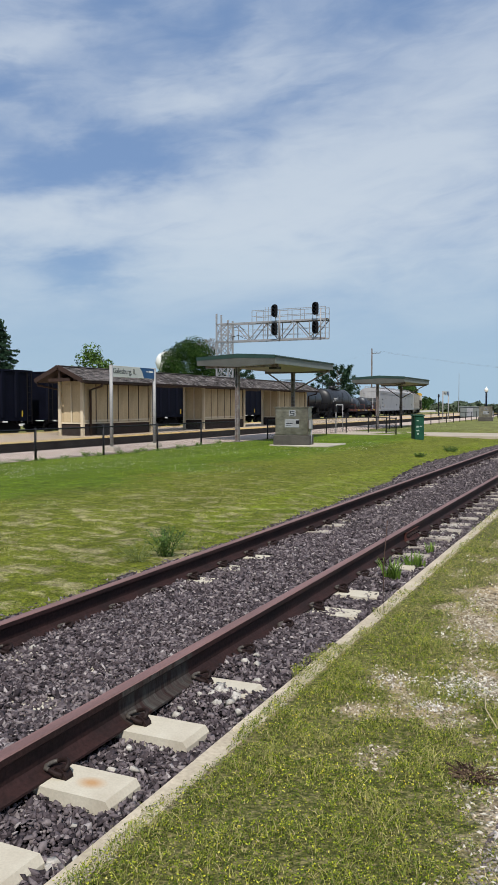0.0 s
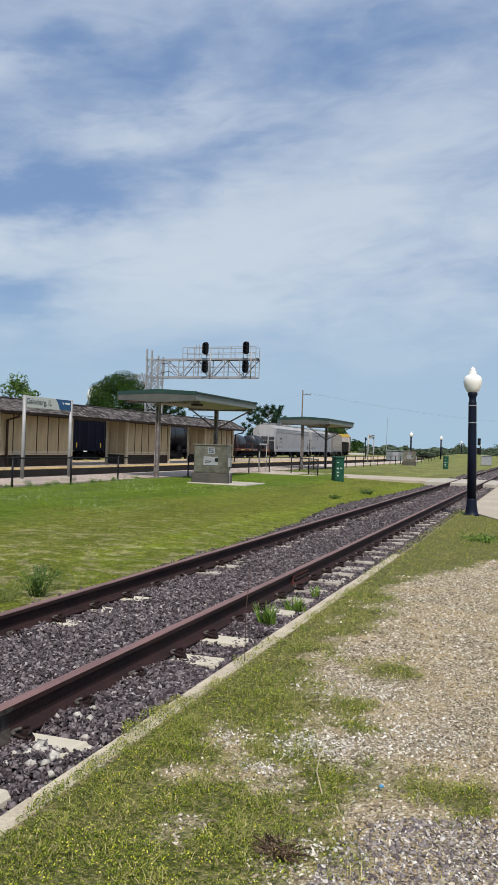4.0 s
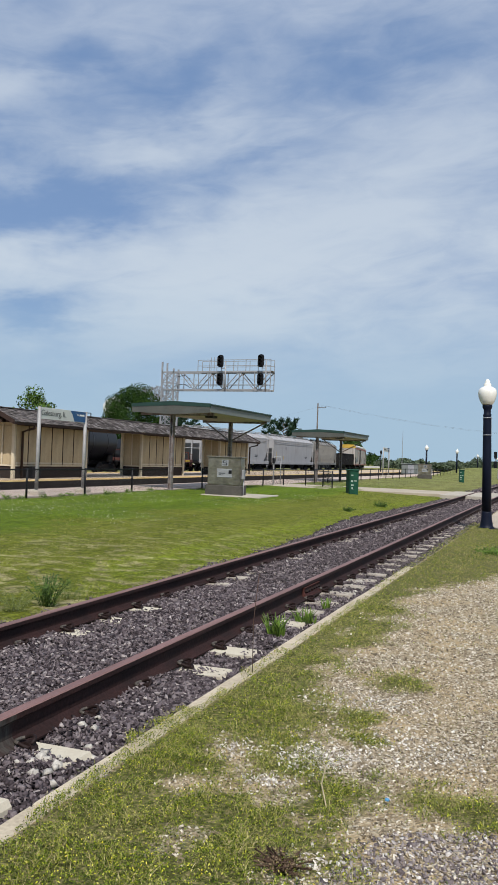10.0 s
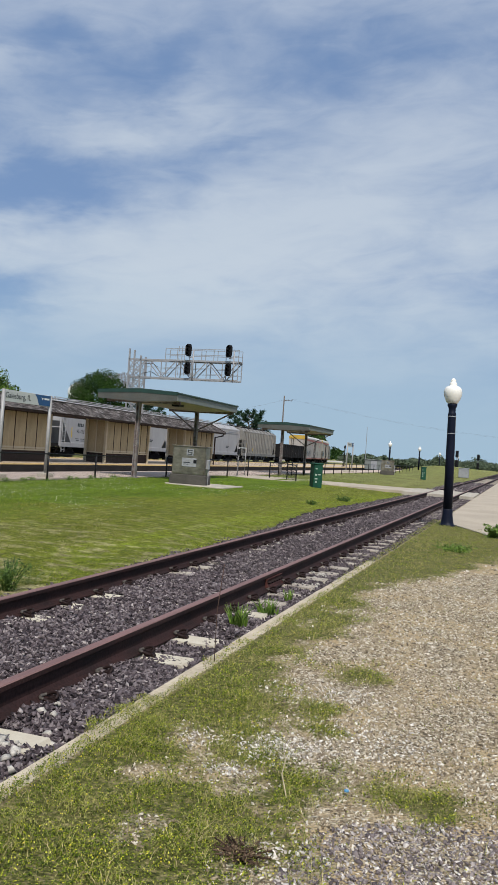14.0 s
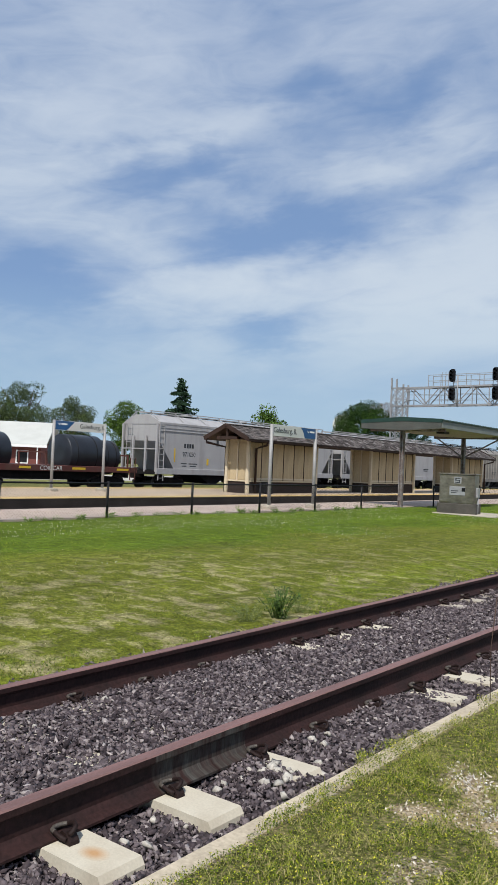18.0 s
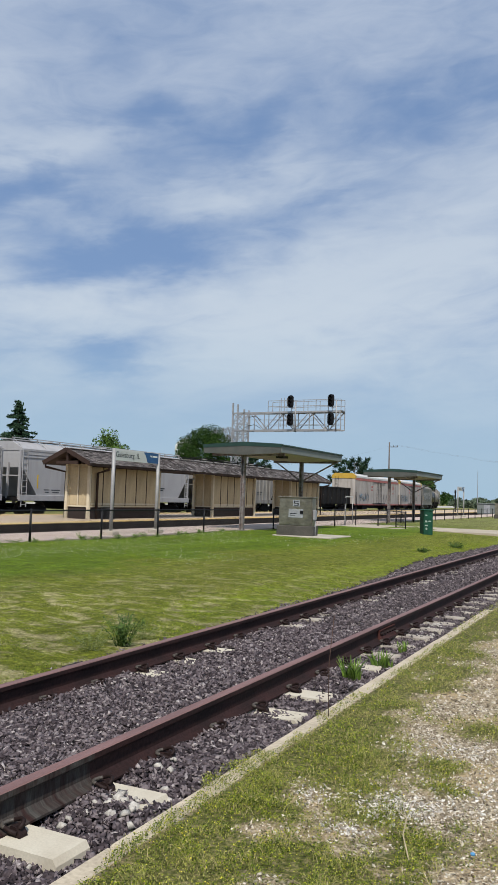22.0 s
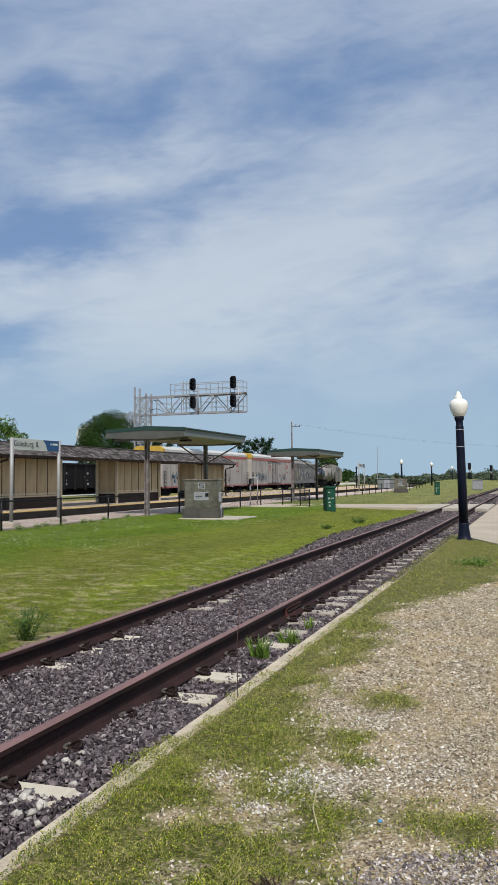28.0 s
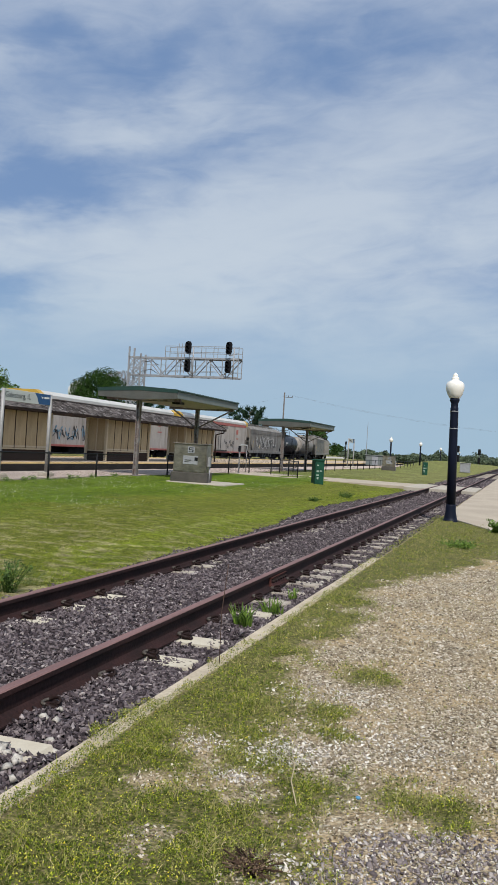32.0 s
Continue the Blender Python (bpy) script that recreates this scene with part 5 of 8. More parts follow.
def covered_hopper(s0, s1, mat, ribs=0, number="", stripes=False, label="pale grey covered hopper wagon with smooth sides"):
    root, h = wagon("hopper_wagon", s0, s1, label, "hopper wagon")
    top, eave, sill = 4.62, 4.05, 1.22
    e = h - 0.25
    # side outline: the body narrows to the hoppers at both ends
    side = [(-e + 1.45, sill), (e - 1.45, sill), (e - 0.55, 2.35), (e, 3.0), (e, eave), (-e, eave), (-e, 3.0), (-e + 0.55, 2.35)]
    bm = B()
    prism_x(bm, side, -1.56, 1.56)
    body = part("body", bm, mat, root)
    bm = B()
    prism(bm, [(1.58, eave - 0.02), (1.58, eave + 0.10), (0.62, top), (-0.62, top), (-1.58, eave + 0.10), (-1.58, eave - 0.02)], -e - 0.03, e + 0.03)
    roof = part("roof", bm, mat, root, "sloped roof")
    bm = B()
    box(bm, 1.50, 1.64, -h + 0.05, h - 0.05, 0.98, 1.34, 0.015)
    box(bm, -1.64, -1.50, -h + 0.05, h - 0.05, 0.98, 1.34, 0.015)
    part("side_sill", bm, mat, root)
    bm = B()
    for x in (0.66, -0.66):
        bar(bm, (x, -e, top + 0.22), (x, e, top + 0.22), 0.09, 0.05)
    n = 9
    for k in range(n + 1):
        y = -e + 0.1 + k * (2 * e - 0.2) / n
        for x in (0.66, -0.66):
            bar(bm, (x, y, top - 0.05), (x, y, top + 0.22), 0.05)
            bar(bm, (x * 1.05, y, top + 0.16), (x * 2.1, y, eave + 0.2), 0.035)
    box(bm, -0.3, 0.3, -e, e, top + 0.1, top + 0.16)
    part("running_board", bm, CARBLACK if ribs else mat, root)
    for y in (-e * 0.6, 0.0, e * 0.6):
        bm = B()
        lathe(bm, [(0.42, top - 0.02), (0.42, top + 0.07), (0.2, top + 0.10)], 14, at=(0.0, y, 0.12))
        part("hatch", bm, mat, roof)
    # end posts, slanting end sheets and ladders
    for sgn in (-1, 1):
        bm = B()
        y = sgn * (h - 0.12)
        for x in (-1.5, -0.55, 0.55, 1.5):
            bar(bm, (x, y, 1.1), (x, y, 3.3 if abs(x) < 1 else eave), 0.12)
        bar(bm, (-1.5, y, 2.5), (1.5, y, 2.5), 0.07)
        part("end_post", bm, mat, root)
        ladder("ladder", root, 1.6, sgn * (h - 0.45), 0.6, eave, 0.42, mat=mat)
        ladder("ladder", root, -0.9, sgn * (h - 0.06), 0.6, eave, 0.42, "x", mat=mat)
        bm = B()
        box(bm, -1.6, 1.6, min(y - 0.05, y + 0.05), max(y - 0.05, y + 0.05), 0.95, 1.2)
        box(bm, -1.45, 1.45, min(sgn * (h - 1.4), sgn * (h - 0.2)), max(sgn * (h - 1.4), sgn * (h - 0.2)), 1.0, 1.1)
        part("end_platform", bm, CARBLACK, root)
    # outlets between the bogies
    span = 2 * (h - 3.6)
    for k in range(3):
        y0 = -h + 3.6 + k * span / 3
        bm = B()
        w = span / 3
        prism_x(bm, [(y0 + 0.1, sill + 0.05), (y0 + w / 2 - 0.4, 0.42), (y0 + w / 2 + 0.4, 0.42), (y0 + w - 0.1, sill + 0.05)], -1.2, 1.2)
        part("outlet", bm, mat if stripes else CARBLACK, root)
    if ribs:
        bm = B()
        prism_z(bm, [(0, -0.07), (0.09, -0.05), (0.09, 0.05), (0, 0.07)], sill + 0.1, eave)
        rib = mesh_of(bm, "rib", mat)
        for k in range(ribs + 1):
            y = -e + 1.7 + k * (2 * e - 3.4) / ribs
            shared("rib", rib, body, pose(1.56, y, 0))
            shared("rib", rib, body, pose(-1.56, y, 0, 0, 0, 180))
        bm = B()
        prism_z(bm, [(0, -0.07), (0.09, -0.05), (0.09, 0.05), (0, 0.07)], 3.0, eave)
        short = mesh_of(bm, "rib", mat)
        for y in (-e + 0.3, -e + 1.0, e - 1.0, e - 0.3):
            shared("rib", short, body, pose(1.56, y, 0))
    else:
        bm = B()
        box(bm, 1.561, 1.60, -e, e, 3.62, 3.68, 0.006)
        box(bm, 1.561, 1.59, -e, e, 3.80, 3.84, 0.006)
        part("side_seam", bm, mat, body)
    if stripes:
        bm = B()
        for k in range(7):
            y = -h + 3.8 + k * (2 * h - 7.6) / 6.5
            vs = [bm.verts.new((1.215, y + a, z)) for a, z in ((0, 0.5), (0.7, 0.5), (1.3, 1.2), (0.6, 1.2))]
            bm.faces.new(vs)
        part("hazard_stripe", bm, CARBLACK, root, "slanting black stripes")
    rng = random.Random(int(s0))
    y = -e + 2.1
    rows = [(y - 0.1, 1.65, 0.5, 0.05), (y + 0.6, 1.65, 0.8, 0.05), (y, 1.5, 0.4, 0.05), (y + 0.7, 1.5, 0.6, 0.05), (y + 3.2, 2.9, 0.22, 0.4), (0.4, 1.12, 1.2, 0.06), (e - 4.5, 2.0, 1.1, 0.09), (e - 4.5, 1.85, 0.9, 0.09), (y - 1.2, 1.1, 0.14, 0.16), (y + 1.0, 1.08, 0.3, 0.2)]
    if number:
        words("lettering", number, 0.40, pose(1.566, y + 0.6, 2.25, 90, 0, 90), INK, body, "black stencilled number")
        rows += [(y + 0.12 + 0.24 * j, 2.66, 0.17, 0.26) for j in range(4)]
    marks(body, rows, INK, 1.5635)
    marks(body, [(y - 0.75, 1.75, 0.10, 0.85), (y + 2.3, 1.62, 0.18, 0.42)], MARKYEL, 1.5635, "reflector")
    return root


def low_gondola(s0, s1):
    root, h = wagon("gondola_wagon", s0, s1, "black ribbed open gondola wagon with white scrawls", "gondola wagon")
    bm = B()
    box(bm, -1.45, 1.45, -h, h, 1.0, 1.12)
    for x0, x1 in ((-1.45, -1.37), (1.37, 1.45)):
        box(bm, x0, x1, -h, h, 1.0, 3.0)
    for y0, y1 in ((-h, -h + 0.08), (h - 0.08, h)):
        box(bm, -1.37, 1.37, y0, y1, 1.12, 3.0)
    body = part("body", bm, CARBLACK, root)
    bm = B()
    for x in (-1.47, 1.47):
        box(bm, x - 0.08, x + 0.08, -h - 0.02, h + 0.02, 2.96, 3.10, 0.02)
    part("top_chord", bm, CARBLACK, root)
    bm = B()
    prism_z(bm, [(0, -0.12), (0.12, -0.07), (0.12, 0.07), (0, 0.12)], 1.0, 2.98)
    rib = mesh_of(bm, "rib", CARBLACK)
    n = 13
    for k in range(n + 1):
        y = -h + 0.15 + k * (2 * h - 0.3) / n
        shared("rib", rib, body, pose(1.45, y, 0))
    bm = B()
    prism_x(bm, [(-h + 2.4, 1.0), (-h + 3.4, 0.6), (h - 3.4, 0.6), (h - 2.4, 1.0)], -0.5, 0.5)
    part("centre_sill", bm, CARBLACK, root)
    rng = random.Random(4)
    rows = []
    for k in range(5):
        y = -h + 1.6 + k * 2.9
        rows += [(y + rng.uniform(0, 0.4), 1.4 + j * 0.28, rng.uniform(0.15, 0.45), 0.13) for j in range(4)]
    marks(body, rows, PAINTWHITE, 1.456)
    ladder("ladder", root, 1.6, -h + 0.35, 0.6, 2.9)


def scrawl(body, x, y0, y1, z0, z1, seed, mats, thick=0.075):
    """Sprayed scrawl: looping strokes with no letters in them, drawn flat on a side."""
    rng = random.Random(seed)
    for mat in mats:
        bm = B()
        y = y0
        while y < y1:
            pts = [(y, rng.uniform(z0, z1))]
            for _ in range(rng.randint(3, 5)):
                pts.append((min(y1, max(y0, pts[-1][0] + rng.uniform(-0.35, 0.55))), rng.uniform(z0, z1)))
            for (a, za), (b, zb) in zip(pts, pts[1:]):
                ln = math.hypot(b - a, zb - za) or 1
                ny, nz = -(zb - za) / ln * thick / 2, (b - a) / ln * thick / 2
                f = [bm.verts.new((x, a + ny, za + nz)), bm.verts.new((x, a - ny, za - nz)), bm.verts.new((x, b - ny, zb - nz)), bm.verts.new((x, b + ny, zb + nz))]
                bm.faces.new(f)
            y += rng.uniform(0.45, 0.75)
        bmesh.ops.recalc_face_normals(bm, faces=bm.faces)
        part("scrawl", bm, mat, body, "sprayed scrawl")
        x += 0.004


def reefer(s0, s1, seed):
    root, h = wagon("refrigerator_wagon", s0, s1, "dirty white refrigerator wagon with red stripe and yellow ends", "refrigerator wagon")
    e = h - 0.1
    bm = B()
    box(bm, -1.55, 1.55, -e, e, 1.05, 4.55, 0.03)
    body = part("body", bm, REEFER, root)
    bm = B()
    prism(bm, [(1.58, 4.50), (1.58, 4.72), (1.2, 5.02), (-1.2, 5.02), (-1.58, 4.72), (-1.58, 4.50)], -e - 0.02, e + 0.02)
    roof = part("roof", bm, ROOFGREY, root, "pale roof")
    bm = B()
    box(bm, 1.551, 1.572, -e + 0.55, e - 0.55, 4.16, 4.46)
    part("red_stripe", bm, REDSTRIPE, body, "faded red stripe")
    for y0, y1 in ((-e - 0.05, -e + 0.5), (e - 0.5, e + 0.05)):
        bm = B()
        prism(bm, [(1.60, 4.36), (1.61, 4.74), (1.22, 5.05), (-1.22, 5.05), (-1.61, 4.74), (-1.60, 4.36)], y0, y1)
        part("yellow_roof_end", bm, REEFYELLOW, root, "yellow roof end")
    bm = B()
    box(bm, 1.552, 1.60, -1.6, 1.6, 1.2, 4.10, 0.02)
    door = part("door", bm, REEFER, body)
    bm = B()
    for y in (-1.2, -0.5, 0.5, 1.2):
        tube(bm, (1.63, y, 1.2), (1.63, y, 4.1), 0.025, seg=6)
    bar(bm, (1.62, -3.4, 1.16), (1.62, 3.4, 1.16), 0.07)
    bar(bm, (1.62, -3.4, 4.12), (1.62, 3.4, 4.12), 0.06)
    part("door_rod", bm, CARBLACK, door)
    y = -e + 1.2
    while y < e:
        if abs(y) > 1.8:
            bm = B()
            box(bm, 1.551, 1.558, y, y + 0.03, 1.1, 4.1)
            part("side_seam", bm, REEFER, body)
        y += 1.22
    bm = B()
    box(bm, 1.50, 1.60, -e, e, 0.9, 1.06, 0.015)
    part("side_sill", bm, REDSTRIPE, root)
    bm = B()
    box(bm, -0.5, 0.5, -h + 3.4, h - 3.4, 0.5, 1.05)
    box(bm, -1.2, 1.2, -h + 5.0, -h + 7.4, 0.35, 0.9, 0.05)
    box(bm, -1.2, 1.2, h - 8.0, h - 6.4, 0.4, 0.9, 0.05)
    part("underframe", bm, CARBLACK, root)
    for sgn in (-1, 1):
        ladder("ladder", root, 1.66, sgn * (e - 0.4), 0.6, 2.6)
        ladder("ladder", root, -0.9, sgn * (e + 0.1), 0.6, 4.6, 0.42, "x")
    scrawl(body, 1.562, -e + 2.0, -e + 6.6, 1.4, 2.7, seed, (PAINTBLUE, PAINTBLACK))
    scrawl(body, 1.562, 2.6, 6.4, 1.3, 2.5, seed + 1, (PAINTBLACK,))
    marks(body, [(-e + 8.0, 3.3, 0.9, 0.3), (-e + 8.0, 2.9, 0.7, 0.2), (e - 4.0, 3.2, 0.7, 0.6), (e - 4.0, 2.6, 0.9, 0.12)], REDSTRIPE, 1.557)
    return root


def build_train():
    high_gondola(19.6, 38.1, 1)
    high_gondola(39.4, 57.3, 3)
    high_gondola(58.6, 75.4, 2)
    tank_wagon(76.6, 91.6, TANKBLACK, "glossy black tank wagon with a railed platform on top")
    tank_wagon(92.8, 104.3, TANKDARK, "dull dark grey tank wagon with a railed platform on top")
    coil_wagon(105.4, 117.4)
    covered_hopper(118.7, 138.6, HOPGREY, number="971050")
    covered_hopper(139.9, 159.6, HOPGREY)
    covered_hopper(160.8, 177.1, HOPDIRTY, ribs=16, stripes=True, label="weathered grey ribbed covered hopper wagon with black stripes")
    low_gondola(179.5, 199.3)
    reefer(200.7, 225.0, 11)
    reefer(226.0, 247.3, 23)
    r = covered_hopper(248.6, 265.6, HOPDIRTY, ribs=0, stripes=True, label="grimy pale covered hopper wagon with sprayed scrawls")
    scrawl(r, 1.567, -5.5, 5.0, 1.6, 3.4, 5, (PAINTWHITE, PAINTBLACK), 0.11)
    tank_wagon(266.9, 279.6, TANKBLACK, "short black tank wagon")
    tank_wagon(280.9, 297.0, TANKPALE, "dirty pale tank wagon with brown streaks")
    covered_hopper(298.3, 314.8, HOPDIRTY, label="grimy grey covered hopper wagon")
    covered_hopper(316.2, 332.6, HOPDIRTY, ribs=14, label="grimy ribbed grey covered hopper wagon")


build_train()


def build_main_track():
    for off in (-0.7525, 0.7525):
        prof = rail_outline(off, 0)
        bm = B()
        rings = []
        s = -60.0
        while s < 420:
            x, y, a = line_at(s)
            m = pose(x, y, MAIN_Z, 0, 0, a)
            rings.append([bm.verts.new(m @ Vector((px, 0, pz))) for px, pz in prof])
            s += 145 if s < 80 and s + 145 <= 85 else (5 if s >= 80 else 20)
        for r0, r1 in zip(rings, rings[1:]):
            for k in range(len(prof)):
                bm.faces.new((r0[k], r0[(k + 1) % len(prof)], r1[(k + 1) % len(prof)], r1[k]))
        bmesh.ops.recalc_face_normals(bm, faces=bm.faces)
        tagged(part("rail", bm, RUST), "steel rail of the freight line", "rail", "rails of the freight line")
    bm = B()
    prof = [(-2.6, -0.42), (-1.5, -0.19), (1.5, -0.19), (2.6, -0.42)]
    rings = []
    s = 84.0
    while s < 430:
        x, y, a = line_at(s)
        m = pose(x, y, MAIN_Z, 0, 0, a)
        rings.append([bm.verts.new(m @ Vector((px, 0, pz + 0.02))) for px, pz in prof])
        s += 8
    for r0, r1 in zip(rings, rings[1:]):
        for k in range(3):
            bm.faces.new((r0[k], r0[k + 1], r1[k + 1], r1[k]))
    tagged(part("curve_track_bed", bm, BALLAST), "ballast bed of the bending freight line", "track bed", kind="structure")


build_main_track()

# ---- loose stones, turf and weeds ----
def island_material(name, stops, rough=0.85, fine=60.0, bump=0.25, spec=0.25, patch=None):
    """Colour picked stone by stone (or blade by blade) from a ramp, with fine grain on top."""
    m = bpy.data.materials.new(name)
    m.use_nodes = True
    nt = m.node_tree
    b = nt.nodes["Principled BSDF"]
    n, link = nt.nodes.new, nt.links.new
    geo, r, tc, ns = n("ShaderNodeNewGeometry"), n("ShaderNodeValToRGB"), n("ShaderNodeTexCoord"), n("ShaderNodeTexNoise")
    e = r.color_ramp.elements
    e[0].position, e[0].color = stops[0][0], (*stops[0][1], 1)
    e[1].position, e[1].color = stops[-1][0], (*stops[-1][1], 1)
    for p, c in stops[1:-1]:
        k = e.new(p)
        k.color = (*c, 1)
    link(geo.outputs["Random Per Island"], r.inputs[0])
    ns.inputs["Scale"].default_value, ns.inputs["Detail"].default_value = fine, 4
    link(tc.outputs["Object"], ns.inputs["Vector"])
    mr, mul = n("ShaderNodeMapRange"), n("ShaderNodeMix")
    mr.inputs["From Min"].default_value, mr.inputs["From Max"].default_value = 0.3, 0.7
    mr.inputs["To Min"].default_value, mr.inputs["To Max"].default_value = 0.75, 1.2
    link(ns.outputs[0], mr.inputs["Value"])
    mul.data_type, mul.blend_type = "RGBA", "MULTIPLY"
    mul.inputs["Factor"].default_value = 1.0
    link(r.outputs[0], mul.inputs["A"])
    link(mr.outputs[0], mul.inputs["B"])
    last = mul.outputs["Result"]
    if patch:
        # broad patches where the growth turns dry
        pn, pr, pm = n("ShaderNodeTexNoise"), n("ShaderNodeMapRange"), n("ShaderNodeMix")
        pn.inputs["Scale"].default_value, pn.inputs["Detail"].default_value = 2.8, 6
        link(tc.outputs["Object"], pn.inputs["Vector"])
        pr.inputs["From Min"].default_value, pr.inputs["From Max"].default_value = 0.42, 0.66
        pr.inputs["To Min"].default_value, pr.inputs["To Max"].default_value = 0.0, 0.6
        link(pn.outputs[0], pr.inputs["Value"])
        pm.data_type = "RGBA"
        pm.inputs["B"].default_value = (*patch, 1)
        link(pr.outputs[0], pm.inputs["Factor"])
        link(last, pm.inputs["A"])
        last = pm.outputs["Result"]
    link(last, b.inputs["Base Color"])
    b.inputs["Roughness"].default_value, b.inputs["Specular IOR Level"].default_value = rough, spec
    if bump:
        bp = n("ShaderNodeBump")
        bp.inputs["Strength"].default_value, bp.inputs["Distance"].default_value = bump, 0.004
        link(ns.outputs[0], bp.inputs["Height"])
        link(bp.outputs[0], b.inputs["Normal"])
    return m


BALLAST_STONES = island_material("ballast_stones", [(0.0, (0.020, 0.015, 0.018)), (0.30, (0.058, 0.045, 0.050)), (0.65, (0.125, 0.102, 0.110)), (0.93, (0.20, 0.17, 0.172)), (1.0, (0.38, 0.34, 0.33))])
BALLAST_FAR = island_material("settled_ballast_stones", [(0.0, (0.030, 0.024, 0.026)), (0.4, (0.070, 0.056, 0.061)), (0.8, (0.135, 0.112, 0.118)), (1.0, (0.26, 0.225, 0.22))])
COARSE_STONES = island_material("mixed_crushed_stone", [(0.0, (0.080, 0.064, 0.066)), (0.35, (0.19, 0.158, 0.155)), (0.75, (0.34, 0.30, 0.28)), (1.0, (0.64, 0.60, 0.55))])
LOT_STONES = island_material("limestone_gravel", [(0.0, (0.10, 0.074, 0.048)), (0.3, (0.29, 0.235, 0.160)), (0.7, (0.43, 0.365, 0.26)), (1.0, (0.70, 0.65, 0.56))])
WHITE_STONES = island_material("white_limestone_chips", [(0.0, (0.22, 0.19, 0.16)), (0.5, (0.50, 0.46, 0.40)), (1.0, (0.82, 0.79, 0.73))])
TURF_BLADES = island_material("weedy_turf", [(0.0, (0.030, 0.054, 0.006)), (0.35, (0.105, 0.160, 0.012)), (0.72, (0.25, 0.31, 0.022)), (0.9, (0.39, 0.40, 0.05)), (1.0, (0.48, 0.39, 0.20))], 0.75, 30, 0.0, 0.2, (0.38, 0.32, 0.14))
TURF_FRESH = island_material("fresh_green_turf", [(0.0, (0.014, 0.034, 0.003)), (0.4, (0.078, 0.120, 0.006)), (0.75, (0.225, 0.275, 0.013)), (0.93, (0.42, 0.43, 0.030)), (1.0, (0.50, 0.47, 0.10))], 0.7, 30, 0.0, 0.2)
LAWN_LUSH = island_material("lush_lawn_blades", [(0.0, (0.036, 0.068, 0.006)), (0.5, (0.125, 0.190, 0.014)), (0.85, (0.235, 0.305, 0.028)), (1.0, (0.34, 0.37, 0.06))], 0.7, 30, 0.0)
LAWN_OLIVE = island_material("olive_lawn_blades", [(0.0, (0.055, 0.072, 0.008)), (0.45, (0.15, 0.18, 0.020)), (0.8, (0.26, 0.275, 0.042)), (1.0, (0.42, 0.38, 0.15))], 0.7, 30, 0.0)
LAWN_FRESH = island_material("fresh_lawn_blades", [(0.0, (0.075, 0.115, 0.006)), (0.5, (0.22, 0.29, 0.018)), (1.0, (0.42, 0.45, 0.06))], 0.7, 30, 0.0)
LAWN_STRAW = island_material("straw_lawn_blades", [(0.0, (0.17, 0.15, 0.04)), (0.5, (0.38, 0.34, 0.15)), (1.0, (0.60, 0.54, 0.32))], 0.75, 30, 0.0)
WEED = island_material("weed_leaves", [(0.0, (0.045, 0.095, 0.014)), (1.0, (0.17, 0.27, 0.04))], 0.6, 30, 0.0)
WEED_DARK = island_material("dark_weed_leaves", [(0.0, (0.025, 0.055, 0.010)), (1.0, (0.10, 0.17, 0.03))], 0.6, 30, 0.0)
WEED_PALE = island_material("pale_weed_leaves", [(0.0, (0.09, 0.13, 0.035)), (1.0, (0.26, 0.29, 0.11))], 0.7, 30, 0.0)
YELLOWFLOWER = island_material("tiny_yellow_flowers", [(0.0, (0.62, 0.50, 0.03)), (1.0, (0.75, 0.66, 0.10))], 0.7, 30, 0.0)
CLOVER = island_material("white_clover_heads", [(0.0, (0.26, 0.30, 0.16)), (1.0, (0.58, 0.58, 0.44))], 0.8, 30, 0.0)


def from_arrays(name, verts, faces, mat):
    """A mesh from arrays of corners and of equal-sided faces."""
    v, f = np.asarray(verts, np.float32), np.asarray(faces, np.int32)
    me = bpy.data.meshes.new(name)
    k = f.shape[1]
    me.vertices.add(len(v))
    me.loops.add(f.size)
    me.polygons.add(len(f))
    me.vertices.foreach_set("co", v.ravel())
    me.loops.foreach_set("vertex_index", f.ravel())
    me.polygons.foreach_set("loop_start", np.arange(0, f.size, k, dtype=np.int32))
    me.update(calc_edges=True)
    me.validate()
    me.materials.append(mat)
    return new(name, me)


def shards(name, places, sizes, mat, seed):
    """Small broken stones: long skewed three-sided chips that lie every way; their undersides are left open."""
    rng = np.random.default_rng(seed)
    n = len(places)
    ang = np.array([0, 2.09, 4.19, 1.05, 3.14, 5.24])
    base = np.stack([np.cos(ang), np.sin(ang), np.array([-1, -1, -1, 1, 1, 1]) * 0.55], -1) * 0.5
    v = base[None] * (1 + rng.uniform(-0.45, 0.4, (n, 6, 3)))
    v *= np.stack([rng.uniform(1.0, 2.3, n), rng.uniform(0.65, 1.15, n), rng.uniform(0.45, 1.0, n)], -1)[:, None]
    v *= np.asarray(sizes)[:, None, None]
    a, b, c = rng.uniform(0, math.tau, n), rng.normal(0, 0.55, n), rng.normal(0, 0.55, n)
    v = spin(spin(spin(v, 0, 2, b), 1, 2, c), 0, 1, a) + np.asarray(places)[:, None]
    f = np.array([(3, 4, 5), (0, 1, 3), (1, 4, 3), (1, 2, 4), (2, 5, 4), (2, 0, 5), (0, 3, 5)])
    faces = (f[None] + 6 * np.arange(n)[:, None, None]).reshape(-1, 3)
    return from_arrays(name, v.reshape(-1, 3), faces, mat)


def spin(v, i, j, ang):
    ca, sa = np.cos(ang)[:, None], np.sin(ang)[:, None]
    x, y = v[..., i] * ca - v[..., j] * sa, v[..., i] * sa + v[..., j] * ca
    v = v.copy()
    v[..., i], v[..., j] = x, y
    return v


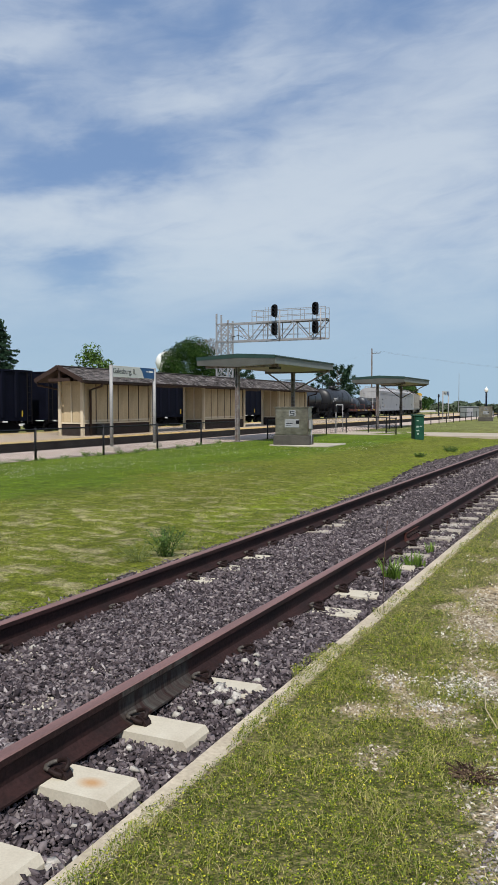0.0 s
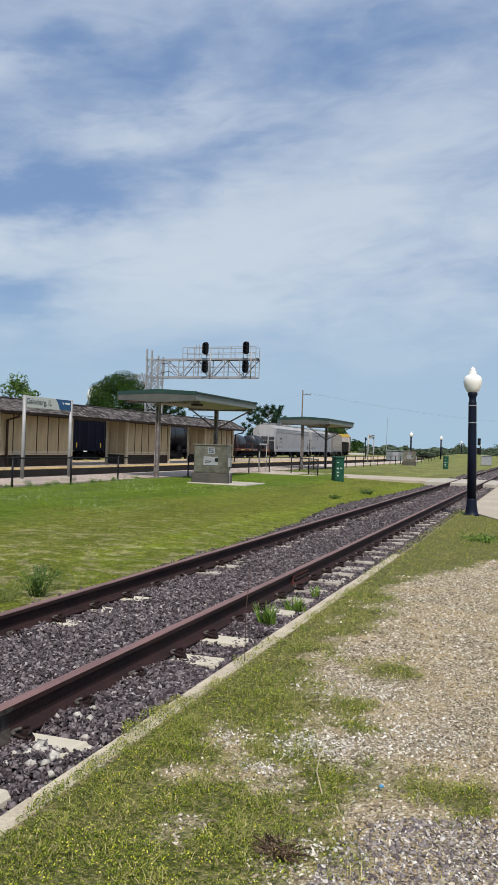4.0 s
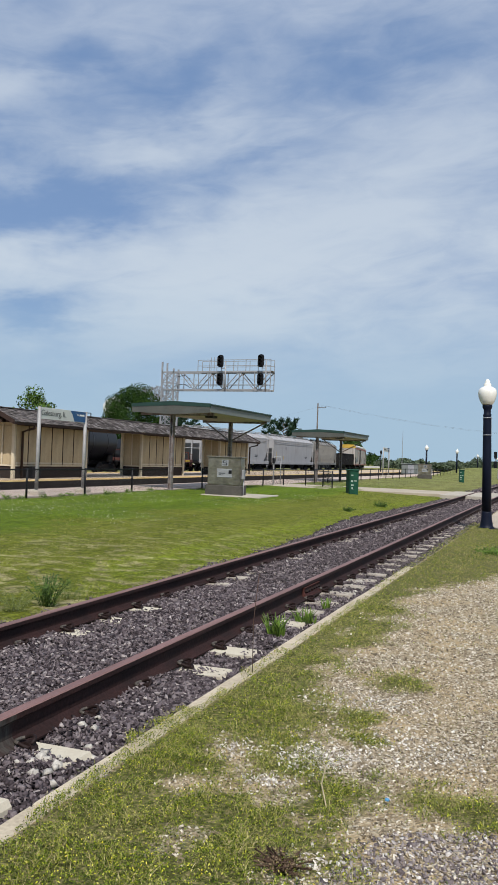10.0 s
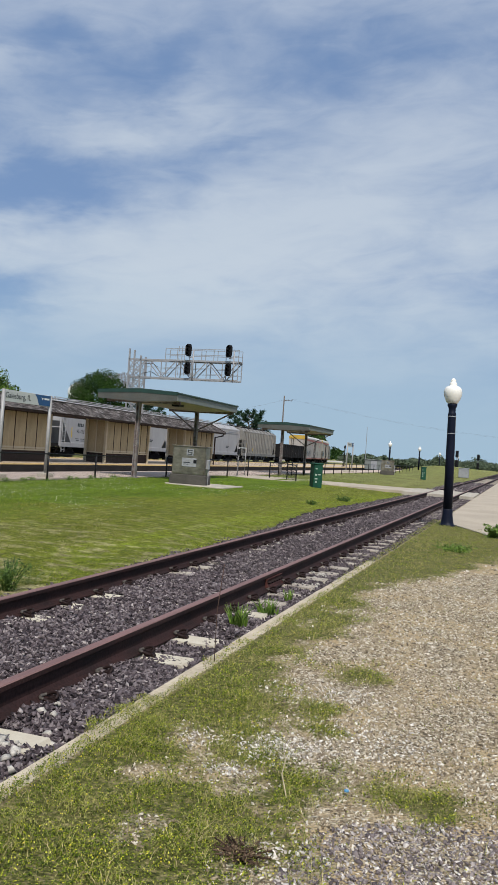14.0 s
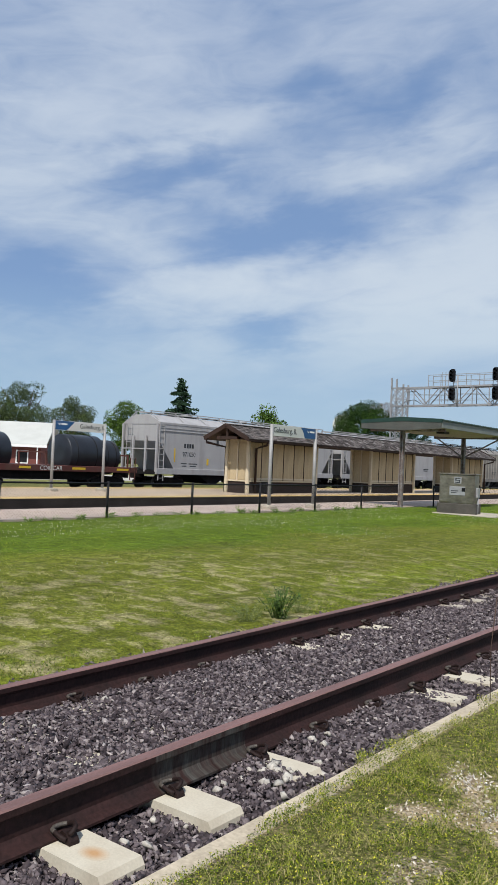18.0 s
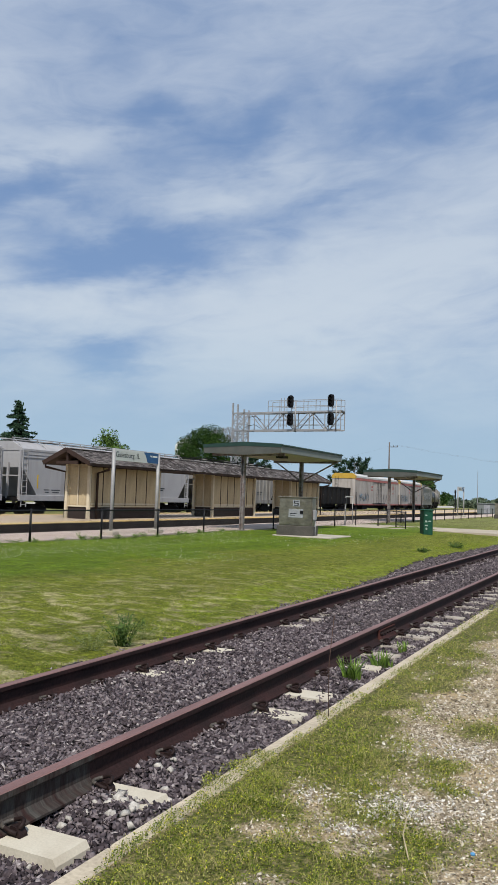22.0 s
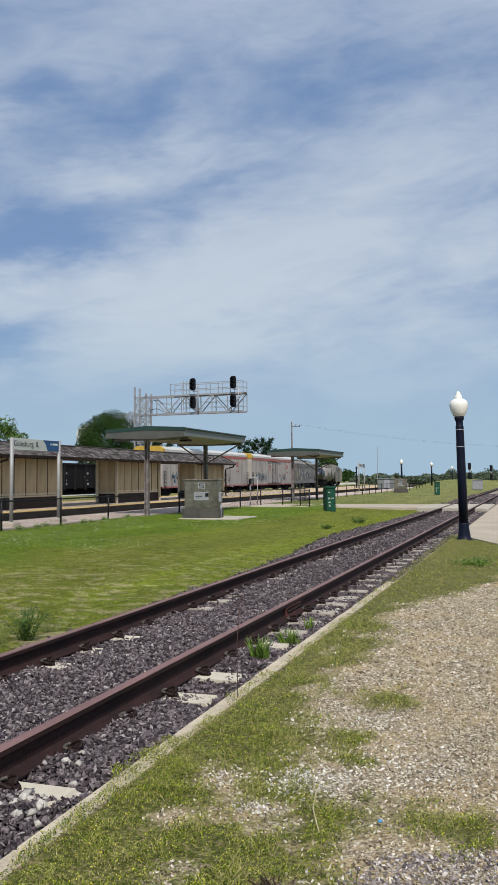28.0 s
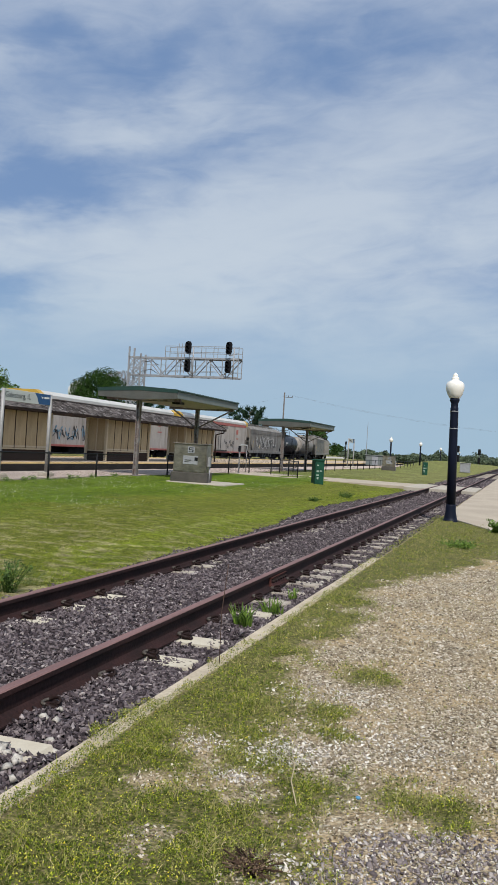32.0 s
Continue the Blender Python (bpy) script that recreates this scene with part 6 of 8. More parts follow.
def leaves(name, centres, sizes, mat, seed, flat=0.5):
    """Tiny leaves: four-cornered, mostly facing up."""
    rng = np.random.default_rng(seed)
    c, n = np.asarray(centres, float), len(centres)
    up = rng.normal(0, flat, (n, 3)) + (0, 0, 1)
    up /= np.linalg.norm(up, axis=1)[:, None]
    u = np.cross(up, rng.normal(0, 1, (n, 3)))
    u /= np.linalg.norm(u, axis=1)[:, None]
    w = np.cross(up, u)
    s = np.asarray(sizes)[:, None] / 2
    v = np.stack([c - u * s, c + w * s * 0.55, c + u * s, c - w * s * 0.55], 1).reshape(-1, 3)
    return from_arrays(name, v, np.arange(4 * n).reshape(-1, 4), mat)


def stones(name, places, sizes, mat, seed, flat=0.65):
    """Angular stones: jittered boxes with cut corners, each turned at random."""
    rng = np.random.default_rng(seed)
    n = len(places)
    base = np.array([(-1, -1, -1), (1, -1, -1), (1, 1, -1), (-1, 1, -1), (-0.7, -0.7, 1), (0.7, -0.7, 1), (0.7, 0.7, 1), (-0.7, 0.7, 1)], float) * 0.5
    v = base[None] * (1 + rng.uniform(-0.45, 0.35, (n, 8, 3)))
    v *= np.stack([rng.uniform(0.7, 1.35, n), rng.uniform(0.55, 1.1, n), rng.uniform(flat * 0.7, flat * 1.3, n)], -1)[:, None]
    v *= np.asarray(sizes)[:, None, None]
    a, b, c = rng.uniform(0, math.tau, n), rng.normal(0, 0.5, n), rng.normal(0, 0.5, n)

    v = spin(spin(spin(v, 0, 2, b), 1, 2, c), 0, 1, a) + np.asarray(places)[:, None]
    f = np.array([(3, 2, 1, 0), (4, 5, 6, 7), (0, 1, 5, 4), (1, 2, 6, 5), (2, 3, 7, 6), (3, 0, 4, 7)])
    faces = (f[None] + 8 * np.arange(n)[:, None, None]).reshape(-1, 4)
    return from_arrays(name, v.reshape(-1, 3), faces, mat)


def blades(name, roots, heights, widths, mat, seed, lean=0.5):
    """Grass blades: each a bent strip of two quads that narrows to a tip."""
    rng = np.random.default_rng(seed)
    n = len(roots)
    roots, heights, widths = np.asarray(roots, float), np.asarray(heights, float), np.asarray(widths, float)
    a = rng.uniform(0, math.tau, n)
    side = np.stack([np.cos(a), np.sin(a), 0 * a], -1) * widths[:, None] / 2
    d = rng.uniform(0, math.tau, n)
    out = np.stack([np.cos(d), np.sin(d), 0 * d], -1) * (heights * rng.uniform(0.1, 1.0, n) * lean)[:, None]
    up = np.stack([0 * a, 0 * a, heights], -1)
    p0, p1, p2 = roots, roots + up * 0.6 + out * 0.35, roots + up * 0.95 + out
    v = np.stack([p0 - side, p0 + side, p1 - side * 0.75, p1 + side * 0.75, p2 - side * 0.12, p2 + side * 0.12], 1)
    f = np.array([(0, 1, 3, 2), (2, 3, 5, 4)])
    faces = (f[None] + 6 * np.arange(n)[:, None, None]).reshape(-1, 4)
    return from_arrays(name, v.reshape(-1, 3), faces, mat)


def turf_share(x, y):
    """1 where weeds and grass cover the ground by the kerb, 0 where the gravel is bare."""
    ys = (-5, 1.0, 3.2, 3.85, 4.1, 4.8, 5.1, 6.5, 7.2, 8.2, 8.9, 10.7, 13.3, 16, 20, 30)
    xs = (-0.6, -0.70, -0.70, -0.72, -1.22, -1.12, -1.26, -1.50, -1.66, -1.36, -1.50, -0.97, -0.2, 0.5, 1.0, 2.5)
    s = (np.interp(y, ys, xs) - x) * 2.1 + 0.5
    for cx, cy, rx, ry in ((-0.95, 5.72, 0.32, 0.26), (-1.5, 7.3, 0.26, 0.9), (-0.3, 3.83, 0.42, 0.2), (-0.85, 4.5, 0.14, 0.12), (0.3, 3.96, 0.24, 0.13), (-1.05, 4.85, 0.2, 0.12), (1.6, 6.5, 0.5, 0.5), (1.2, 9.5, 0.7, 0.8)):
        s = max(s, 1.25 - math.hypot((x - cx) / rx, (y - cy) / ry) * 0.85)
    for cx, cy, r in ((-1.49, 4.04, 0.13), (-1.19, 3.73, 0.16), (-1.51, 3.48, 0.08), (-1.31, 3.03, 0.09), (-0.78, 3.06, 0.12)):
        s = min(s, 0.22 + math.hypot(x - cx, y - cy) / r * 0.4)
    if y > 8.5:
        s -= 0.16
    s += 0.6 * noise.noise((x * 2.6, y * 2.6, 1.7)) + 0.45 * noise.noise((x * 7.5, y * 7.5, 4.2))
    return max(0.0, min(1.0, s))


def mark_turf(ob):
    """Stores the share of turf on the ground's corners, for its material."""
    me = ob.data
    at = me.attributes.new("turf", "FLOAT", "POINT")
    vals = [turf_share(v.co.x, v.co.y) if v.co.x > -1.9 and v.co.x < 6 and -5 < v.co.y < 30 else 0.3 for v in me.vertices]
    at.data.foreach_set("value", vals)


mark_turf(GROUND)


def ballast_level(x, y):
    """Height of the ballast's surface across and along the near track (arrays)."""
    out = np.interp(y, (0, 3.15, 3.40, 3.57, 3.645, 3.74, 3.95, 5.15, 5.4, 6.35, 6.6, 7.1, 7.3, 60), (-0.062, -0.062, -0.030, -0.014, -0.050, -0.050, -0.006, -0.006, -0.046, -0.046, -0.008, -0.008, -0.040, -0.030))
    mid = -0.026 + CANT * (x - TRACK_X) / 1.5 - 0.03 * ((x < -3.75) & (y > 6.0) & (np.sin(y * 2.1) > -0.2))
    far = -0.05 - 0.03 * (TRACK_X - 0.8 - x)
    return np.where(x < TRACK_X - 0.8, far, np.where(x < TRACK_X + 0.72, mid, out))


def off_rails(x):
    return np.minimum(np.abs(x - (TRACK_X - 0.7525)), np.abs(x - (TRACK_X + 0.7525)))


def scatter_ballast():
    rng = np.random.default_rng(21)
    for bands, mat, seed in ((((1.5, 5.2, 6000, 0.0225), (5.2, 9.5, 3600, 0.026)), BALLAST_STONES, 22), (((-12.0, 1.5, 200, 0.075), (9.5, 16.0, 1700, 0.031), (16.0, 38.3, 480, 0.048), (44.5, 75.0, 60, 0.12)), BALLAST_FAR, 24)):
        places, sizes = [], []
        for y0, y1, density, size in bands:
            n = int((y1 - y0) * 3.7 * density)
            x, y = rng.uniform(-5.7, -2.0, n), rng.uniform(y0, y1, n)
            edge = np.interp(y, np.arange(-14, 80, 0.25), [lawn_edge(v) for v in np.arange(-14, 80, 0.25)])
            keep = ((off_rails(x) > 0.072) | (x > -2.6) & (y < 3.5)) & (x > edge - np.where(y > 11, 0.40, 0.14) * rng.random(n) ** 2)
            x, y = x[keep], y[keep]
            lumps = 0.012 * np.sin(x * 9 + np.sin(y * 5) * 2) * np.sin(y * 8 + x * 3)
            places.append(np.stack([x, y, ballast_level(x, y) + lumps + rng.uniform(-0.022, 0.010, len(x))], -1))
            sizes.append(size * rng.uniform(0.5, 1.5, len(x)))
        ob = shards("ballast", np.concatenate(places), np.concatenate(sizes), mat, seed)
        tagged(ob, "loose dark purple-grey ballast stones with a few pale ones", "ballast", kind="stuff")
    # larger pale lumps by the bare tie ends
    places, sizes = [], []
    for cx, cy, n in ((-2.40, 3.36, 12), (-2.30, 3.47, 5), (-2.28, 3.75, 3), (-2.3, 2.6, 5), (-2.4, 4.1, 4), (-2.2, 1.9, 5), (-4.35, 4.4, 5), (-2.3, 9.6, 14), (-2.3, 10.5, 16)):
        for _ in range(n):
            x, y = cx + rng.normal(0, 0.10), cy + rng.normal(0, 0.13)
            if -2.56 < x < -2.03 or x < -4.25:
                places.append((x, y, float(ballast_level(np.float64(x), np.float64(y))) + 0.010))
                sizes.append(rng.uniform(0.02, 0.055))
    for _ in range(60):
        x, y = rng.uniform(-4.0, -2.75), rng.uniform(2, 16)
        if min(abs(x - (TRACK_X - 0.7525)), abs(x - (TRACK_X + 0.7525))) > 0.12:
            places.append((x, y, -0.03))
            sizes.append(rng.uniform(0.02, 0.05))
    ob = stones("pale_stones", places, sizes, CHIP, 23)
    tagged(ob, "scattered pale limestone lumps among the ballast", "stones", kind="stuff")


scatter_ballast()


def overgrown(y):
    """How far the turf creeps over the kerb."""
    return float(np.interp(y, (0, 1.6, 2.2, 3.0, 3.6, 3.85, 4.4, 4.6, 5.2, 5.4, 5.9, 6.2, 9.0, 10.0, 30), (-1.98, -1.985, -1.95, -1.96, -1.97, -2.06, -2.07, -1.95, -1.93, -2.03, -2.01, -1.95, -1.95, -2.03, -2.06))) + 0.045 * noise.noise((y * 3.1, 1.0, 9.3))


def coarse(x, y):
    """Whether coarser, darker stone covers the lot there."""
    return y < np.interp(x, (-0.80, -0.67, -0.53, -0.19, 0.3, 2.0), (1.6, 3.18, 3.42, 3.62, 3.68, 3.8)) + 0.10 * noise.noise((x * 5, y * 5, 2.9))


def scatter_lot():
    rng = np.random.default_rng(31)
    places, sizes = [], []
    for y0, y1, x1, density, size in ((1.8, 6.0, 2.0, 4400, 0.0112), (6.0, 12.0, 3.0, 1750, 0.0150), (12.0, 20.0, 5.0, 120, 0.03)):
        n = int((y1 - y0) * (x1 + 1.85) * density)
        for x, y in zip(rng.uniform(-1.82, x1, n), rng.uniform(y0, y1, n)):
            if turf_share(x, y) < rng.uniform(0.1, 0.95) and not (coarse(x, y) and rng.random() < 0.75):
                places.append((x, y, lot_level(x, y) + 0.002))
                sizes.append(size * rng.uniform(0.4, 1.6))
    ob = shards("gravel", places, sizes, LOT_STONES, 32)
    tagged(ob, "pale crushed limestone gravel of the lot", "gravel", kind="stuff")
    places, sizes = [], []
    for x, y in zip(rng.uniform(-0.9, 1.6, 27000), rng.uniform(1.9, 3.95, 27000)):
        if coarse(x, y):
            places.append((x, y, lot_level(x, y) + rng.uniform(-0.002, 0.007)))
            sizes.append(rng.choice((0.009, 0.0125, 0.016, 0.021), p=(0.45, 0.3, 0.2, 0.05)) * rng.uniform(0.7, 1.2))
    ob = shards("coarse_gravel", places, sizes, COARSE_STONES, 36)
    tagged(ob, "coarse grey and white crushed stone at the edge of the lot", "gravel", kind="stuff")
    # whiter stones washed together in a few shallow places
    places = []
    for cx, cy, rx, ry, n in ((-1.06, 4.12, 0.24, 0.22, 520), (-0.62, 4.45, 0.5, 0.35, 380), (-1.49, 4.04, 0.14, 0.12, 90), (-1.19, 3.73, 0.15, 0.10, 130), (-0.78, 3.06, 0.10, 0.10, 60), (-1.0, 5.1, 0.4, 0.25, 260)):
        for _ in range(n):
            x, y = cx + rx * rng.normal(0, 0.5), cy + ry * rng.normal(0, 0.5)
            places.append((x, y, lot_level(x, y) + rng.uniform(0.002, 0.007)))
    ob = shards("white_gravel", places, rng.uniform(0.007, 0.018, len(places)), WHITE_STONES, 37)
    tagged(ob, "patches of whiter limestone chips on the lot", "gravel", kind="stuff")
    fresh, fs, leaf, ls, roots, hs, ws, flowers = [], [], [], [], [], [], [], []
    for y0, y1, density, h, w in ((1.6, 5.0, 38000, 0.036, 0.0084), (5.0, 9.0, 13000, 0.036, 0.0110), (9.0, 22.0, 3000, 0.032, 0.0155)):
        x1 = 1.2 if y0 < 5 else 1.8
        n = int((y1 - y0) * (x1 + 2.08) * density)
        for x, y in zip(rng.uniform(-2.08, x1, n), rng.uniform(y0, y1, n)):
            if x < -1.88 and x < overgrown(y) or y > 20 and x > -1.5:
                continue
            s = turf_share(max(x, -1.85), y)
            clump = 0.5 + 0.6 * noise.noise((x * 6, y * 6, 8.8)) + 0.35 * noise.noise((x * 19, y * 19, 3.8))
            if s * (0.18 + 0.85 * clump) > rng.uniform(0.12, 1.0) or rng.random() < 0.012:
                z = 0.032 if x < -1.88 else lot_level(x, y)
                top = h * max(0.10, 1.55 * clump - 0.05)
                if rng.random() < 0.84:
                    green = 0.95 - max(0.0, y - 3.4) * 0.16 + 0.9 * noise.noise((x * 2.3, y * 2.3, 6.6)) + 0.5 * noise.noise((x * 8, y * 8, 2.6))
                    sort, wide = (fresh, fs) if green > rng.uniform(0.35, 1.0) else (leaf, ls)
                    sort.append((x, y, z + top * rng.uniform(0.1, 1.0)))
                    wide.append(w * rng.uniform(0.55, 1.45))
                else:
                    roots.append((x, y, z - 0.004))
                    hs.append(top * rng.uniform(0.8, 1.5))
                    ws.append(w * rng.uniform(0.25, 0.5))
                if rng.random() < 0.0045 and y < 7 and noise.noise((x * 1.6, y * 1.6, 2.2)) > -0.1:
                    flowers.append((x + 0.01, y, z + top * rng.uniform(0.9, 1.2)))
    ob = leaves("turf", leaf, ls, TURF_BLADES, 33, 0.6)
    tagged(ob, "low weedy turf of tiny yellow-green leaves", "grass", kind="stuff")
    ob = leaves("turf", fresh, fs, TURF_FRESH, 38, 0.75)
    tagged(ob, "lush green clumps of small-leaved weeds in the turf", "grass", kind="stuff")
    ob = blades("straw_grass", roots, hs, ws, STRAW_BLADES, 35, 1.5)
    tagged(ob, "thin grass blades with dry straw tips in the turf", "grass", kind="stuff")
    ob = shards("yellow_flowers", flowers, np.full(len(flowers), 0.0062), YELLOWFLOWER, 34)
    tagged(ob, "tiny yellow flowers in the turf", "flowers", kind="stuff")


STRAW_BLADES = island_material("straw_blades", [(0.0, (0.12, 0.17, 0.02)), (0.5, (0.26, 0.27, 0.06)), (1.0, (0.46, 0.39, 0.20))], 0.7, 30, 0.0)
scatter_lot()


def scatter_lawn():
    rng = np.random.default_rng(41)
    sorts = {"fresh": ([], [], []), "lush": ([], [], []), "olive": ([], [], []), "straw": ([], [], [])}
    # x0, x1, y0, y1, blades on a square metre, height, width
    for x0, x1, y0, y1, density, h, w in ((-7.2, -4.6, 3.0, 13.0, 1500, 0.028, 0.008), (-10.5, -7.2, 5.0, 15.0, 700, 0.026, 0.010), (-14.9, -10.5, 7.5, 20.0, 380, 0.028, 0.013), (-10.5, -4.7, 13.0, 24.0, 330, 0.028, 0.013), (-14.9, -10.5, 20.0, 31.0, 170, 0.030, 0.018), (-10.5, -4.8, 24.0, 39.0, 170, 0.030, 0.018)):
        n = int((x1 - x0) * (y1 - y0) * density)
        for x, y in zip(rng.uniform(x0, x1, n), rng.uniform(y0, y1, n)):
            if x > lawn_edge(y) - 0.02 or -13.3 < x < -9.4 and 26.6 < y < 29.1:
                continue
            c = noise.noise((x * 0.9, y * 0.9, 5.5)) + 0.5 * noise.noise((x * 3.1, y * 3.1, 1.5))
            if rng.random() < 0.35 - c * 0.9:
                continue
            near = (x + 9.3) / 1.6 + 1.6 * noise.noise((x * 0.4, y * 0.3, 7.5))
            dry = noise.noise((x * 0.9, y * 1.5, 4.4)) + 0.45 * noise.noise((x * 4.2, y * 4.2, 9.4)) - (0.25 if y > 13 else 0.0) - (0.9 if x > -5.6 else 0.0)
            sort = "lush" if near < 0 or (x > -5.7 and rng.random() < 0.7) else ("straw" if dry > (0.10 if y < 11 else 0.22) or rng.random() < 0.05 else "olive")
            if y > 8.0 and x > lawn_edge(y) - 1.25 + 0.7 * noise.noise((x * 0.8, y * 0.8, 3.3)) and rng.random() < 0.75:
                sort = "fresh"
            tall = h * (0.45 if sort == "straw" else 0.75 + 0.7 * max(-0.5, c)) * rng.uniform(0.5, 1.3)
            roots, hs, ws = sorts[sort]
            roots.append((x, y, lawn_level(x, y) - 0.006))
            hs.append(tall)
            ws.append(w * rng.uniform(0.6, 1.3))
    for k, (sort, mat, label) in enumerate((("fresh", LAWN_FRESH, "fresh yellow-green grass along the track bed"), ("lush", LAWN_LUSH, "lush green mown lawn grass"), ("olive", LAWN_OLIVE, "olive green mown lawn grass"), ("straw", LAWN_STRAW, "dry straw-coloured patches of the mown lawn"))):
        ob = blades("lawn_grass", *sorts[sort], mat, 42 + k, 1.5)
        tagged(ob, label, "grass", kind="stuff")
    heads = []
    while len(heads) < 2500:
        x, y = rng.uniform(-14.8, -8.2), rng.uniform(6, 31)
        if noise.noise((x * 0.35, y * 0.22, 6.1)) + 0.25 * (-11 - x) / 3 > rng.uniform(-0.25, 0.75) and not (-13.4 < x < -9.3 and 26 < y < 29.5):
            heads.append((x, y, lawn_level(x, y) + rng.uniform(0.02, 0.05)))
    ob = stones("clover_heads", heads, rng.uniform(0.009, 0.019, len(heads)), CLOVER, 43, 0.9)
    tagged(ob, "white clover heads scattered over the lawn", "clover", kind="stuff")


scatter_lawn()


def leafy_weed(m, height, radius, stems, seed, label, leaf=0.05, per=14, mat=None, thick=0.0035):
    """A broad-leaved weed: bent stems set with many leaves."""
    rng = np.random.default_rng(seed)
    root = thing("weed_plant", m, label, "weed")
    bm = B()
    pts, sizes = [], []
    for _ in range(stems):
        a, r, h = rng.uniform(0, math.tau), radius * rng.uniform(0.1, 1.0), height * rng.uniform(0.5, 1.0)
        foot = Vector((math.cos(a) * r * 0.25, math.sin(a) * r * 0.25, -0.02))
        knee = Vector((math.cos(a) * r * 0.55, math.sin(a) * r * 0.55, h * 0.55))
        tip = Vector((math.cos(a) * r, math.sin(a) * r, h))
        hose(bm, [foot, knee, tip], thick, 4)
        for _k in range(per):
            f = rng.uniform(0.1, 1.0)
            p = foot.lerp(knee, f * 2) if f < 0.5 else knee.lerp(tip, f * 2 - 1)
            pts.append(np.array(p) + rng.normal(0, leaf * 0.55, 3))
            sizes.append(leaf * rng.uniform(0.5, 1.3))
    part("stem", bm, mat or WEED, root)
    lf = leaves("foliage", pts, sizes, mat or WEED, seed, 0.9)
    lf.parent = root
    return root


def upright_weed(m, height, radius, n, seed, label):
    """A rosette of narrow upright leaves."""
    rng = np.random.default_rng(seed)
    root = thing("weed_plant", m, label, "weed")
    a, r = rng.uniform(0, math.tau, n), radius * np.sqrt(rng.uniform(0, 1, n))
    roots = np.stack([np.cos(a) * r, np.sin(a) * r, 0 * a - 0.02], -1)
    lf = blades("foliage", roots, height * rng.uniform(0.45, 1.05, n), rng.uniform(0.013, 0.026, n), WEED, seed, 0.6)
    lf.parent = root
    bm = B()
    for k in range(5):
        q = roots[k]
        hose(bm, [(q[0], q[1], -0.03), (q[0] * 1.3, q[1] * 1.3, height * 0.5), (q[0] * 1.6, q[1] * 1.6, height * 0.9)], 0.004, 4)
    part("stem", bm, WEED, root)
    return root


upright_weed(pose(-2.25, 6.80, -0.05), 0.26, 0.075, 95, 1, "upright narrow-leaved green weed growing between ballast and kerb")
upright_weed(pose(-2.22, 7.60, -0.05), 0.18, 0.10, 85, 2, "upright narrow-leaved green weed growing between ballast and kerb")
upright_weed(pose(-2.25, 8.45, -0.05), 0.14, 0.04, 18, 3, "small green weed in the ballast")
leafy_weed(pose(-4.86, 7.00, -0.06), 0.36, 0.24, 34, 4, "tall feathery weed clump beside the far rail", 0.026, 30, WEED_DARK)
leafy_weed(pose(-4.98, 6.62, -0.06), 0.24, 0.34, 34, 5, "low pale feathery weed clump beside the far rail", 0.016, 22, WEED_PALE, 0.0014)
leafy_weed(pose(-4.92, 7.45, -0.06), 0.22, 0.26, 24, 65, "low pale feathery weed clump beside the far rail", 0.016, 20, WEED_PALE, 0.0014)
leafy_weed(pose(-6.0, 24.0, -0.03), 0.16, 0.24, 22, 6, "small dark weed tuft at the lawn edge", 0.05, 14, WEED_DARK)
leafy_weed(pose(-5.75, 27.6, -0.03), 0.22, 0.40, 30, 7, "tuft of tall weeds by the track bed", 0.05, 16, WEED_DARK)
leafy_weed(pose(-0.9, 14.6, 0.03), 0.10, 0.5, 30, 8, "green weed tuft by the sidewalk", 0.05, 18)
leafy_weed(pose(-0.35, 18.2, 0.03), 0.26, 0.3, 24, 9, "broad-leaved weed beside the sidewalk", 0.10, 14)
DEAD = island_material("dead_brown_weed", [(0.0, (0.035, 0.022, 0.016)), (0.7, (0.10, 0.065, 0.045)), (1.0, (0.24, 0.18, 0.11))], 0.9, 30, 0.0, 0.1)
leafy_weed(pose(-0.85, 2.99, 0.03), 0.035, 0.13, 60, 61, "patch of dead brown weeds on the gravel", 0.012, 26, DEAD)
for k, y in enumerate(np.arange(4.0, 37.0, 0.85)):
    rr = random.Random(k)
    if 28.5 < y < 36.2:
        continue
    leafy_weed(pose(-14.85 + rr.uniform(-0.12, 0.2), y + rr.uniform(-0.3, 0.3), SITE_Z - 0.03), rr.uniform(0.07, 0.2), rr.uniform(0.15, 0.4), rr.randint(8, 14), 100 + k, "weeds at the foot of the chain-link fence", 0.05, 12)
# a dry stalk standing in the kerb's joint, and fallen straws
bm = B()
hose(bm, [(-1.93, 5.42, 0.0), (-1.94, 5.43, 0.40), (-1.92, 5.46, 0.74)], 0.003, 5)
tagged(part("dry_stalk", bm, material("dry_stalk", (0.09, 0.05, 0.035), 0.8)), "thin dry brown stalk standing beside the kerb", "stalk")
STRAW = material("straw", (0.50, 0.42, 0.26), 0.8)
bm = B()
pts = [Vector(p) for p in ((-1.06, 4.05, 0.05), (-0.95, 3.92, 0.06), (-0.92, 3.75, 0.05), (-0.83, 3.52, 0.05))]
hose(bm, pts, 0.0035, 5)
tagged(part("fallen_straw", bm, STRAW), "fallen dry stem lying on the gravel", "stem")
bm = B()
lathe(bm, [(0.010, 0), (0.011, 0.008), (0.006, 0.011)], 10, at=(-0.60, 3.72, 0.045))
tagged(part("bottle_cap", bm, material("blue_plastic", (0.10, 0.33, 0.60), 0.5)), "small bright blue plastic cap on the gravel", "cap")

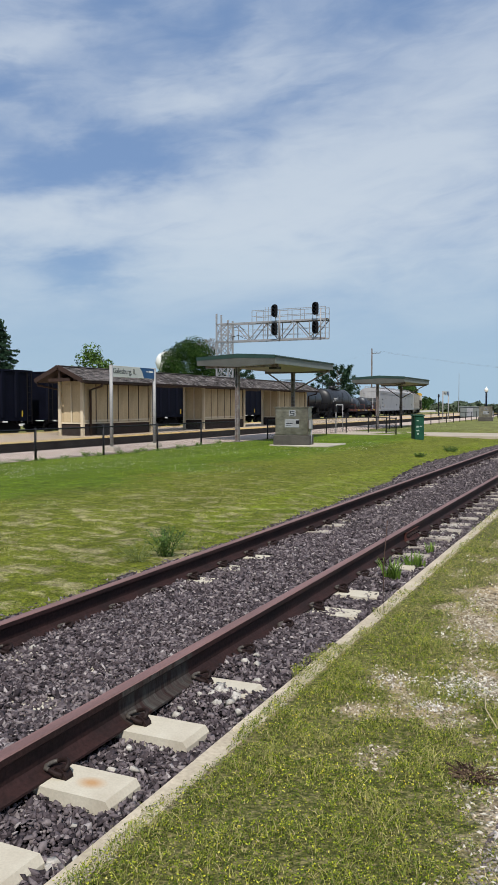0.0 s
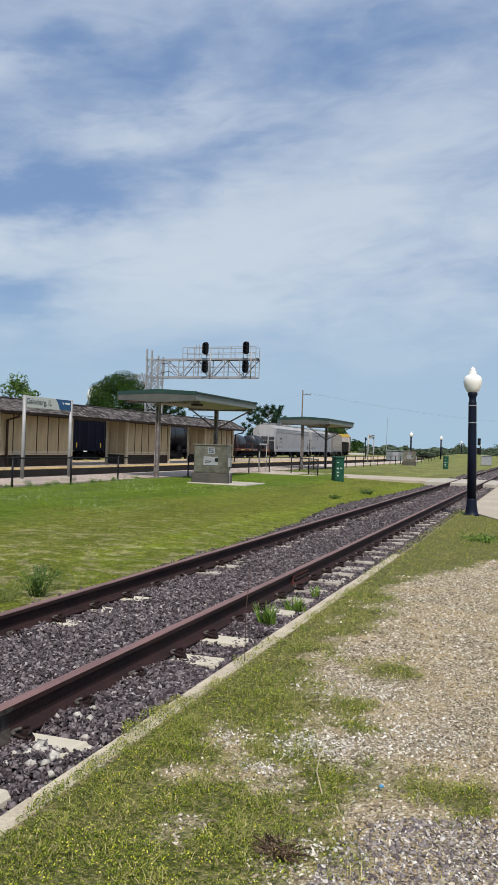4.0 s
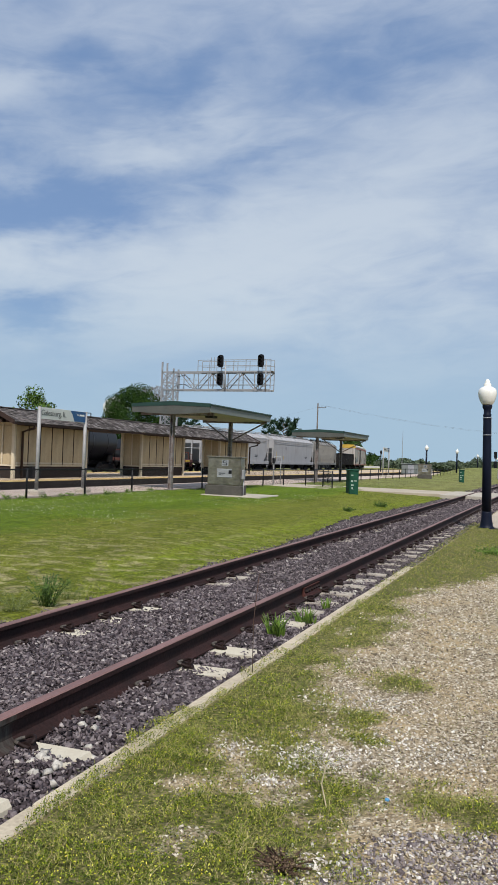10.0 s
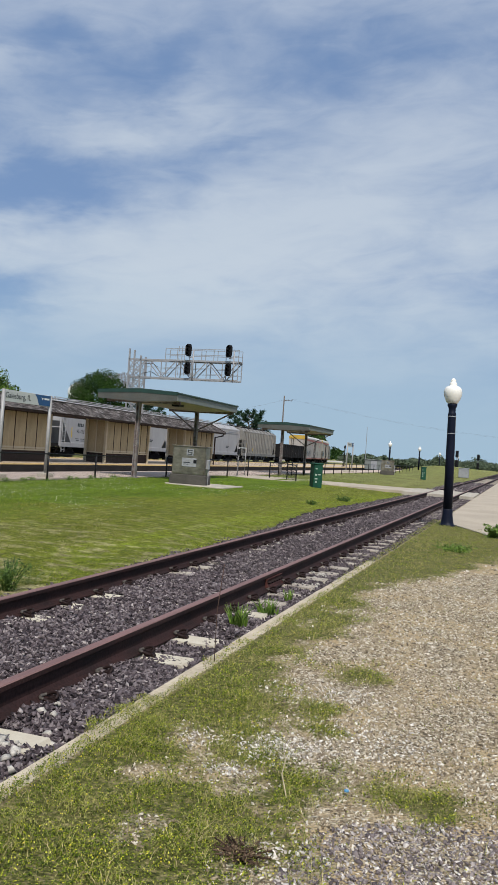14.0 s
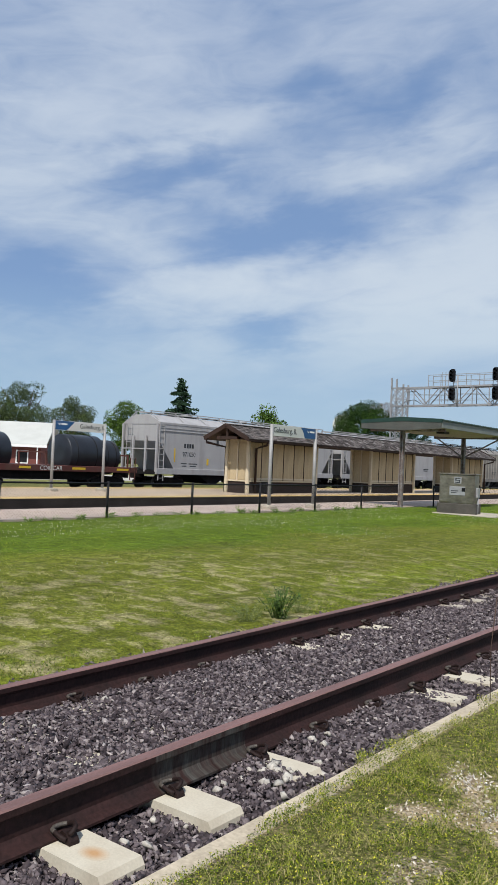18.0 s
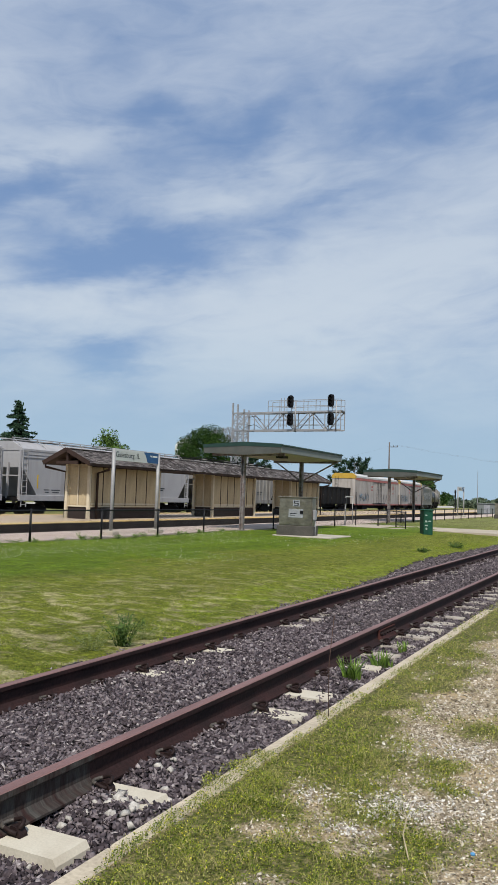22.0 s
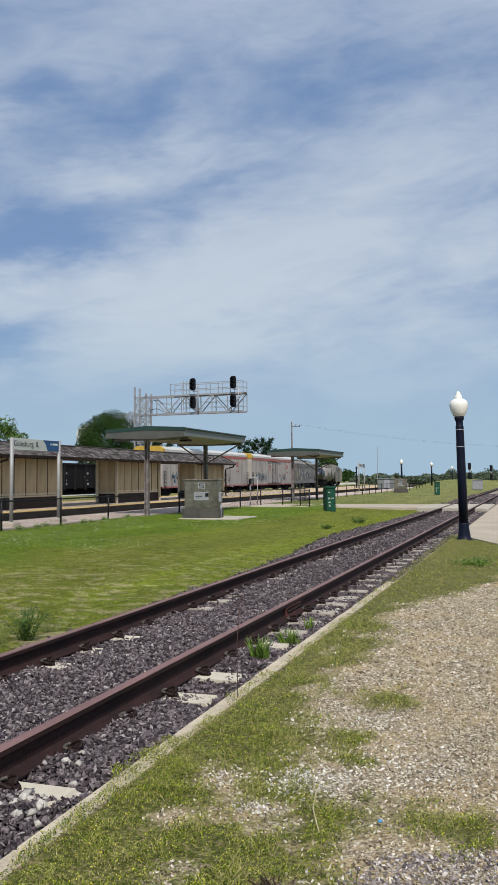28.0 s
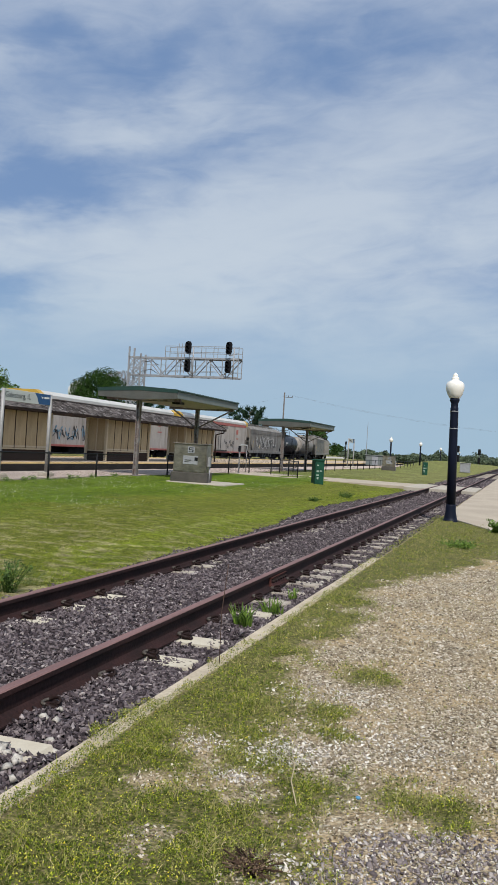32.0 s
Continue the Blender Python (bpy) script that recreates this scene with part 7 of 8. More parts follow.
# ---- trees, houses and poles round the station ----
def leaf_material(name, dark, light):
    return island_material(name, [(0.0, dark), (0.55, tuple((a + b) / 2 for a, b in zip(dark, light))), (1.0, light)], 0.8, 8, 0.0, 0.08)


LEAF_DARK = leaf_material("dark_leaves", (0.012, 0.034, 0.009), (0.055, 0.10, 0.024))
LEAF_DEEP = leaf_material("deep_green_leaves", (0.005, 0.019, 0.004), (0.042, 0.086, 0.014))
LEAF_LIGHT = leaf_material("light_leaves", (0.025, 0.055, 0.010), (0.115, 0.19, 0.04))
LEAF_GREY = leaf_material("grey_green_leaves", (0.025, 0.045, 0.014), (0.10, 0.135, 0.05))
# distance haze is put into this paler, greyer leaf colour
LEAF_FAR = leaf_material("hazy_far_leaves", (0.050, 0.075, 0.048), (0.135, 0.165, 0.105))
NEEDLE = leaf_material("spruce_needles", (0.012, 0.032, 0.018), (0.05, 0.09, 0.05))
BARK = material("bark", (0.10, 0.075, 0.055), 0.95, vary=0.3, scale=3, fine=20, bump=0.4)


def at_bearing(az, dist):
    return -dist * math.sin(radians(az)), dist * math.cos(radians(az))


def cards(name, centres, sizes, mat, seed, parent, stretch=1.0, out=None):
    """Leaves: small four-cornered blades, turned every way."""
    rng = np.random.default_rng(seed)
    c = np.asarray(centres, float)
    n = len(c)
    u = rng.normal(0, 1, (n, 3))
    if out is not None:
        facing = np.asarray(out) + rng.normal(0, 0.45, (n, 3))
        u = np.cross(facing, u)
    u /= np.linalg.norm(u, axis=1)[:, None]
    w = np.cross(u, rng.normal(0, 1, (n, 3)) if out is None else facing)
    w /= np.linalg.norm(w, axis=1)[:, None]
    s = np.asarray(sizes)[:, None] / 2
    v = np.stack([c - u * s * stretch, c + w * s * 0.6, c + u * s * stretch, c - w * s * 0.6], 1).reshape(-1, 3)
    f = np.arange(4 * n).reshape(-1, 4)
    ob = from_arrays(name, v, f, mat)
    ob.parent = parent
    return ob


def leafy_tree(az, dist, height, radius, mat, seed, label, dense=1.0, clear=0.3, leaf=0.34, lumps=26, shell=False):
    x, y = at_bearing(az, dist)
    root = thing("tree", pose(x, y, -0.15), label, "tree", "trees round the station")
    rng = random.Random(seed)
    bm = B()
    tube(bm, (0, 0, 0), (0.1, 0, height * 0.5), height * 0.028, height * 0.016, 8)
    tips = []
    for k in range(9):
        a, r = rng.uniform(0, math.tau), radius * rng.uniform(0.35, 0.85)
        z0, z1 = height * rng.uniform(0.28, 0.5), height * rng.uniform(0.55, 0.92)
        mid = (math.cos(a) * r * 0.4, math.sin(a) * r * 0.4, (z0 + z1) / 2)
        end = (math.cos(a) * r, math.sin(a) * r, z1)
        tube(bm, (0.05, 0, z0), mid, height * 0.011, height * 0.008, 6)
        tube(bm, mid, end, height * 0.008, height * 0.003, 5)
        tips.append(end)
    part("trunk", bm, BARK, root)
    nr = np.random.default_rng(seed)
    centres, sizes, outs = [], [], []
    for k in range(lumps):
        while True:
            p = nr.uniform(-1, 1, 3)
            if p @ p < 1 and p @ p > 0.15:
                break
        z = height * (clear + (1 - clear) * (0.5 + 0.46 * p[2]))
        wide = radius * math.sqrt(max(0.05, 1 - (2 * (z / height - clear) / (1 - clear) - 0.85) ** 2 * 0.8))
        c = np.array([p[0] * wide * 0.8, p[1] * wide * 0.8, z])
        lr = radius * nr.uniform(0.26, 0.42)
        if shell:
            # rounded clumps spread evenly over the crown's outside
            u, turn = 1 - 2 * (k + 0.5) / lumps, k * 2.39996 + nr.uniform(-0.3, 0.3)
            flat = math.sqrt(1 - u * u)
            mid, half = height * (1 + clear) / 2, height * (1 - clear) / 2
            lr = radius * nr.uniform(0.33, 0.47)
            c = np.array([math.cos(turn) * flat * (radius - lr * 0.8), math.sin(turn) * flat * (radius - lr * 0.8), mid + u * (half - lr * 0.75)])
        m = int(330 * dense)
        d = nr.normal(0, 1, (m, 3))
        d /= np.linalg.norm(d, axis=1)[:, None]
        centres.append(c + d * (lr * nr.uniform(0.72, 1.06, m))[:, None] * (1, 1, 0.85))
        outs.append(d)
        sizes.append(leaf * 0.66 * nr.uniform(0.6, 1.5, m))
    cards("crown", np.concatenate(centres), np.concatenate(sizes), mat, seed, root, 1.0, np.concatenate(outs))
    return root


def conifer(az, dist, height, radius, seed, label, clear=0.06, mat=None):
    x, y = at_bearing(az, dist)
    root = thing("tree", pose(x, y, -0.15), label, "conifer", "trees round the station")
    bm = B()
    tube(bm, (0, 0, 0), (0, 0, height * 0.97), height * 0.018, 0.03, 8)
    nr = np.random.default_rng(seed)
    centres, sizes = [], []
    levels = int(height * 2.2)
    for k in range(levels):
        t = clear + (1 - clear) * k / levels
        z, r = height * t + nr.uniform(-0.12, 0.12), radius * (1 - t) ** 1.05 * nr.uniform(0.72, 1.15) + 0.08
        for j in range(9):
            a = j * math.tau / 9 + nr.uniform(-0.3, 0.3) + k
            rr = r * nr.uniform(0.55, 1.25)
            z = height * t + nr.uniform(-0.25, 0.25)
            end = np.array([math.cos(a) * rr, math.sin(a) * rr, z + 0.10 * rr - 0.22 * rr * (1 - t)])
            if k % 2 == 0:
                tube(bm, (0, 0, z), tuple(end), 0.03, 0.01, 4)
            m = max(8, int(46 * rr))
            f = nr.uniform(0.25, 1.0, m)[:, None]
            pts = np.array([0, 0, z]) * (1 - f) + end * f + nr.normal(0, 0.12, (m, 3)) * (1, 1, 0.55) - np.array([0, 0, 0.14]) * f ** 2
            centres.append(pts)
            sizes.append(nr.uniform(0.14, 0.32, m))
    part("trunk", bm, BARK, root)
    cards("crown", np.concatenate(centres), np.concatenate(sizes), mat or NEEDLE, seed, root, 1.3)
    return root


def pine(az, dist, height, radius, seed, label):
    """A broad pine: rising limbs, each set with tufts of long needles that point up and out."""
    x, y = at_bearing(az, dist)
    root = thing("tree", pose(x, y, -0.15), label, "conifer", "trees round the station")
    nr = np.random.default_rng(seed)
    bm = B()
    tube(bm, (0, 0, 0), (0.2, 0, height * 0.93), height * 0.022, 0.05, 8)
    base, ways, lens = [], [], []
    for k in range(46):
        a, t = k * 2.4 + nr.uniform(-0.4, 0.4), 0.28 + 0.70 * k / 46
        r = radius * math.sqrt(max(0.03, 1 - ((t - 0.42) / 0.62) ** 2)) * nr.uniform(0.55, 1.1)
        end = np.array([math.cos(a) * r, math.sin(a) * r, height * t + 0.12 * r])
        foot = np.array([0.1, 0, height * t - 0.25 * r])
        tube(bm, tuple(foot), tuple(end), 0.07, 0.02, 5)
        for f in (0.55, 0.75, 0.9, 1.0):
            p = foot + (end - foot) * f + nr.normal(0, 0.16, 3)
            m = 46
            d = nr.normal(0, 0.62, (m, 3)) + (end - foot) / np.linalg.norm(end - foot) * 0.45 + (0, 0, 0.55)
            base.append(np.repeat(p[None], m, 0))
            ways.append(d / np.linalg.norm(d, axis=1)[:, None])
            lens.append(nr.uniform(0.45, 1.0, m))
    part("trunk", bm, BARK, root)
    base, ways, lens = np.concatenate(base), np.concatenate(ways), np.concatenate(lens)
    side = np.cross(ways, nr.normal(0, 1, ways.shape))
    side *= 0.055 / np.linalg.norm(side, axis=1)[:, None]
    tip = base + ways * lens[:, None]
    v = np.stack([base - side, base + side, tip + side * 0.5, tip - side * 0.5], 1).reshape(-1, 3)
    ob = from_arrays("crown", v, np.arange(len(v)).reshape(-1, 4), NEEDLE)
    ob.parent = root
    return root


def build_trees():
    conifer(43.5, 80, 10.4, 4.6, 3, "dark green spruce with a pointed crown", clear=0.18)
    leafy_tree(54.6, 92, 10.4, 3.6, LEAF_GREY, 5, "tall grey-green tree with an open crown", 1.1, 0.2, 0.26, 34)
    leafy_tree(51.2, 95, 9.4, 3.2, LEAF_GREY, 6, "grey-green tree with an open crown", 1.3, 0.15, 0.26, 34)
    leafy_tree(57.2, 88, 9.0, 3.2, LEAF_GREY, 16, "grey-green tree with an open crown", 0.8, 0.25, 0.34, 26)
    leafy_tree(47.4, 96, 9.0, 3.1, LEAF_LIGHT, 7, "bright green young tree", 1.0, 0.3, 0.30, 30)
    leafy_tree(37.2, 92, 8.3, 3.0, LEAF_LIGHT, 8, "bright green young tree behind the shelter", 0.55, 0.3, 0.40, 30)
    leafy_tree(39.6, 95, 6.3, 1.6, LEAF_LIGHT, 18, "small bright green tree behind the shelter", 0.8, 0.3, 0.36, 12)
    leafy_tree(30.2, 86, 9.3, 3.5, LEAF_DEEP, 9, "broad dense dark green tree with a lumpy crown", 4.6, 0.10, 0.25, 22, True)
    pine(19.3, 165, 9.6, 5.0, 10, "wide dark pine with spiky tufts beyond the freight line")
    pine(27.0, 155, 9.5, 5.5, 11, "wide dark pine with spiky tufts behind the shelter")
    leafy_tree(14.2, 190, 7.6, 3.2, LEAF_DARK, 12, "dark round tree beyond the freight line", 1.0, 0.2, 0.5, 22)
    # a bare tree
    x, y = at_bearing(28.7, 100)
    root = thing("tree", pose(x, y, -0.15), "bare grey tree with thin twigs", "tree", "trees round the station")
    rng = random.Random(2)
    bm = B()
    tube(bm, (0, 0, 0), (0, 0, 5.0), 0.18, 0.12, 7)

    def grow(p, d, ln, r, n):
        q = p + d * ln
        tube(bm, p, q, max(r, 0.014), max(r * 0.7, 0.011), 5 if n > 1 else 3, caps=False)
        if n:
            for _ in range(3):
                e = (d + Vector((rng.uniform(-0.6, 0.6), rng.uniform(-0.6, 0.6), rng.uniform(0.0, 0.4)))).normalized()
                grow(q, e, ln * 0.72, r * 0.62, n - 1)

    for _ in range(4):
        grow(Vector((0, 0, rng.uniform(4, 5.2))), Vector((rng.uniform(-0.5, 0.5), rng.uniform(-0.5, 0.5), 0.9)).normalized(), 1.8, 0.05, 5)
    part("trunk", bm, material("grey_bark", (0.27, 0.26, 0.26), 0.95), root)


build_trees()


def build_treeline():
    """Far hedges and woods along the horizon, too far to count."""
    nr = np.random.default_rng(77)
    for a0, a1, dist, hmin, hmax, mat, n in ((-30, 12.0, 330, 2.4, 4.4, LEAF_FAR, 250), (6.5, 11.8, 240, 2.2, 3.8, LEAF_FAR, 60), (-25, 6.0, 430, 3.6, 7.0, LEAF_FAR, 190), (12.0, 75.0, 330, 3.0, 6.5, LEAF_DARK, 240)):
        centres, sizes = [], []
        for k in range(n):
            az = nr.uniform(a0, a1)
            x, y = at_bearing(az, dist + nr.uniform(-15, 15))
            h = nr.uniform(hmin, hmax) * (0.75 + 0.4 * noise.noise((az * 0.55, dist * 0.01, 1.0)))
            r = nr.uniform(1.8, 3.6)
            m = 170
            d = nr.normal(0, 1, (m, 3))
            d /= np.linalg.norm(d, axis=1)[:, None]
            centres.append(np.array([x, y, h * 0.5 - 0.2]) + d * (r, r, h * 0.5) * nr.uniform(0.6, 1.05, (m, 1)))
            sizes.append(nr.uniform(0.55, 1.25, m))
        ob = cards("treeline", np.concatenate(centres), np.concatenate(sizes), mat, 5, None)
        tagged(ob, "far line of trees and hedges on the horizon", "woods", kind="stuff")


build_treeline()

ROOFWHITE = material("pale_metal_roof", (0.50, 0.51, 0.48), 0.6, vary=0.08, scale=1, fine=20, bump=0.05)
REDBRICK = material("red_brick_wall", (0.17, 0.055, 0.045), 0.85, vary=0.2, scale=1.5, fine=14, bump=0.2)


def build_house():
    x, y = at_bearing(55.2, 77)
    root = thing("house", pose(x, y, -0.15, 0, 0, 42), "low red brick house with a pale metal gable roof", "house")
    bm = B()
    box(bm, -6.0, 3.4, -3.5, 3.5, 0, 2.9)
    part("wall", bm, REDBRICK, root)
    bm = B()
    o = [(-4.2, 2.75), (0, 4.9), (4.2, 2.75), (4.2, 2.60), (0, 4.72), (-4.2, 2.60)]
    a = [bm.verts.new((-6.5, p, z)) for p, z in o]
    b = [bm.verts.new((4.0, p, z)) for p, z in o]
    for i in range(6):
        bm.faces.new((a[i], a[(i + 1) % 6], b[(i + 1) % 6], b[i]))
    bm.faces.new(a)
    bm.faces.new(b[::-1])
    bmesh.ops.recalc_face_normals(bm, faces=bm.faces)
    part("roof", bm, ROOFWHITE, root)
    bm = B()
    box(bm, -6.55, 4.05, -4.28, -4.18, 2.48, 2.72)
    part("gutter", bm, WHITE, root)
    for wx in (1.2, -2.5):
        bm = B()
        box(bm, wx, wx + 1.1, -3.56, -3.48, 1.0, 2.2)
        w = part("window", bm, WHITE, root)
        bm = B()
        box(bm, wx + 0.1, wx + 1.0, -3.575, -3.562, 1.1, 2.1)
        part("pane", bm, BLACK, w)
    bm = B()
    bar(bm, (3.2, -4.1, 0), (3.2, -4.1, 2.6), 0.1)
    part("porch_post", bm, WHITE, root)


build_house()


def build_water_tower():
    x, y = at_bearing(31.5, 260)
    root = thing("water_tower", pose(x, y, -0.2), "white water tower with a rounded tank behind the trees", "water tower")
    bm = B()
    lathe(bm, [(0.5, 12.2), (2.4, 12.8), (3.7, 14.2), (4.25, 15.8), (4.1, 17.3), (3.2, 18.7), (1.8, 19.5), (0.2, 19.85)], 24)
    part("tank", bm, WHITE, root)
    bm = B()
    lathe(bm, [(1.6, 0), (0.9, 2.0), (0.8, 13.2)], 16)
    part("column", bm, WHITE, root)


build_water_tower()
POLEWOOD = material("weathered_pole", (0.13, 0.11, 0.10), 0.9, vary=0.3, scale=2, fine=20, bump=0.2, stretch=(1, 1, 0.2))


def utility_pole(az, dist, height, arm=1.6):
    x, y = at_bearing(az, dist)
    root = thing("utility_pole", pose(x, y, -0.2), "weathered wooden utility pole with a short cross arm", "utility pole", "utility poles")
    bm = B()
    tube(bm, (0, 0, 0), (0, 0, height), 0.17, 0.12, 10)
    part("pole", bm, POLEWOOD, root)
    bm = B()
    bar(bm, (-0.1, 0, height - 0.9), (arm, 0, height - 0.9), 0.12)
    for t in (0.5, 1.0):
        tube(bm, (arm * t, 0, height - 0.85), (arm * t, 0, height - 0.6), 0.06, seg=6)
    part("cross_arm", bm, POLEWOOD, root)
    return x, y, height - 0.2


px, py, pz = utility_pole(16.78, 150, 12.6)


def wire(a, b, sag, label):
    bm = B()
    a, b = Vector(a), Vector(b)
    pts = [a.lerp(b, k / 16) - Vector((0, 0, sag * 4 * (k / 16) * (1 - k / 16))) for k in range(17)]
    hose(bm, pts, 0.006, 4)
    tagged(part("power_line", bm, POLEWOOD), label, "power line", "power lines")


qx, qy = at_bearing(-16, 190)
wire((px + 1.5, py, pz - 0.5), (qx, qy, 10.5), 4.0, "thin sagging power line across the sky")
wire((px + 0.8, py, pz - 0.5), (qx, qy, 10.9), 4.3, "thin sagging power line across the sky")
wx, wy = at_bearing(31, 170)
wire((px + 0.8, py, pz - 0.5), (wx, wy, 10.0), 3.0, "thin sagging power line across the sky")
# a slim mast
mx_, my_ = at_bearing(10.62, 220)
bm = B()
tube(bm, (mx_, my_, -0.2), (mx_, my_, 10.3), 0.11, 0.05, 6)
tagged(part("radio_mast", bm, SILVER), "slim grey radio mast in the distance", "mast")

# ---- further along the platforms ----
station_sign(pose(-15.6, 74.0, SITE_Z))
for az, dist in ((8.88, 95), (6.79, 114.6), (5.39, 160), (4.1, 205)):
    x, y = at_bearing(az, dist)
    copy_thing(LAMP, pose(x, y, 0.05))
x, y = at_bearing(12.1, 112)
bm = B()
lathe(bm, [(0.12, 0), (0.09, 0.3), (0.07, 2.6), (0.14, 2.75), (0.12, 3.0), (0.02, 3.15)], 10, at=(x, y, 0.1))
tagged(part("platform_lamp", bm, BLACK), "black platform lamp post in the distance", "lamp post")


def hoarding_post(m):
    root = thing("notice_post", m, "slim grey notice post with a small dark panel", "notice post")
    bm = B()
    box(bm, -0.025, 0.025, -0.025, 0.025, 0, 1.45, 0.006)
    part("post", bm, STEEL, root)
    bm = B()
    box(bm, -0.06, 0.06, -0.09, 0.09, 1.18, 1.5, 0.01)
    part("panel", bm, BLACK, root)


hoarding_post(pose(-14.6, 40.7, SITE_Z))
rootf = thing("frame_sign", pose(-14.9, 41.6, SITE_Z), "bare grey steel sign frame on two posts", "sign frame")
for yy in (0.0, 1.15):
    bm = B()
    tube(bm, (0, yy, 0), (0, yy, 1.6), 0.022, seg=8)
    part("post", bm, STEEL, rootf)
bm = B()
box(bm, -0.012, 0.012, 0.0, 1.15, 1.54, 1.6)
part("panel", bm, SIGNGREY, rootf)

fence_run([(-14.95, 32.25), (-14.7, 35.4), (-14.4, 38.6), (-14.3, 41.6), (-13.2, 42.2), (-11.95, 41.4), (-10.95, 39.7)], "black chain-link fence turning towards the crossing path")
fence_run([(-14.0, y) for y in np.arange(46.5, 112, 3.05)], "black fence along the far platform", mesh=False)

# concrete path from the platform over the near track, and the sidewalk
WALKWAY = material("pale_sidewalk_concrete", (0.44, 0.375, 0.29), 0.9, vary=0.15, scale=0.7, fine=40, bump=0.2)
bm = B()
box(bm, -15.0, -5.25, 39.3, 44.2, -0.1, 0.105)
tagged(part("path", bm, WALKWAY), "pale concrete path from the platform to the track crossing", "path", kind="structure")
for k, (a, b) in enumerate(((-5.25, -4.22), (-4.05, -2.72), (-2.55, -1.9))):
    bm = B()
    box(bm, a, b, 38.4, 44.4, -0.1, RAIL_TOP - 0.01, 0.01)
    tagged(part("crossing_panel", bm, CONCRETE), "concrete panel of the pedestrian track crossing", "crossing panel", "panels of the crossing")
bm = B()
vs = [bm.verts.new((x, y, 0.055)) for x, y in ((-1.62, 21.2), (0.4, 16.4), (3.5, 16.0), (3.5, 110), (-1.9, 110), (-1.85, 24))]
bm.faces.new(vs)
r = bmesh.ops.extrude_face_region(bm, geom=bm.faces[:])
bmesh.ops.translate(bm, verts=[v for v in r["geom"] if isinstance(v, bmesh.types.BMVert)], vec=(0, 0, -0.12))
bmesh.ops.recalc_face_normals(bm, faces=bm.faces)
tagged(part("sidewalk", bm, WALKWAY), "pale concrete sidewalk beside the track", "sidewalk", kind="structure")

# second cabinet, pale hut, second utility box
x, y = at_bearing(8.95, 80)
control_cabinet(pose(x, y, SITE_Z, 0, 0, 8))
x, y = at_bearing(6.4, 72)
utility_box(pose(x, y, 0.05, 0, 0, 12))
x, y = at_bearing(9.95, 112)
rooth = thing("equipment_hut", pose(x, y, 0.05, 0, 0, 10), "pale grey metal equipment hut beside the line", "hut")
bm = B()
box(bm, -1.3, 1.3, -1.0, 1.0, 0, 1.35, 0.05)
part("wall", bm, GREYTRIM, rooth)
bm = B()
box(bm, -1.4, 1.4, -1.1, 1.1, 1.35, 1.45, 0.03)
part("roof", bm, GREYTRIM, rooth)
bm = B()
box(bm, -0.4, 0.4, -1.03, -1.001, 0.1, 1.25)
part("door", bm, SILVER, rooth)
x, y = at_bearing(3.65, 100)
rooth = thing("equipment_hut", pose(x, y, 0.05), "small silver equipment cabinet beside the near track", "hut")
bm = B()
box(bm, -0.6, 0.6, -0.5, 0.5, 0, 1.1, 0.04)
part("body", bm, SILVER, rooth)
bm = B()
box(bm, -0.66, 0.66, -0.56, 0.56, 1.1, 1.2, 0.03)
part("lid", bm, SILVER, rooth)


def mast_signal(az, dist, zt):
    x, y = at_bearing(az, dist)
    root = thing("mast_signal", pose(x, y, -0.1), "black two-headed signal on a slim mast", "signal", "far signals")
    bm = B()
    tube(bm, (0, 0, 0), (0, 0, zt + 0.4), 0.09, seg=8)
    part("mast", bm, SILVER, root)
    for z in (zt - 0.4, zt - 2.6):
        bm = B()
        box(bm, -0.36, 0.36, -0.35, -0.1, z - 0.8, z + 0.8, 0.12)
        h = part("signal_head", bm, BLACK, root)
        for dz in (-0.45, 0, 0.45):
            bm = B()
            tube(bm, (0, -0.55, z + dz), (0, -0.33, z + dz), 0.14, seg=10)
            part("lamp_hood", bm, BLACK, h)


mast_signal(4.2, 190, 4.6)
mast_signal(2.75, 215, 4.4)

# joint bars on the near rail
bm = B()
x = TRACK_X + 0.7525
prism(bm, [(x + 0.012, 0.0), (x + 0.06, 0.0), (x + 0.05, 0.03), (x + 0.034, 0.05), (x + 0.034, 0.09), (x + 0.05, 0.115), (x + 0.012, 0.115)], 8.72, 9.30)
jb = tagged(part("insulated_joint", bm, material("red_brown_joint", (0.085, 0.026, 0.020), 0.7, vary=0.4, scale=8)), "red-brown bolted insulated joint on the near rail", "rail joint")
for k in range(6):
    bm = B()
    tube(bm, (x + 0.033, 8.77 + 0.096 * k, 0.07), (x + 0.068, 8.77 + 0.096 * k, 0.07), 0.020, seg=6)
    part("bolt", bm, CLIPM, jb)

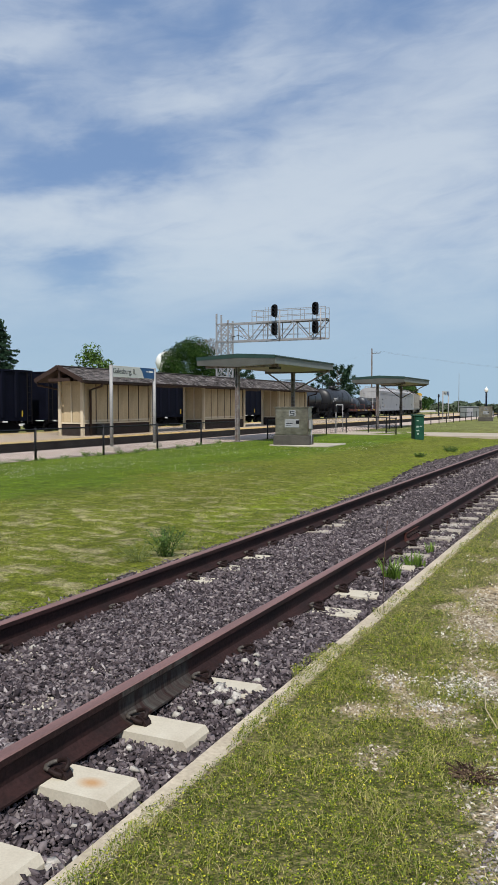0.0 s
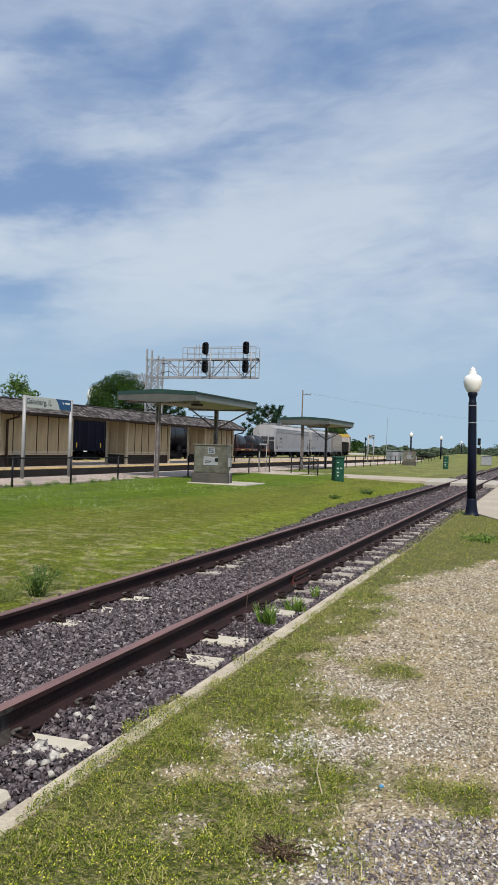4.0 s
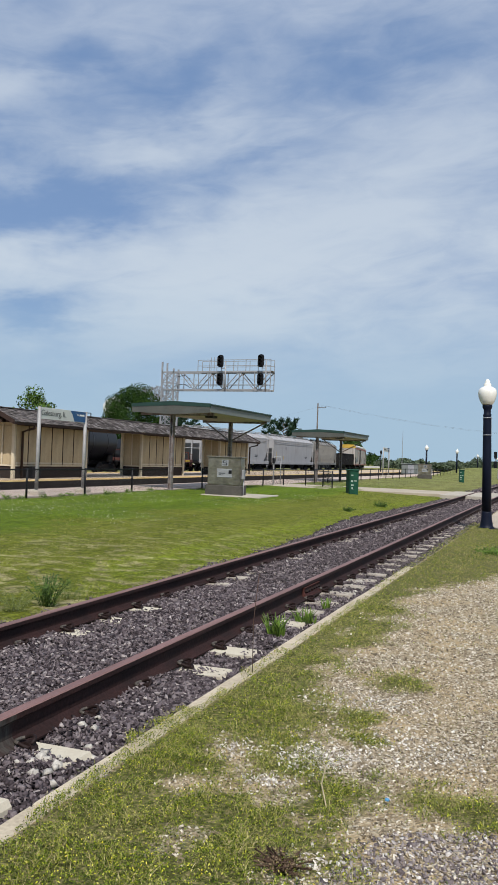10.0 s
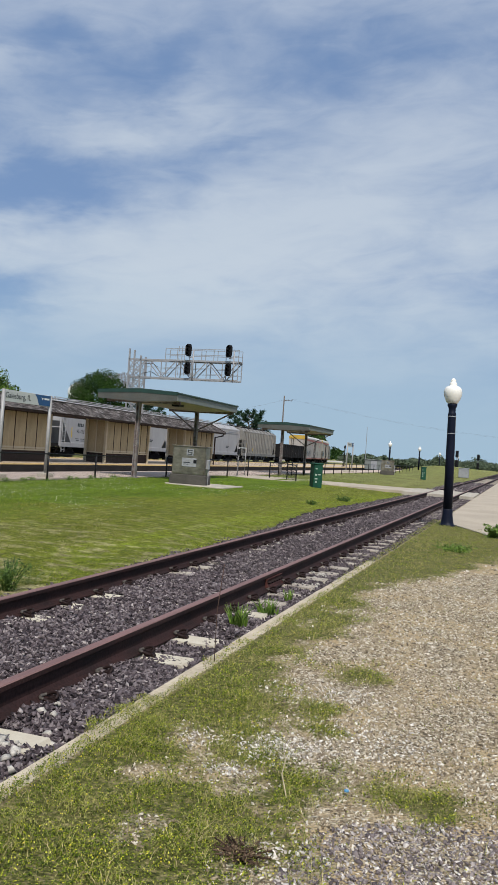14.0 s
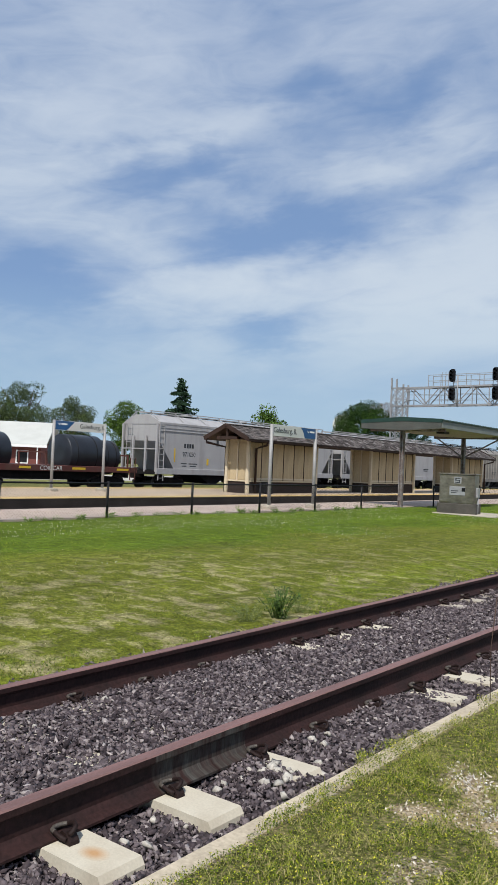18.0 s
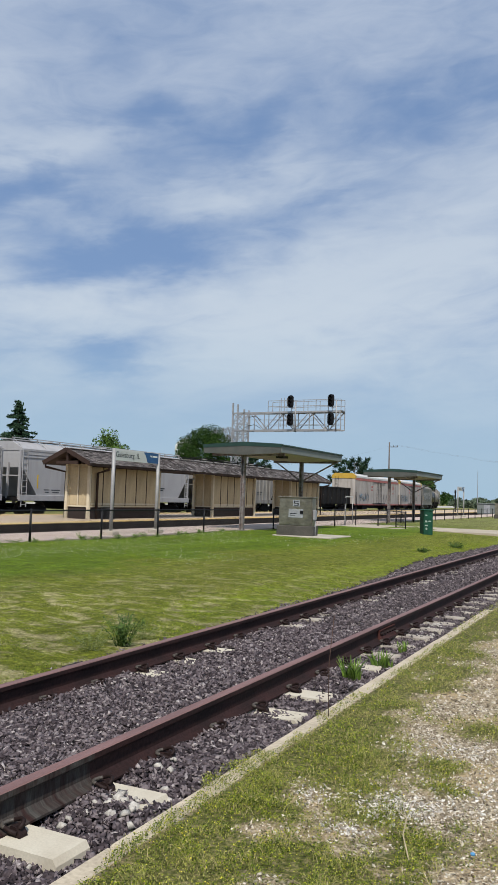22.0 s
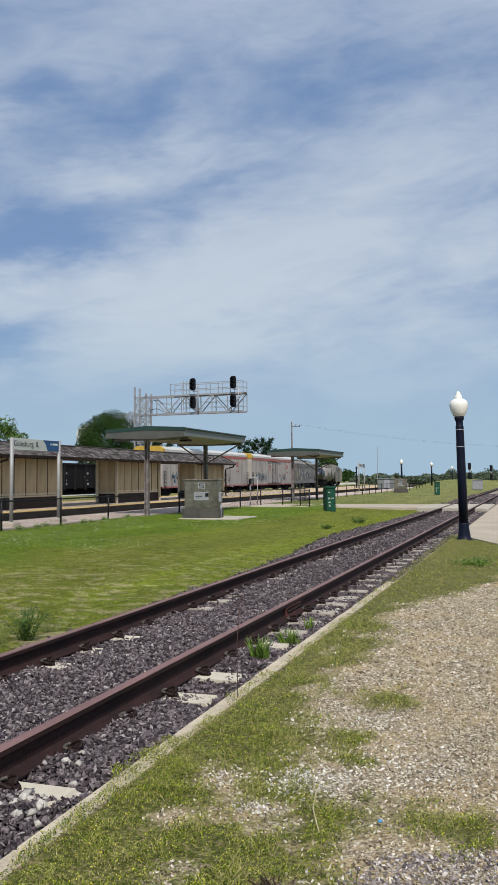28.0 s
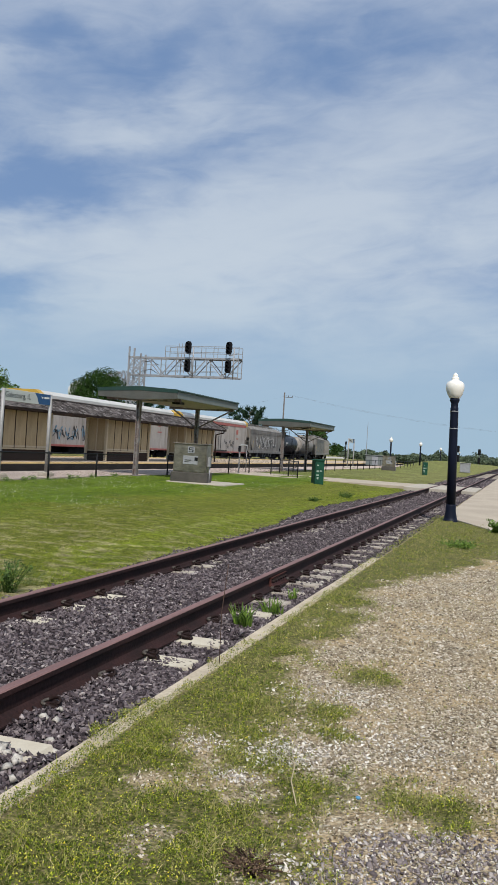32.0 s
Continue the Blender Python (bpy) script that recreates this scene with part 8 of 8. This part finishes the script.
# ---- split shakes on the shelter's roof ----
def shake_roof():
    rng = random.Random(12)
    slope = Vector((EAVE_X - RIDGE_X, 0, EAVE_Z - RIDGE_Z))
    ln = slope.length
    tilt = math.degrees(math.atan2(RIDGE_Z - EAVE_Z, EAVE_X - RIDGE_X))
    meshes = []
    for k in range(6):
        bm = B()
        w, t = rng.uniform(0.13, 0.24), rng.uniform(0.014, 0.03)
        box(bm, -0.16, 0.17 + rng.uniform(-0.02, 0.03), -w / 2, w / 2, -0.006, t)
        for v in bm.verts:
            if v.co.x < 0 and v.co.z > 0:
                v.co.z = 0.002
        meshes.append((w, mesh_of(bm, "shake", SHINGLE)))
    rows = 8
    count = 0
    rest_v, rest_f = [], []
    for r in range(rows):
        d = ln * (r + 0.55) / rows
        y = GABLE_Y0
        while y < GABLE_Y1 - 0.05:
            w, me = meshes[rng.randrange(6)]
            x, z = RIDGE_X + slope.x * d / ln, RIDGE_Z + slope.z * d / ln + 0.016
            m = pose(x, y + w / 2, z + rng.uniform(0, 0.012), 0, tilt + rng.uniform(-2.5, 0.5), rng.uniform(-2, 2))
            if count < 300 and y < 33.6:
                shared("shake", me, SHELTER_ROOF, m)
                count += 1
            else:
                base = len(rest_v)
                rest_v += [tuple(m @ v.co) for v in me.vertices]
                rest_f += [tuple(base + i for i in p.vertices) for p in me.polygons]
            y += w + rng.uniform(0.003, 0.012)
    # back slope and ridge, plainer
    back = Vector((EAVE_BACK_X - RIDGE_X, 0, EAVE_Z - RIDGE_Z))
    tb = -math.degrees(math.atan2(RIDGE_Z - EAVE_Z, RIDGE_X - EAVE_BACK_X))
    for r in range(rows):
        d = (r + 0.5) / rows
        y = GABLE_Y0
        while y < GABLE_Y1 - 0.05:
            w, me = meshes[rng.randrange(6)]
            m = pose(RIDGE_X + back.x * d, y + w / 2, RIDGE_Z + back.z * d + 0.016, 0, tb, 180 + rng.uniform(-2, 2))
            m = pose(RIDGE_X + back.x * d, y + w / 2, RIDGE_Z + back.z * d + 0.016, 0, 0, 180) @ pose(0, 0, 0, 0, -tb, 0)
            base = len(rest_v)
            rest_v += [tuple(m @ v.co) for v in me.vertices]
            rest_f += [tuple(base + i for i in p.vertices) for p in me.polygons]
            y += w * 1.02
    ob = from_arrays("shake_cover", rest_v, rest_f, SHAKES)
    ob.parent = SHELTER_ROOF
    tagged(ob, "weathered grey-brown split wood shakes", kind="stuff")
    bm = B()
    y = GABLE_Y0 - 0.02
    while y < GABLE_Y1:
        box(bm, RIDGE_X - 0.16, RIDGE_X + 0.16, y, y + 0.34, RIDGE_Z + 0.012, RIDGE_Z + 0.045, m=None)
        y += 0.36
    part("ridge_cap", bm, SHINGLE, SHELTER_ROOF)


SHAKES = island_material("split_shakes", [(0.0, (0.03, 0.025, 0.024)), (0.5, (0.085, 0.072, 0.068)), (0.85, (0.17, 0.15, 0.145)), (1.0, (0.29, 0.27, 0.26))], 0.9, 30, 0.4)
shake_roof()



def motions():
    for root, s in TRAIN:
        rows = []
        for k in range(17):
            t = 2.0 * k
            x, y, a = line_at(s - SPEED * t)
            rows.append((t, pose(x, y, MAIN_Z, 0, 0, a)))
        walk(root, rows)


motions()
